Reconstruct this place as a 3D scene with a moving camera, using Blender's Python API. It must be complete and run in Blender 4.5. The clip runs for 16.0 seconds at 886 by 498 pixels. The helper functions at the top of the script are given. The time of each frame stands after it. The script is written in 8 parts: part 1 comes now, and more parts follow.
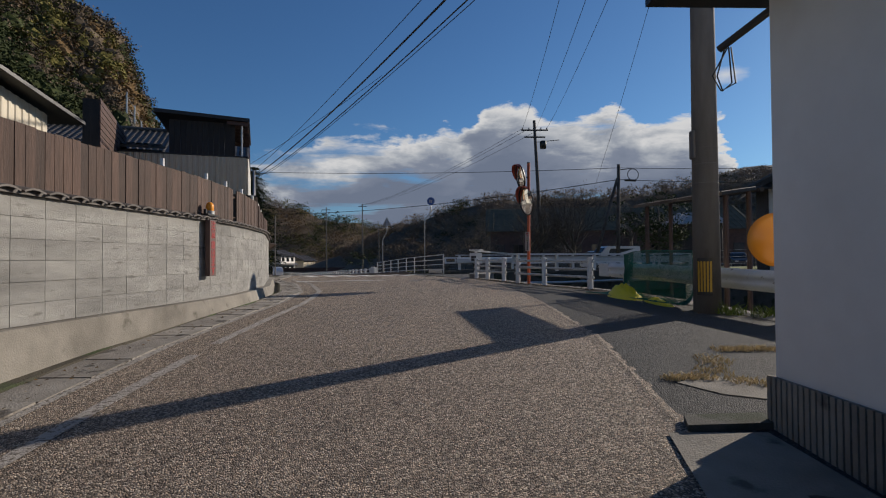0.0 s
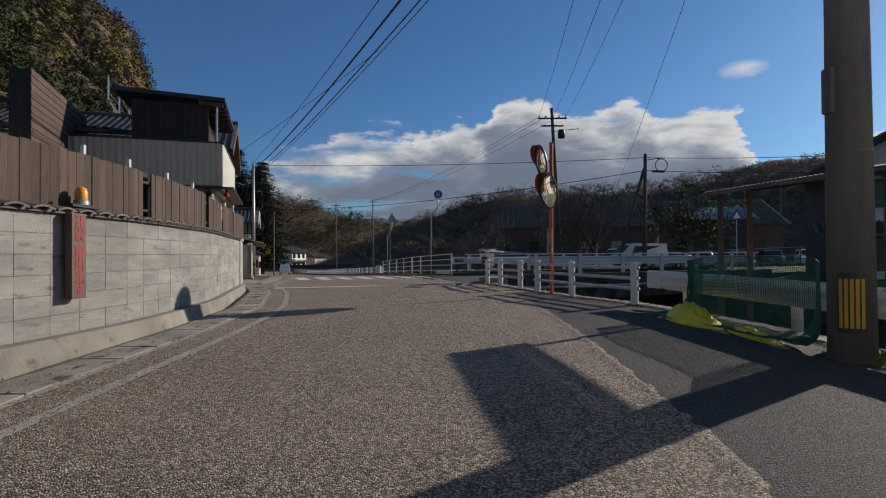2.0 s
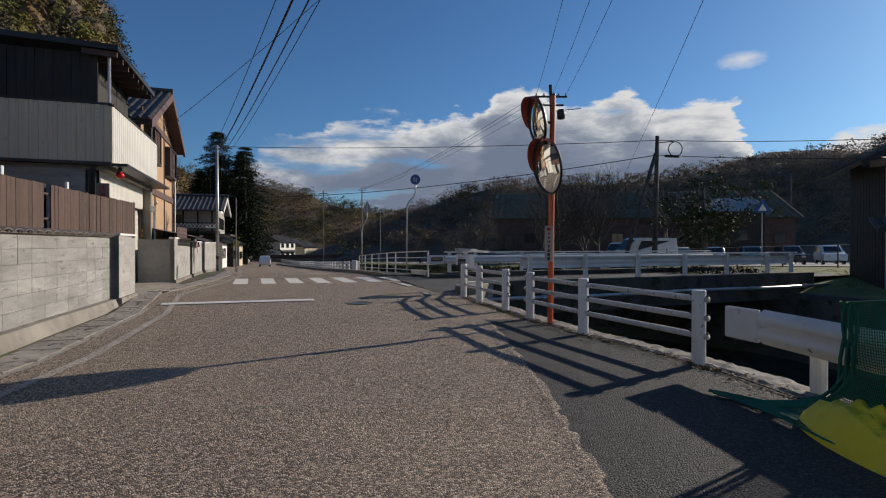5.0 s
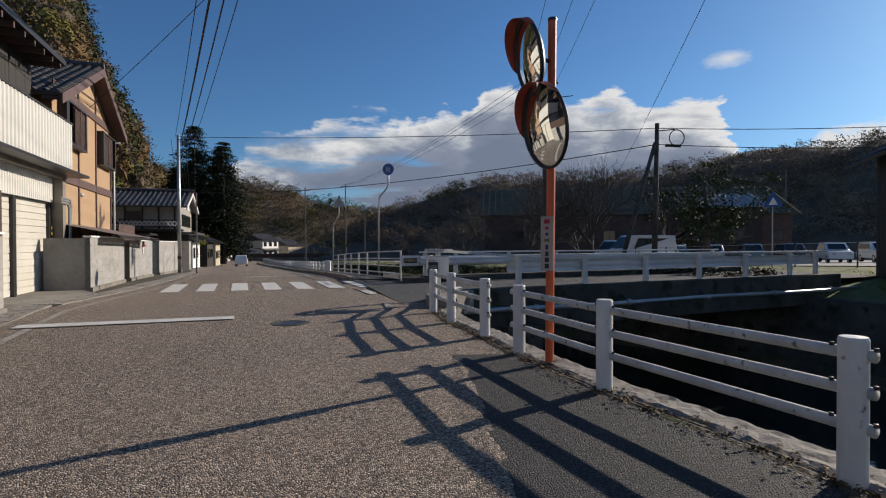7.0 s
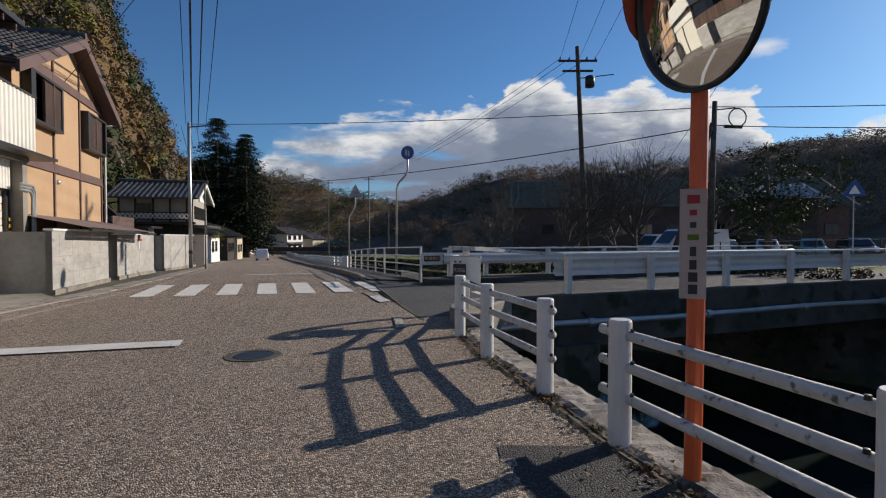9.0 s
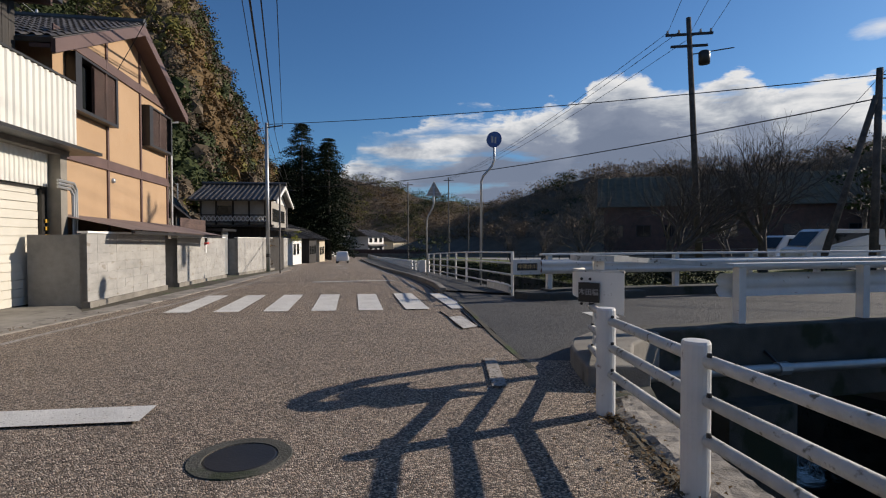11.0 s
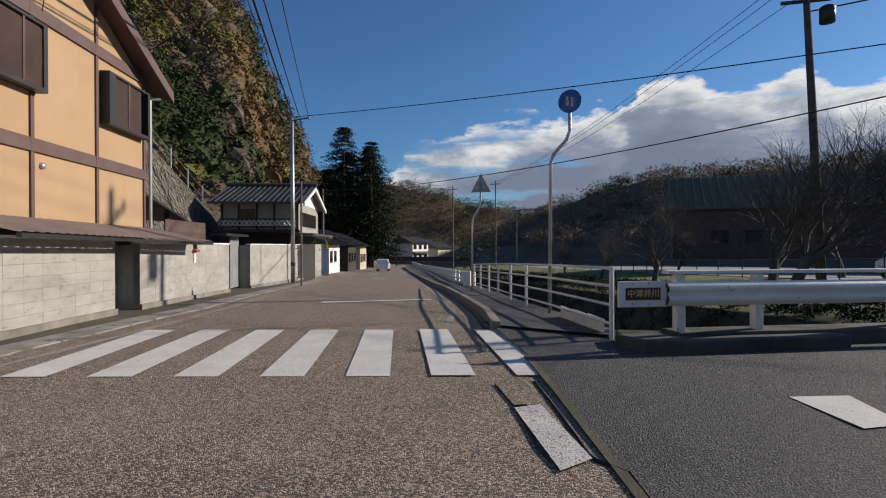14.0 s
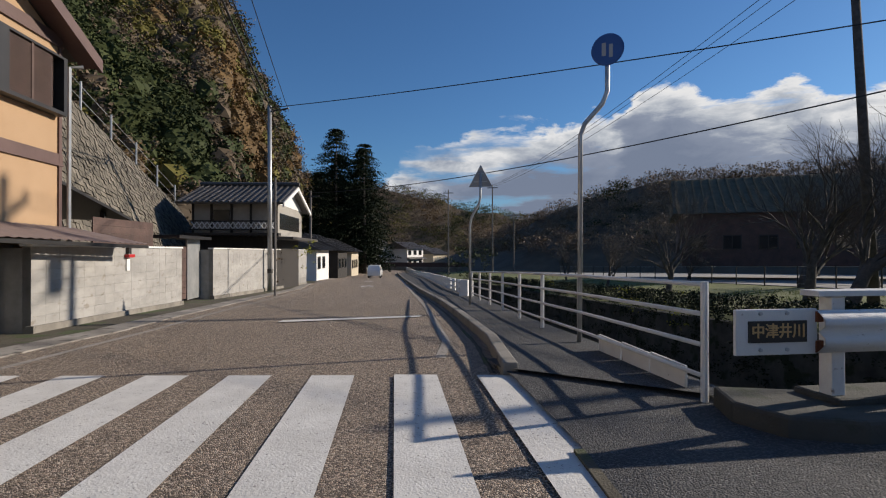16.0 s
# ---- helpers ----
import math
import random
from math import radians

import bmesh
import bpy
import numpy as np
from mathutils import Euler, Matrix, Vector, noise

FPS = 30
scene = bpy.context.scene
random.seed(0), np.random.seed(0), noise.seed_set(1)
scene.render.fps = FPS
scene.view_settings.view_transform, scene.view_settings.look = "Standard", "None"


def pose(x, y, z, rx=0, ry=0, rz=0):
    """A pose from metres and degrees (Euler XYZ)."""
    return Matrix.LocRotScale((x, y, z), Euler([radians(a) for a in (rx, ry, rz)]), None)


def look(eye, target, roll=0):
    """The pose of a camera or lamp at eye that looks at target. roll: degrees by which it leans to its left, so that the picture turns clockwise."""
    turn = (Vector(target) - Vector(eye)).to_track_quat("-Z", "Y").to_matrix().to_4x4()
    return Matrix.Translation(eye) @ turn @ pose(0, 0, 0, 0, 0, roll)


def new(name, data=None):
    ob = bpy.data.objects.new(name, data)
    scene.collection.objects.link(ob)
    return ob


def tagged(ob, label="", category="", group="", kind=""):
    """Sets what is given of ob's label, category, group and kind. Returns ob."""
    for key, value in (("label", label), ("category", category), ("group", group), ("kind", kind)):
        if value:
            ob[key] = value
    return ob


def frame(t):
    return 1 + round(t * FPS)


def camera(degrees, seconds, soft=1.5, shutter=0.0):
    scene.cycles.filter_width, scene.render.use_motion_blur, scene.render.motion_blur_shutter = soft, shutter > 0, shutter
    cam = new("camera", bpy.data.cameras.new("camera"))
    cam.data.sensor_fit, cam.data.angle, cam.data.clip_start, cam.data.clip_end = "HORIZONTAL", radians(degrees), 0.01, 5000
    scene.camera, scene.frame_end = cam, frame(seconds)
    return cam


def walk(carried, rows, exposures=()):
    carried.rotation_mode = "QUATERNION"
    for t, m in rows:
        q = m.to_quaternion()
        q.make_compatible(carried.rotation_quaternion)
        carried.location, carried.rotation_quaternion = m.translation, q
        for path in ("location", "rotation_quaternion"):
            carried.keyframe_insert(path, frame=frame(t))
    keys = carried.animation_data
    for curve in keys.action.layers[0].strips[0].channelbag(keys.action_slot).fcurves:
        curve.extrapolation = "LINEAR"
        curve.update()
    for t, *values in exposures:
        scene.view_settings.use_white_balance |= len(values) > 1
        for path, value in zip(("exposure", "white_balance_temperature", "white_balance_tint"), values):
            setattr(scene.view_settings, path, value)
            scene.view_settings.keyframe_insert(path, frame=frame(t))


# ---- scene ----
cam = camera(80.0, 16.0, soft=1.15)
PATH = [
    (0, (0.318, 1.046, 0.805), (0.382, 3.045, 0.843), -0.4),
    (0.5, (0.373, 1.846, 0.832), (0.439, 3.845, 0.862), -0.4),
    (1, (0.448, 2.583, 0.887), (0.509, 4.582, 0.912), -0.3),
    (1.5, (0.55, 3.37, 0.968), (0.566, 5.37, 0.992), -0.3),
    (2, (0.707, 4.062, 0.992), (0.718, 6.062, 1.015), -0.4),
    (2.5, (0.826, 4.805, 1.068), (0.838, 6.805, 1.083), -0.4),
    (3, (0.953, 5.527, 1.122), (0.967, 7.527, 1.133), -0.3),
    (3.5, (1.045, 6.281, 1.172), (1.057, 8.281, 1.178), -0.3),
    (4, (1.224, 7.018, 1.265), (1.242, 9.018, 1.256), -0.1),
    (6.5, (1.992, 10.658, 1.321), (2.036, 12.658, 1.301), -0.1),
    (7, (2.088, 11.358, 1.331), (2.156, 13.357, 1.307), -0.1),
    (7.5, (2.119, 12.026, 1.33), (2.194, 14.024, 1.299), -0.0),
    (8, (2.167, 12.732, 1.334), (2.24, 14.73, 1.296), -0.1),
    (8.5, (2.155, 13.433, 1.341), (2.188, 15.432, 1.298), -0.0),
    (9, (2.107, 14.149, 1.36), (2.08, 16.148, 1.312), -0.0),
    (9.5, (1.967, 14.827, 1.362), (1.838, 16.822, 1.312), -0.0),
    (10, (1.862, 15.517, 1.369), (1.646, 17.505, 1.317), -0.1),
    (12.5, (1.25, 19.349, 1.375), (0.82, 21.303, 1.356), -0.1),
    (13, (1.092, 20.109, 1.399), (0.624, 22.053, 1.379), -0.2),
    (13.5, (0.988, 20.878, 1.395), (0.498, 22.817, 1.38), -0.2),
    (14, (0.779, 21.641, 1.369), (0.284, 23.579, 1.356), -0.1),
    (14.5, (0.612, 22.369, 1.348), (0.12, 24.308, 1.343), -0.0),
    (15, (0.428, 23.122, 1.361), (-0.066, 25.06, 1.359), -0.1),
    (15.5, (0.288, 23.862, 1.342), (-0.201, 25.802, 1.347), -0.0),
    (16, (0.132, 24.553, 1.33), (-0.347, 26.495, 1.339), -0.0),
]
walk(cam, [(t, look(eye, target, roll)) for t, eye, target, roll in PATH], exposures=((0, -0.15), (3, -0.1), (7, 0.08), (10, 0.15), (16, 0.15)))

# ---- light ----
SUN_DIR = Vector((0.83 * 0.927, 0.558 * 0.927, 0.375)).normalized()
sun = new("sun", bpy.data.lights.new("sun", "SUN"))
sun.data.energy, sun.data.angle, sun.data.color = 5.0, radians(0.6), (1.0, 0.89, 0.76)
sun.matrix_world = Matrix.Translation((60, 40, 40)) @ SUN_DIR.to_track_quat("Z", "Y").to_matrix().to_4x4()


def build_sky():
    world = bpy.data.worlds.new("sky")
    scene.world = world
    world.use_nodes = True
    nt = world.node_tree
    N, L = nt.nodes, nt.links
    N.clear()

    def node(kind, **props):
        n = N.new(kind)
        for k, v in props.items():
            n.inputs[k].default_value = v
        return n

    def math_node(op, a, b=None, clamp=False):
        n = N.new("ShaderNodeMath")
        n.operation, n.use_clamp = op, clamp
        for i, v in enumerate((a, b)):
            if v is None:
                continue
            if isinstance(v, (int, float)):
                n.inputs[i].default_value = v
            else:
                L.new(v, n.inputs[i])
        return n.outputs[0]

    sky = N.new("ShaderNodeTexSky")
    sky.sky_type, sky.sun_disc = "NISHITA", False
    sky.sun_elevation, sky.sun_rotation = radians(22), radians(56.1)
    sky.air_density, sky.dust_density, sky.ozone_density = 1.0, 0.4, 2.0
    co = N.new("ShaderNodeTexCoord")
    sep = N.new("ShaderNodeSeparateXYZ")
    L.new(co.outputs["Generated"], sep.inputs[0])
    x, y, z = sep.outputs
    flat = math_node("SQRT", math_node("ADD", math_node("MULTIPLY", x, x), math_node("MULTIPLY", y, y)))
    elev = math_node("DIVIDE", z, flat)
    side = math_node("DIVIDE", x, math_node("ADD", flat, 0.001))
    # cloud noise stretched along the horizon
    comb = N.new("ShaderNodeCombineXYZ")
    L.new(math_node("MULTIPLY", side, 1.0), comb.inputs[0])
    L.new(math_node("MULTIPLY", y, 0.4), comb.inputs[1])
    L.new(math_node("MULTIPLY", elev, 2.3), comb.inputs[2])
    noise1 = node("ShaderNodeTexNoise", Scale=8.5, Detail=12.0, Roughness=0.62, Distortion=0.3)
    L.new(comb.outputs[0], noise1.inputs["Vector"])
    noise2 = node("ShaderNodeTexNoise", Scale=5.0, Detail=7.0, Roughness=0.55)
    L.new(comb.outputs[0], noise2.inputs["Vector"])

    def ramp(value, stops):
        r = N.new("ShaderNodeValToRGB")
        els = r.color_ramp.elements
        while len(els) < len(stops):
            els.new(0.5)
        for e, (p, c) in zip(els, stops):
            e.position = p
            e.color = (*c, 1) if isinstance(c, tuple) else (c, c, c, 1)
        L.new(value, r.inputs[0])
        return r.outputs[0]

    noise3 = node("ShaderNodeTexNoise", Scale=4.2, Detail=6.0, Roughness=0.55)
    flat_co = N.new("ShaderNodeCombineXYZ")
    L.new(side, flat_co.inputs[0])
    L.new(math_node("MULTIPLY", elev, 5.5), flat_co.inputs[2])
    L.new(flat_co.outputs[0], noise3.inputs["Vector"])
    across = math_node("ADD", math_node("MULTIPLY", side, 0.5), 0.5)
    # height of the cloud bank's top round the horizon
    crest = [(-1.0, 0.12), (-0.62, 0.05), (-0.40, 0.02), (-0.341, 0.12), (-0.29, 0.19), (-0.2, 0.215), (-0.1, 0.245), (0.0, 0.25), (0.08, 0.24), (0.105, 0.29), (0.161, 0.305), (0.214, 0.28), (0.286, 0.26), (0.328, 0.275), (0.37, 0.25), (0.45, 0.25), (0.482, 0.225), (0.497, 0.13), (0.52, 0.05), (0.56, 0.05), (0.585, 0.145), (0.63, 0.16), (0.75, 0.16), (1.0, 0.1)]
    wavy = math_node("ADD", across, math_node("MULTIPLY", math_node("SUBTRACT", noise2.outputs["Fac"], 0.5), 0.10))
    top = ramp(wavy, [(0.5 + 0.5 * a, b) for a, b in crest])
    ragged = math_node("MULTIPLY", math_node("SUBTRACT", noise1.outputs["Fac"], 0.5), 0.17)
    dens = math_node("ADD", math_node("SUBTRACT", top, elev), ragged)
    bank = ramp(dens, [(0.0, 0.0), (0.016, 1.0)])
    gap = ramp(math_node("ADD", noise3.outputs["Fac"], ramp(across, [(0.0, 0.16), (0.42, 0.12), (0.52, 0.03), (0.56, 0.0)])), [(0.60, 0.0), (0.70, 0.85)])
    bank = math_node("MULTIPLY", bank, math_node("SUBTRACT", 1.0, gap))
    off_x, off_z = math_node("SUBTRACT", side, 0.503), math_node("MULTIPLY", math_node("SUBTRACT", elev, 0.306), 1.7)
    reach = math_node("SQRT", math_node("ADD", math_node("MULTIPLY", off_x, off_x), math_node("MULTIPLY", off_z, off_z)))
    puff = ramp(math_node("ADD", math_node("SUBTRACT", 0.030, reach), math_node("MULTIPLY", ragged, 0.5)), [(0.0, 0.0), (0.03, 0.8)])
    cover = math_node("MAXIMUM", bank, puff)
    shade = math_node("ADD", dens, math_node("MULTIPLY", math_node("SUBTRACT", noise2.outputs["Fac"], 0.5), 0.16))
    body = ramp(shade, [(0.0, (8.6, 8.5, 8.4)), (0.02, (8.0, 8.0, 8.1)), (0.042, (5.2, 5.5, 6.0)), (0.07, (2.7, 3.1, 4.0)), (0.12, (1.9, 2.3, 3.2)), (0.30, (2.0, 2.4, 3.3))])
    low = math_node("MULTIPLY", ramp(elev, [(0.02, 0.7), (0.07, 0.45), (0.13, 0.0)]), ramp(noise3.outputs["Fac"], [(0.50, 0.0), (0.66, 1.0)]))
    streak = N.new("ShaderNodeMix")
    streak.data_type = "RGBA"
    streak.inputs["B"].default_value = (6.6, 6.8, 7.1, 1)
    L.new(low, streak.inputs["Factor"])
    L.new(body, streak.inputs["A"])
    lit = streak.outputs["Result"]
    mix = N.new("ShaderNodeMix")
    mix.data_type = "RGBA"
    L.new(cover, mix.inputs["Factor"])
    deep = N.new("ShaderNodeMix")
    deep.data_type, deep.blend_type = "RGBA", "MULTIPLY"
    deep.inputs["Factor"].default_value = 1.0
    deep.inputs["B"].default_value = (0.45, 0.73, 1.04, 1)
    L.new(sky.outputs[0], deep.inputs["A"])
    L.new(deep.outputs["Result"], mix.inputs["A"])
    L.new(lit, mix.inputs["B"])
    back = node("ShaderNodeBackground", Strength=0.085)
    L.new(mix.outputs["Result"], back.inputs["Color"])
    out = N.new("ShaderNodeOutputWorld")
    L.new(back.outputs[0], out.inputs["Surface"])


build_sky()

# ---- materials ----


def material(name, low, high, scale=6.0, rough=0.8, bump=0.3, metal=0.0, detail=6.0, vary=0.0, island=0.0, coarse=0.7, spots=None, fine=60.0, stretch=(1, 1, 1), spec=0.5):
    """Two colours mixed by noise at two scales, with relief; vary: by object, island: by loose piece; spots: (colour, scale, amount)."""
    m = bpy.data.materials.new(name)
    m.use_nodes = True
    nt = m.node_tree
    N, L = nt.nodes, nt.links
    bsdf = N["Principled BSDF"]
    co = N.new("ShaderNodeTexCoord")
    mp = N.new("ShaderNodeMapping")
    mp.inputs["Scale"].default_value = stretch
    L.new(co.outputs["Object"], mp.inputs[0])
    big = N.new("ShaderNodeTexNoise")
    big.inputs["Scale"].default_value, big.inputs["Detail"].default_value = scale * 0.22, 4
    small = N.new("ShaderNodeTexNoise")
    small.inputs["Scale"].default_value, small.inputs["Detail"].default_value = scale, detail
    grain = N.new("ShaderNodeTexNoise")
    grain.inputs["Scale"].default_value, grain.inputs["Detail"].default_value = fine, 3
    for n in (big, small, grain):
        L.new(mp.outputs[0], n.inputs["Vector"])
    mixf = N.new("ShaderNodeMix")
    mixf.inputs["Factor"].default_value = 1 - coarse
    L.new(big.outputs["Fac"], mixf.inputs["A"])
    L.new(small.outputs["Fac"], mixf.inputs["B"])
    rng = N.new("ShaderNodeMapRange")
    rng.inputs["From Min"].default_value, rng.inputs["From Max"].default_value = 0.33, 0.67
    L.new(mixf.outputs["Result"], rng.inputs["Value"])
    col = N.new("ShaderNodeMix")
    col.data_type = "RGBA"
    col.inputs["A"].default_value, col.inputs["B"].default_value = (*low, 1), (*high, 1)
    L.new(rng.outputs["Result"], col.inputs["Factor"])
    result = col.outputs["Result"]
    if spots:
        sp = N.new("ShaderNodeTexNoise")
        sp.inputs["Scale"].default_value, sp.inputs["Detail"].default_value = spots[1], 8
        L.new(mp.outputs[0], sp.inputs["Vector"])
        r = N.new("ShaderNodeMapRange")
        r.inputs["From Min"].default_value, r.inputs["From Max"].default_value = spots[2], spots[2] + 0.08
        L.new(sp.outputs["Fac"], r.inputs["Value"])
        mx = N.new("ShaderNodeMix")
        mx.data_type = "RGBA"
        mx.inputs["B"].default_value = (*spots[0], 1)
        L.new(r.outputs["Result"], mx.inputs["Factor"])
        L.new(result, mx.inputs["A"])
        result = mx.outputs["Result"]
    if vary or island:
        hsv = N.new("ShaderNodeHueSaturation")
        src = N.new("ShaderNodeObjectInfo").outputs["Random"] if vary else N.new("ShaderNodeNewGeometry").outputs["Random Per Island"]
        r = N.new("ShaderNodeMapRange")
        amt = vary or island
        r.inputs["To Min"].default_value, r.inputs["To Max"].default_value = 1 - amt, 1 + amt
        L.new(src, r.inputs["Value"])
        L.new(r.outputs["Result"], hsv.inputs["Value"])
        L.new(result, hsv.inputs["Color"])
        result = hsv.outputs["Color"]
    L.new(result, bsdf.inputs["Base Color"])
    bsdf.inputs["Roughness"].default_value = rough
    bsdf.inputs["Metallic"].default_value = metal
    bsdf.inputs["Specular IOR Level"].default_value = spec
    if bump:
        b = N.new("ShaderNodeBump")
        b.inputs["Strength"].default_value, b.inputs["Distance"].default_value = bump, 0.02
        addn = N.new("ShaderNodeMath")
        L.new(small.outputs["Fac"], addn.inputs[0])
        L.new(grain.outputs["Fac"], addn.inputs[1])
        L.new(addn.outputs[0], b.inputs["Height"])
        L.new(b.outputs[0], bsdf.inputs["Normal"])
    return m


def asphalt(name, dark, light, stone, warm, lightshare=0.5, size=75.0):
    """Exposed chips in a dark binder, with broad worn patches."""
    m = material(name, dark, light, scale=2.2, rough=0.85, bump=0.0, coarse=0.6)
    nt = m.node_tree
    N, L = nt.nodes, nt.links
    bsdf = N["Principled BSDF"]
    base = bsdf.inputs["Base Color"].links[0].from_socket
    co = N.new("ShaderNodeTexCoord")
    vor = N.new("ShaderNodeTexVoronoi")
    vor.inputs["Scale"].default_value = size
    L.new(co.outputs["Object"], vor.inputs["Vector"])
    hue = N.new("ShaderNodeSeparateColor")
    L.new(vor.outputs["Color"], hue.inputs[0])
    r = N.new("ShaderNodeMapRange")
    r.inputs["From Min"].default_value, r.inputs["From Max"].default_value = 1 - lightshare, 1.0
    L.new(hue.outputs[0], r.inputs["Value"])
    tone = N.new("ShaderNodeMix")
    tone.data_type = "RGBA"
    tone.inputs["A"].default_value, tone.inputs["B"].default_value = (*stone, 1), (*warm, 1)
    L.new(hue.outputs[1], tone.inputs["Factor"])
    mx = N.new("ShaderNodeMix")
    mx.data_type = "RGBA"
    L.new(r.outputs["Result"], mx.inputs["Factor"])
    L.new(base, mx.inputs["A"])
    L.new(tone.outputs["Result"], mx.inputs["B"])
    L.new(mx.outputs["Result"], bsdf.inputs["Base Color"])
    b = N.new("ShaderNodeBump")
    b.invert = True
    b.inputs["Strength"].default_value, b.inputs["Distance"].default_value = 0.9, 0.012
    L.new(vor.outputs["Distance"], b.inputs["Height"])
    L.new(b.outputs[0], bsdf.inputs["Normal"])
    return m


M_ROAD = asphalt("worn_asphalt", (0.060, 0.045, 0.033), (0.122, 0.093, 0.069), (0.65, 0.555, 0.44), (0.52, 0.37, 0.255), 0.60, 92.0)
M_NEWROAD = asphalt("fresh_asphalt", (0.030, 0.0295, 0.030), (0.052, 0.051, 0.051), (0.135, 0.135, 0.135), (0.11, 0.10, 0.09), 0.45)
M_PATCH = asphalt("side_asphalt", (0.017, 0.0167, 0.0167), (0.031, 0.030, 0.0293), (0.10, 0.096, 0.092), (0.08, 0.072, 0.064), 0.42, 84.0)
M_CONC = material("concrete", (0.14, 0.125, 0.105), (0.29, 0.265, 0.225), 5, 0.9, 0.4, spots=((0.09, 0.08, 0.062), 3.4, 0.61))
# moss spots on a base darkened for shaded river walls and backlit bridge
M_MOSSYSHADE = material("mossy_shade_concrete", (0.03, 0.03, 0.024), (0.10, 0.095, 0.08), 4, 0.95, 0.4, spots=((0.022, 0.03, 0.012), 1.6, 0.55))
M_GUTTER = material("gutter_concrete", (0.16, 0.14, 0.12), (0.33, 0.30, 0.26), 7, 0.9, 0.4, spots=((0.07, 0.06, 0.05), 5.0, 0.58), vary=0.12)
M_BLOCK = material("concrete_block", (0.215, 0.208, 0.195), (0.37, 0.36, 0.335), 7, 0.92, 0.6, vary=0.10, spots=((0.19, 0.18, 0.165), 6.0, 0.62), fine=140, stretch=(0.5, 0.5, 2.2))
M_MORTAR = material("mortar", (0.20, 0.19, 0.175), (0.31, 0.295, 0.27), 9, 0.95, 0.3)
M_PLASTER = material("painted_block", (0.26, 0.25, 0.23), (0.39, 0.372, 0.345), 4, 0.9, 0.3, vary=0.05, spots=((0.25, 0.22, 0.185), 3.0, 0.62), stretch=(1, 1, 2.5))
M_CAP = material("cap_tile", (0.07, 0.06, 0.053), (0.14, 0.12, 0.105), 12, 0.65, 0.2, vary=0.15)
M_FENCE = material("stained_board", (0.044, 0.024, 0.017), (0.095, 0.054, 0.038), 16, 0.75, 0.45, vary=0.32, stretch=(3, 3, 0.25), coarse=0.35)
M_DARKWOOD = material("charred_wood", (0.012, 0.010, 0.009), (0.035, 0.028, 0.022), 14, 0.7, 0.4, island=0.3, stretch=(3, 3, 0.3))
M_BROWNWOOD = material("brown_siding", (0.06, 0.035, 0.028), (0.11, 0.062, 0.048), 10, 0.7, 0.3, vary=0.12)
# cream warmed so the garage's shaded parapet side carries bounced light
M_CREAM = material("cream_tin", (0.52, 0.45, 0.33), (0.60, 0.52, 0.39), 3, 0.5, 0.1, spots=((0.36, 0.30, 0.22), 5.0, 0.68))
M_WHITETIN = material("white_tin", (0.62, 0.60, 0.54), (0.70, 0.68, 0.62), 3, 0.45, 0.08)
M_STUCCO = material("orange_stucco", (0.385, 0.25, 0.142), (0.44, 0.292, 0.172), 2.5, 0.9, 0.35, fine=200, spots=((0.43, 0.275, 0.155), 1.3, 0.66))
M_TRIM = material("maroon_trim", (0.085, 0.048, 0.042), (0.12, 0.07, 0.06), 8, 0.6, 0.15)
M_BLACK = material("black_metal", (0.012, 0.011, 0.010), (0.025, 0.022, 0.02), 8, 0.45, 0.1)
M_TILE = material("roof_tile", (0.042, 0.038, 0.035), (0.098, 0.09, 0.082), 8, 0.45, 0.2, island=0.25)
M_SHUTTER = material("shutter", (0.55, 0.52, 0.44), (0.64, 0.60, 0.52), 4, 0.5, 0.05)
M_STEEL = material("galvanised_steel", (0.34, 0.35, 0.35), (0.52, 0.52, 0.51), 7, 0.45, 0.08, metal=0.7)
M_POLE = material("pole_concrete", (0.11, 0.10, 0.09), (0.19, 0.175, 0.16), 6, 0.85, 0.2, spots=((0.10, 0.09, 0.08), 2.0, 0.62), stretch=(2, 2, 0.4))
M_PAINT = material("white_rail_paint", (0.60, 0.58, 0.54), (0.74, 0.72, 0.68), 9, 0.5, 0.15, spots=((0.22, 0.15, 0.10), 11.0, 0.665))
M_DULLWHITE = material("chalky_rail_paint", (0.42, 0.41, 0.37), (0.64, 0.62, 0.58), 14, 0.75, 0.3, spots=((0.16, 0.14, 0.10), 17.0, 0.60))
M_MARK = material("road_marking", (0.53, 0.51, 0.475), (0.66, 0.64, 0.60), 10, 0.8, 0.3, spots=((0.14, 0.12, 0.11), 38.0, 0.625))
M_OLDMARK = material("worn_marking", (0.28, 0.25, 0.215), (0.40, 0.36, 0.32), 9, 0.9, 0.5, spots=((0.12, 0.10, 0.08), 34.0, 0.52))
M_WORNMARK = material("gritty_marking", (0.42, 0.40, 0.37), (0.60, 0.575, 0.54), 10, 0.9, 0.5, spots=((0.13, 0.11, 0.09), 45.0, 0.56))
M_ORANGE = material("orange_enamel", (0.50, 0.075, 0.02), (0.62, 0.115, 0.03), 6, 0.5, 0.1, spots=((0.16, 0.05, 0.03), 9.0, 0.67))
M_HOOD = material("faded_red_hood", (0.26, 0.030, 0.014), (0.36, 0.055, 0.022), 6, 0.55, 0.1)
M_RED = material("red_plastic", (0.42, 0.02, 0.02), (0.50, 0.03, 0.03), 8, 0.4, 0.05)
M_YELLOW = material("yellow_tarp", (0.74, 0.58, 0.015), (0.88, 0.72, 0.03), 7, 0.55, 0.5)
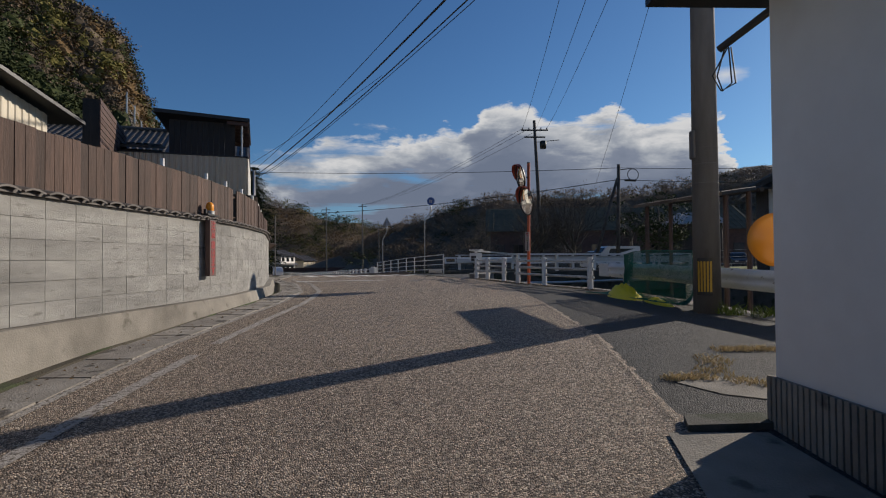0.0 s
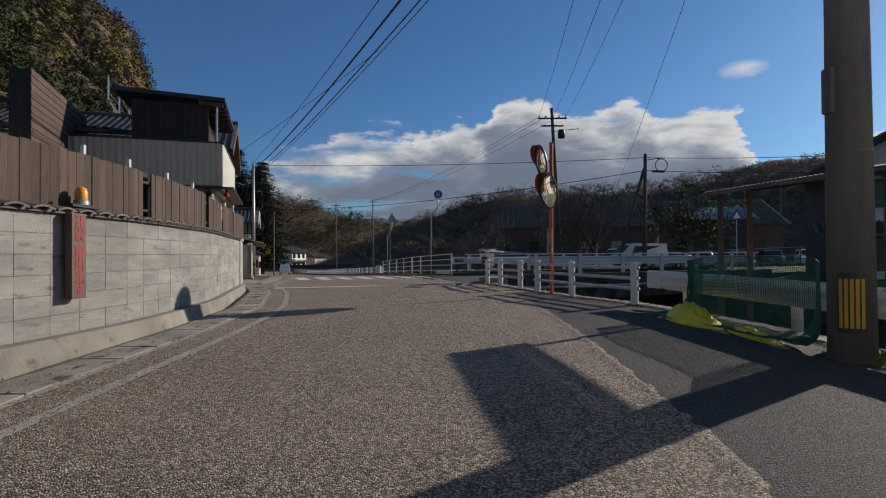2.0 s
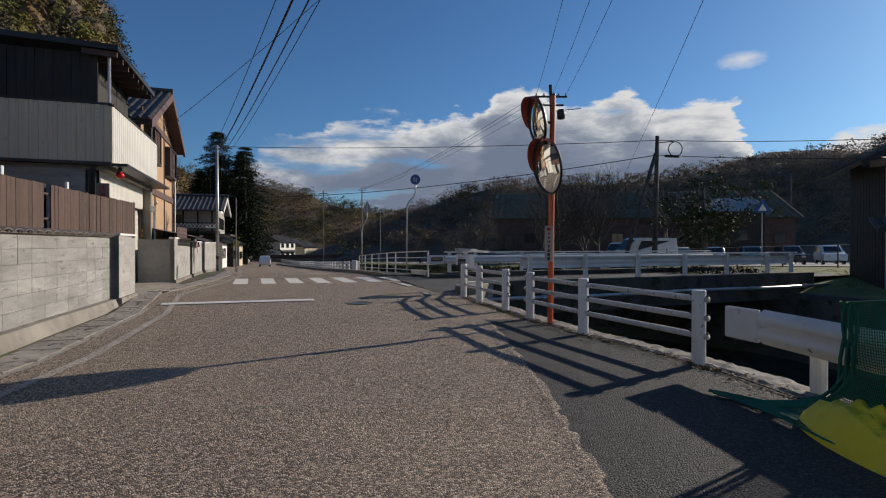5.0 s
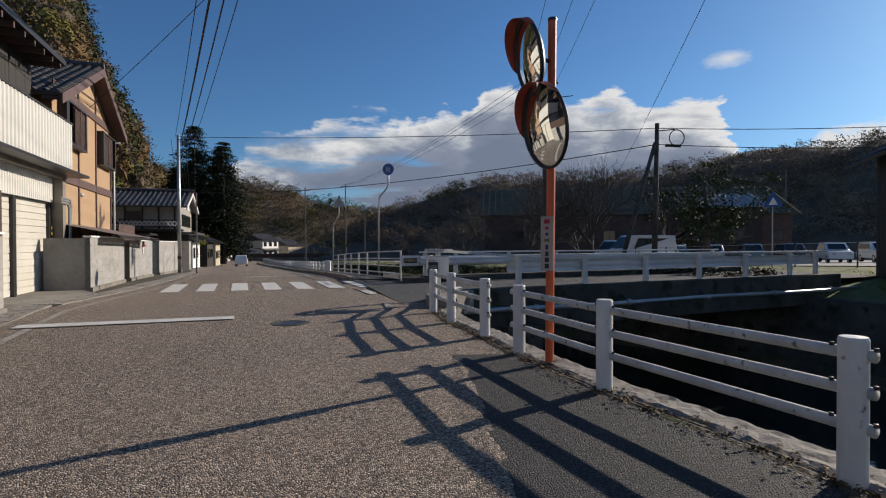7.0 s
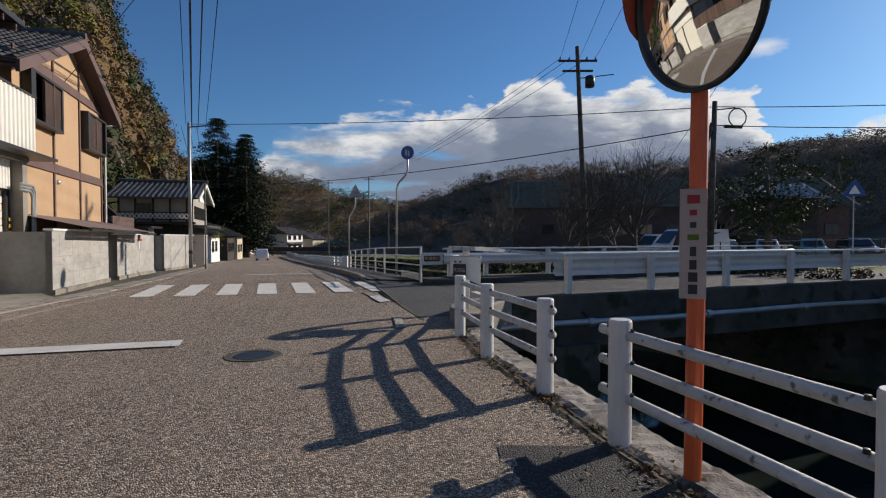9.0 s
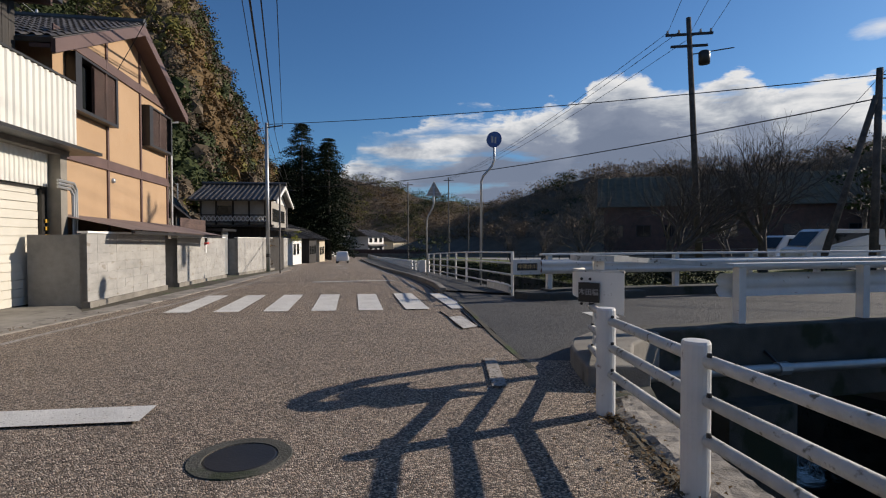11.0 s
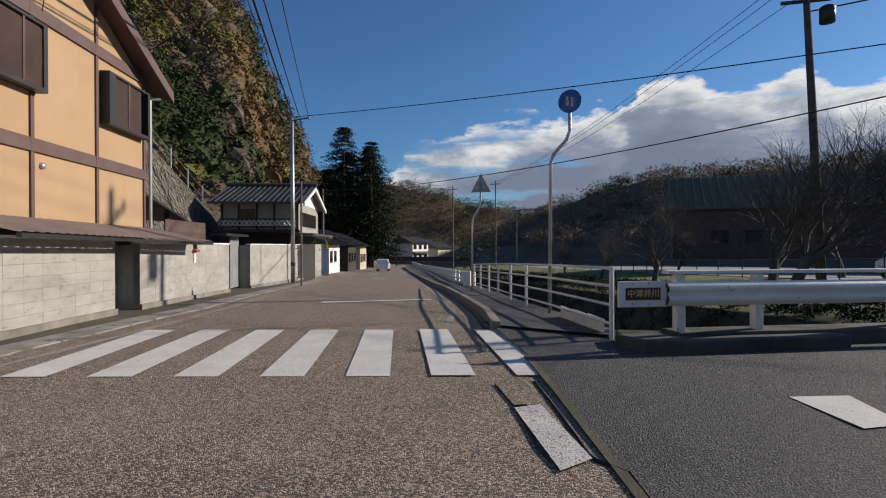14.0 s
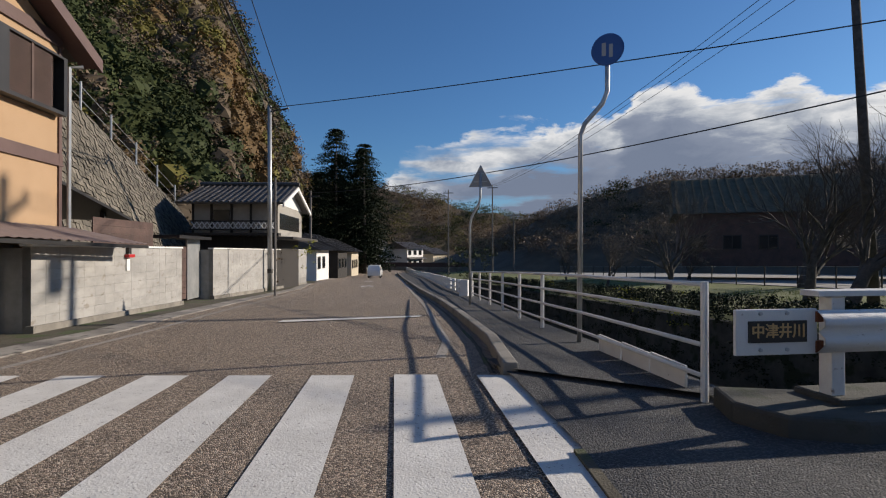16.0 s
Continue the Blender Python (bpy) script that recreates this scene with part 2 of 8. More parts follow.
M_HAZARD = material("hazard_yellow", (0.42, 0.23, 0.015), (0.56, 0.32, 0.025), 7, 0.6, 0.1)
M_AMBER = material("amber_dome", (0.75, 0.26, 0.02), (0.85, 0.33, 0.03), 5, 0.25, 0.0)
M_NET = material("green_net", (0.004, 0.085, 0.052), (0.010, 0.135, 0.09), 9, 0.7, 0.2)
M_BLUE = material("blue_sign", (0.012, 0.06, 0.22), (0.02, 0.08, 0.28), 4, 0.45, 0.05)
M_SIGNBACK = material("grey_sign_back", (0.24, 0.24, 0.24), (0.34, 0.34, 0.33), 5, 0.5, 0.05, metal=0.3)
M_WHITE = material("white_board", (0.68, 0.67, 0.64), (0.78, 0.77, 0.74), 6, 0.6, 0.05)
# white plaster darkened to hold the shade of the lattice house front
M_SHADEPLASTER = material("shade_plaster", (0.26, 0.24, 0.21), (0.36, 0.335, 0.295), 5, 0.9, 0.2)
M_RUST = material("rust", (0.16, 0.05, 0.02), (0.26, 0.09, 0.035), 14, 0.9, 0.4)
M_SOIL = material("soil", (0.045, 0.038, 0.026), (0.10, 0.085, 0.058), 4, 0.95, 0.5, spots=((0.05, 0.07, 0.02), 1.2, 0.55))
M_GRIT = material("dark_grit", (0.018, 0.015, 0.012), (0.045, 0.037, 0.028), 30, 0.95, 0.6)
M_GRASS = material("grass_ground", (0.085, 0.105, 0.03), (0.18, 0.19, 0.055), 3, 0.95, 0.5)
M_GRAVEL = material("gravel_lot", (0.22, 0.21, 0.20), (0.34, 0.33, 0.31), 8, 0.95, 0.4)
M_STONE = material("slope_masonry", (0.085, 0.075, 0.058), (0.19, 0.165, 0.13), 6, 0.95, 0.5, island=0.3)
M_WATER = material("river_water", (0.012, 0.016, 0.014), (0.02, 0.026, 0.022), 5, 0.04, 0.06, fine=9)
M_BARK = material("bark", (0.045, 0.038, 0.032), (0.12, 0.105, 0.09), 18, 0.95, 0.6)
M_TWIG = material("twig", (0.055, 0.045, 0.038), (0.10, 0.085, 0.07), 18, 0.95, 0.3)
M_WIRE = material("black_wire", (0.012, 0.012, 0.013), (0.02, 0.02, 0.02), 5, 0.6, 0.0)
M_RUBBER = material("tyre_rubber", (0.012, 0.012, 0.012), (0.025, 0.025, 0.025), 9, 0.8, 0.1)
M_FADED = material("faded_board", (0.17, 0.125, 0.11), (0.24, 0.18, 0.16), 9, 0.7, 0.1)
M_PINK = material("weathered_plate", (0.36, 0.27, 0.22), (0.48, 0.37, 0.31), 9, 0.6, 0.1)


def leaf_material(name, low, high, amount=0.16):
    m = material(name, low, high, 0.5, 0.7, 0.0, island=amount, coarse=0.5, spec=0.12)
    b = m.node_tree.nodes["Principled BSDF"]
    b.inputs["Subsurface Weight"].default_value = 0.0
    return m


M_LEAF_GREEN = leaf_material("evergreen_leaves", (0.026, 0.036, 0.014), (0.060, 0.072, 0.024), 0.1)
M_LEAF_OLIVE = leaf_material("olive_leaves", (0.085, 0.080, 0.022), (0.18, 0.155, 0.042), 0.1)
M_LEAF_RUST = leaf_material("autumn_leaves", (0.085, 0.056, 0.028), (0.19, 0.118, 0.05), 0.1)
M_LEAF_BROWN = leaf_material("brown_brush", (0.085, 0.064, 0.043), (0.165, 0.125, 0.085), 0.1)
# paler than the brown brush: haze and bounce on backlit trees, as colour
M_LEAF_DUN = leaf_material("haze_lifted_woodland", (0.19, 0.14, 0.098), (0.33, 0.245, 0.165), 0.08)
M_DULLROOF = material("dull_sheet_roof", (0.10, 0.092, 0.066), (0.155, 0.14, 0.10), 5, 0.95, 0.1, spec=0.08)
M_SHEETROOF = material("weathered_roof_sheet", (0.10, 0.072, 0.053), (0.18, 0.135, 0.10), 7, 0.8, 0.2)
# white plaster greyed, the river gable's shade is in the colour
M_SHADEWHITE = material("shaded_white_plaster", (0.50, 0.485, 0.45), (0.60, 0.58, 0.54), 4, 0.85, 0.1)
M_LEAF_GREY = leaf_material("bare_brush", (0.15, 0.118, 0.085), (0.28, 0.225, 0.17))
M_LEAF_DARK = leaf_material("cedar_needles", (0.008, 0.014, 0.007), (0.022, 0.032, 0.013))
M_LEAF_LIME = leaf_material("yellow_leaves", (0.22, 0.24, 0.02), (0.42, 0.40, 0.03))
M_STRAW = leaf_material("dry_grass", (0.42, 0.33, 0.18), (0.66, 0.53, 0.32))
M_TUFT = leaf_material("green_tuft", (0.07, 0.11, 0.02), (0.16, 0.20, 0.04))


def gloss(name, colour, rough=0.05, metal=0.0):
    m = bpy.data.materials.new(name)
    m.use_nodes = True
    b = m.node_tree.nodes["Principled BSDF"]
    b.inputs["Base Color"].default_value = (*colour, 1)
    b.inputs["Roughness"].default_value, b.inputs["Metallic"].default_value = rough, metal
    return m


M_MIRROR = gloss("convex_mirror", (0.82, 0.83, 0.82), 0.03, 1.0)
M_GLASS = gloss("dark_glass", (0.015, 0.018, 0.02), 0.06)
M_CARWHITE = gloss("white_car_paint", (0.72, 0.72, 0.71), 0.2)
M_CARSILVER = gloss("silver_car_paint", (0.42, 0.43, 0.44), 0.22, 0.4)
M_CARDARK = gloss("dark_car_paint", (0.03, 0.035, 0.05), 0.2)
M_CARBLUE = gloss("teal_car_paint", (0.06, 0.16, 0.19), 0.22)
M_GOLD = gloss("gilt_lettering", (0.55, 0.36, 0.16), 0.5, 0.3)
M_LETTER = gloss("red_lettering", (0.30, 0.012, 0.014), 0.6)
M_REDLAMP = gloss("red_lamp_lens", (0.55, 0.012, 0.012), 0.2)

# ---- geometry helpers ----


class Mesh:
    """Gathers points and faces for one mesh."""

    def __init__(self):
        self.v, self.f = [], []

    def add(self, verts, faces):
        o = len(self.v)
        self.v += [tuple(p) for p in verts]
        self.f += [tuple(o + i for i in f) for f in faces]
        return self

    def hexa(self, lower, upper):
        """A solid between two quads given in the same order."""
        return self.add([*lower, *upper], [(3, 2, 1, 0), (4, 5, 6, 7), (0, 1, 5, 4), (1, 2, 6, 5), (2, 3, 7, 6), (3, 0, 4, 7)])

    def box(self, a, b):
        (x0, y0, z0), (x1, y1, z1) = a, b
        return self.hexa([(x0, y0, z0), (x1, y0, z0), (x1, y1, z0), (x0, y1, z0)], [(x0, y0, z1), (x1, y0, z1), (x1, y1, z1), (x0, y1, z1)])

    def slab(self, p, q, thick, z0, z1, z0b=None, z1b=None):
        """A wall piece from p to q (plan), thick to the left of its run."""
        p, q = Vector(p[:2]), Vector(q[:2])
        d = (q - p).normalized()
        n = Vector((-d.y, d.x)) * thick
        z0b, z1b = z0 if z0b is None else z0b, z1 if z1b is None else z1b
        return self.hexa([(p.x, p.y, z0), (q.x, q.y, z0b), (q.x + n.x, q.y + n.y, z0b), (p.x + n.x, p.y + n.y, z0)],
                         [(p.x, p.y, z1), (q.x, q.y, z1b), (q.x + n.x, q.y + n.y, z1b), (p.x + n.x, p.y + n.y, z1)])

    def prism(self, pts, z0, z1):
        n = len(pts)
        lo = [(x, y, z0) for x, y in pts]
        hi = [(x, y, z1) for x, y in pts]
        return self.add(lo + hi, [tuple(range(n - 1, -1, -1)), tuple(range(n, 2 * n)), *[(i, (i + 1) % n, n + (i + 1) % n, n + i) for i in range(n)]])

    def tube(self, path, radii, n=8, caps=True):
        path = [Vector(p) for p in path]
        if isinstance(radii, (int, float)):
            radii = [radii] * len(path)
        rings = []
        side = None
        for i, p in enumerate(path):
            t = (path[min(i + 1, len(path) - 1)] - path[max(i - 1, 0)]).normalized()
            if side is None:
                side = t.orthogonal().normalized()
            side = (side - t * side.dot(t)).normalized()
            up = t.cross(side)
            rings.append([p + (side * math.cos(2 * math.pi * k / n) + up * math.sin(2 * math.pi * k / n)) * radii[i] for k in range(n)])
        verts = [v for r in rings for v in r]
        faces = [(i * n + k, i * n + (k + 1) % n, (i + 1) * n + (k + 1) % n, (i + 1) * n + k) for i in range(len(path) - 1) for k in range(n)]
        if caps:
            faces += [tuple(range(n - 1, -1, -1)), tuple(range((len(path) - 1) * n, len(path) * n))]
        return self.add(verts, faces)

    def grid(self, rows):
        w = len(rows[0])
        return self.add([p for r in rows for p in r], [(i * w + k, i * w + k + 1, (i + 1) * w + k + 1, (i + 1) * w + k) for i in range(len(rows) - 1) for k in range(w - 1)])

    def lathe(self, profile, n=24, axis=None):
        """Turned about z: profile of (radius, z); axis: a matrix to place it."""
        verts = [(r * math.cos(2 * math.pi * k / n), r * math.sin(2 * math.pi * k / n), z) for r, z in profile for k in range(n)]
        if axis is not None:
            verts = [axis @ Vector(p) for p in verts]
        faces = [(i * n + k, i * n + (k + 1) % n, (i + 1) * n + (k + 1) % n, (i + 1) * n + k) for i in range(len(profile) - 1) for k in range(n)]
        return self.add(verts, faces)

    def data(self, name, mat, smooth=False):
        me = bpy.data.meshes.new(name)
        me.from_pydata(self.v, [], self.f)
        if mat:
            me.materials.append(mat)
        if smooth:
            me.shade_smooth()
        me.update()
        return me


def part(name, mesh, mat, parent=None, label="", smooth=False, bevel=0.0):
    ob = new(name, mesh.data(name, mat, smooth))
    if parent is not None:
        ob.parent = parent
    if label:
        ob["label"] = label
    if bevel:
        b = ob.modifiers.new("bevel", "BEVEL")
        b.width, b.segments, b.limit_method = bevel, 2, "ANGLE"
    return ob


def thing(name, place, label, category, group="", kind=""):
    ob = new(name)
    ob.location = place
    ob.empty_display_size = 0.1
    return tagged(ob, label, category, group, kind)


def world_of(ob):
    m = ob.matrix_parent_inverse @ ob.matrix_basis
    return m if ob.parent is None else world_of(ob.parent) @ m


def under(parent, name, mesh, mat, label="", smooth=False, bevel=0.0):
    """A part whose points are given in the world, under a thing placed anywhere."""
    ob = part(name, mesh, mat, parent, label, smooth, bevel)
    ob.matrix_parent_inverse = world_of(parent).inverted()
    return ob


def lerp(points, v):
    for (a, b), (c, d) in zip(points, points[1:]):
        if v <= c:
            break
    s = (v - a) / (c - a)
    return b + (d - b) * s


def run_along(points, step):
    """Points every step along a plan polyline, with the way at each."""
    out = []
    left = 0.0
    for p, q in zip(points, points[1:]):
        p, q = Vector(p), Vector(q)
        length = (q - p).length
        d = (q - p) / length
        while left <= length:
            out.append((p + d * left, d))
            left += step
        left -= length
    return out


GROUND = [(-60, -3.0), (-20, -1.3), (1, -0.53), (2.6, -0.46), (4, -0.36), (5.5, -0.24), (7, -0.14), (9, -0.07), (11, -0.02), (14, 0), (20, 0.03), (25, 0), (30, -0.04), (35, -0.18), (40, -0.36), (50, -0.75), (70, -1.4), (100, -2.3), (300, -6), (3000, -6)]
LEFT = [(-60, -3.2), (-20, -2.8), (5, -2.62), (8.6, -2.55), (11.2, -2.5), (14.2, -2.8), (18.4, -3.95), (22.2, -5.55), (26, -6.1), (28.6, -6.65), (32, -7.6), (42, -11.3), (52, -15.0), (72, -24), (110, -37), (207, -69), (3000, -900)]
RIGHT = [(-60, 6.6), (-20, 6.2), (5, 5.7), (9, 5.4), (12, 5.1), (13.6, 4.9), (14.6, 4.6), (16, 4.0), (17.5, 3.5), (18.6, 3.25), (20, 2.85), (21.2, 2.65), (22.5, 2.75), (29.6, 1.7), (32.7, 0.6), (36, -0.6), (41, -2.05), (45, -3.4), (55, -6.2), (77, -14), (110, -27), (207, -60), (3000, -880)]
OPPOSITE = [(-60, 24), (-20, 21), (9, 19), (22, 17.0), (29, 15.3), (33, 12.0), (37, 8.6), (44, 5.2), (55, 1.4), (77, -7), (110, -20), (207, -52), (3000, -860)]


def ground_z(y):
    return lerp(GROUND, y)


def left_x(y):
    return lerp(LEFT, y)


def right_x(y):
    return lerp(RIGHT, y)


def opposite_x(y):
    return lerp(OPPOSITE, y)


STATIONS = [-60, -40, -20, -10, -5, 0, 1, 2.6, 4, 5.5, 7, 8, 9, 10, 11, 12, 13, 13.6, 14.2, 14.6, 15.2, 16, 16.8, 17.5, 18.2, 18.6, 19.3, 20, 20.6, 21.2, 22, 22.5, 23.5, 25, 26, 27, 28, 29.6, 31, 32.7, 34, 35, 36, 38, 40, 42, 45, 48, 50, 52, 55, 60, 66, 72, 77, 85, 92, 100, 110, 130, 160, 207, 300, 500, 900, 1800, 3000]

# ---- ground, river, road ----


def build_ground():
    g = Mesh()
    rows = []
    for y in STATIONS:
        z, lx, rx, ox = ground_z(y), left_x(y), right_x(y), opposite_x(y)
        bank = z - 0.1
        rows.append([(lx - 1600, y, z - 0.1), (lx - 300, y, z - 0.1), (lx - 60, y, z - 0.05), (lx - 12, y, z - 0.03), (lx - 0.8, y, z - 0.03), (lx + 0.1, y, z - 0.03),
                     (rx - 0.3, y, z - 0.03), (rx - 0.02, y, z - 0.04), (rx, y, z - 3.1), (rx + 1.0, y, z - 3.3), (0.5 * (rx + ox), y, z - 3.45), (ox - 1.0, y, z - 3.2),
                     (ox - 0.4, y, z - 2.6), (ox, y, bank - 0.5), (ox + 2, y, bank - 0.2), (ox + 7, y, bank + 0.2), (ox + 11, y, bank + 0.45), (ox + 40, y, z + 0.5), (ox + 90, y, z + 0.6), (ox + 300, y, z + 1), (ox + 1700, y, z + 1)])
    g.grid(rows)
    tagged(part("ground", g, M_SOIL), "earth ground with a sunken river channel", "ground", kind="structure")
    r = Mesh()
    r.grid([[(left_x(y) - 0.05 + (right_x(y) - 0.35 - left_x(y)) * k / 6, y, ground_z(y)) for k in range(7)] for y in STATIONS if y <= 300])
    tagged(part("road", r, M_ROAD), "worn brownish asphalt country road with exposed chips", "road", kind="structure")
    s = Mesh()
    ys = [-20, 0, 2.6, 4, 5.5, 7, 9, 11, 13, 14.6, 16, 17.5]
    edge = [(-20, 1.9), (2, 1.85), (4.4, 1.95), (7.2, 2.28), (10.5, 2.42), (13.7, 2.5), (18, 2.4)]
    s.grid([[(lerp(edge, y) + (right_x(y) - 0.33 - lerp(edge, y)) * k / 3, y, ground_z(y) + 0.006) for k in range(4)] for y in ys])
    tagged(part("pavement", s, M_PATCH), "darker grey asphalt verge beside the road", "pavement", kind="structure")
    w = Mesh()
    w.grid([[(right_x(y) + 0.02, y, ground_z(y) - 2.95), (opposite_x(y) - 0.6, y, ground_z(y) - 2.95)] for y in STATIONS if y <= 207])
    tagged(part("water", w, M_WATER), "still dark shallow river water", "water", kind="structure")
    # masonry walls of the channel
    e = Mesh()

    def rim(y):
        return ground_z(y) + (-0.12 if 22.3 < y < 29.7 else 0.012)

    for y, y2 in zip(STATIONS, STATIONS[1:]):
        if y2 > 110 or y < -20:
            continue
        e.hexa([(right_x(y) - 0.3, y, ground_z(y) - 3.3), (right_x(y) + 0.12, y, ground_z(y) - 3.3), (right_x(y2) + 0.12, y2, ground_z(y2) - 3.3), (right_x(y2) - 0.3, y2, ground_z(y2) - 3.3)],
               [(right_x(y) - 0.34, y, rim(y)), (right_x(y) + 0.03, y, rim(y)), (right_x(y2) + 0.03, y2, rim(y2)), (right_x(y2) - 0.34, y2, rim(y2))])
    tagged(part("wall_river", e, M_MOSSYSHADE), "mossy concrete river wall, darkened for shade, with a rough top edge", "retaining wall", kind="structure")
    o = Mesh()
    o.grid([[(opposite_x(y) - 0.5, y, ground_z(y) - 3.4), (opposite_x(y) - 0.25, y, ground_z(y) - 0.5), (opposite_x(y) + 0.2, y, ground_z(y) - 0.5), (opposite_x(y), y, ground_z(y) - 3.4)] for y in STATIONS if -20 <= y <= 110])
    tagged(part("wall_bank", o, M_MOSSYSHADE), "concrete wall of the far river bank, darkened for shade", "retaining wall", kind="structure")
    lot = Mesh()
    lot.grid([[(opposite_x(y) + 11, y, ground_z(y) + 0.42), (opposite_x(y) + 40, y, ground_z(y) + 0.56), (opposite_x(y) + 75, y, ground_z(y) + 0.66)] for y in STATIONS if 5 <= y <= 110])
    tagged(part("parking_ground", lot, M_GRAVEL), "pale gravel parking ground beyond the river", "ground", kind="structure")
    gr = Mesh()
    gr.grid([[(opposite_x(y) + a, y, ground_z(y) - 0.1 + b) for a, b in ((0.21, -0.45), (2, -0.17), (7, 0.23), (11, 0.48))] for y in STATIONS if 5 <= y <= 160])
    tagged(part("grass_bank", gr, M_GRASS), "sunlit grass strip along the river bank", "ground", kind="structure")


build_ground()


def quad_on_road(mesh, pts, lift=0.017):
    mesh.add([(x, y, ground_z(y) + lift) for x, y in pts], [tuple(range(len(pts)))])


def road_marks():
    # crossing: stripes 0.47 wide at 0.95, running along the road
    origin, along, across = Vector((-0.72, 27.0)), Vector((-0.327, 0.945)), Vector((0.967, 0.255))
    for k in range(-5, 3):
        a = origin + across * (0.905 * k)
        m = Mesh()
        n = 8
        p = [a + along * (3.25 * i / n) for i in range(n + 1)]
        lift = 0.009 if k < 0 else 0.018
        m.grid([[(*(q), ground_z(q.y) + lift), (*(q + across * 0.47), ground_z((q + across * 0.47).y) + lift)] for q in p])
        if k <= 1:
            tagged(part("crossing_stripe", m, M_MARK), "worn white painted zebra crossing stripe", "road marking", "zebra crossing", "structure")
    for pts, mat, lab in (
        ([(-4.15, 19.52), (-1.15, 20.42), (-1.28, 20.78), (-4.3, 19.86)], M_MARK, "white painted stop line"),
        ([(-5.85, 34.4), (-3.4, 36.55), (-3.45, 36.95), (-5.95, 34.8)], M_MARK, "white painted stop line past the crossing"),
        ([(2.6, 26.95), (3.14, 27.13), (3.17, 26.33), (2.81, 26.14)], M_MARK, "white painted mark on the side road"),
        ([(0.26, 26.07), (0.47, 26.22), (0.87, 25.11), (0.68, 24.87)], M_WORNMARK, "short worn white edge mark"),
        ([(1.16, 22.9), (1.28, 22.94), (1.46, 21.8), (1.33, 21.75)], M_OLDMARK, "faded white edge mark"),
    ):
        m = Mesh()
        quad_on_road(m, pts, 0.034 if pts[0][0] > 2 else 0.02)
        tagged(part("road_mark", m, mat), lab, "road marking", kind="structure")
    d = Mesh()
    for c, s in (((-13.0, 57.0), 1.0), ((-17.5, 68.5), 1.0)):
        for i in range(4):
            dirs = [Vector((0.5, 0.1)), Vector((-0.55, 1.7)), Vector((-0.5, -0.1)), Vector((0.55, -1.7))]
            a, b = Vector(c) + dirs[i], Vector(c) + dirs[(i + 1) % 4]
            ai, bi = Vector(c) + dirs[i] * 0.7, Vector(c) + dirs[(i + 1) % 4] * 0.7
            quad_on_road(d, [a, b, bi, ai], 0.02)
    tagged(part("diamond_mark", d, M_MARK), "white diamond marks painted on the road", "road marking", kind="structure")

    def line(name, off, width, y0, y1, mat, label, side=left_x, lift=0.007):
        m = Mesh()
        ys = [y0 + (y1 - y0) * i / 60 for i in range(61)]
        m.grid([[(side(y) + off, y, ground_z(y) + lift), (side(y) + off + width, y, ground_z(y) + lift)] for y in ys])
        tagged(part(name, m, mat), label, "road marking", kind="structure")

    line("edge_line", 0.0, 0.09, -5, 19, M_OLDMARK, "thin chalky edge line along the gutter")
    line("edge_line", 0.45, 0.12, 2, 110, M_OLDMARK, "worn white edge line of the road")
    m = Mesh()
    pts = [(-1.5, 31.3), (-1.75, 32.7), (-4.5, 41.1), (-17.4, 77.4), (-30, 110)]
    rows = []
    for p, q in zip(pts, pts[1:]):
        for i in range(6):
            a = Vector(p).lerp(Vector(q), i / 6)
            rows.append([(a.x - 0.14, a.y, ground_z(a.y) + 0.0075), (a.x, a.y, ground_z(a.y) + 0.0075)])
    m.grid(rows)
    tagged(part("edge_line", m, M_OLDMARK), "white edge line beside the kerb", "road marking", kind="structure")
    # manhole cover
    c = thing("manhole_cover", (-0.09, 19.98, ground_z(20.0)), "dark round cast iron manhole cover in the asphalt", "manhole cover")
    part("lid", Mesh().lathe([(0, 0.006), (0.205, 0.006), (0.215, 0.002)], 32), M_BLACK, c)
    part("ring", Mesh().lathe([(0.22, 0.002), (0.224, 0.007), (0.305, 0.006), (0.312, 0.0)], 32), M_MOSSYSHADE, c, "grey concrete ring")


road_marks()


def side_road():
    # deck of the bridge and the joining asphalt, one dark sheet
    m = Mesh()
    m.add([(x, y, 0.012) for x, y in [(1.72, 22.6), (2.2, 22.3), (2.35, 23.4), (2.75, 24.1), (17.2, 30.1), (26, 33.6), (24, 39), (15.3, 34.4), (2.6, 29.6), (1.5, 30.2), (0.9, 31.6), (-0.9, 31.0), (-0.5, 30.2), (0.2, 28.2), (0.62, 26.7), (1.25, 24.25)]], [tuple(range(16))])
    tagged(part("side_road", m, M_NEWROAD), "smooth dark grey asphalt of the side road over the bridge", "road", kind="structure")
    j = Mesh()
    path = [(1.72, 22.6), (1.25, 24.25), (0.62, 26.7), (0.2, 28.2)]
    for p, q in zip(path, path[1:]):
        j.slab(p, q, 0.07, -0.01, 0.016)
    tagged(part("joint_strip", j, M_SOIL), "cracked dark joint between two asphalts", "trim", kind="structure")


side_road()


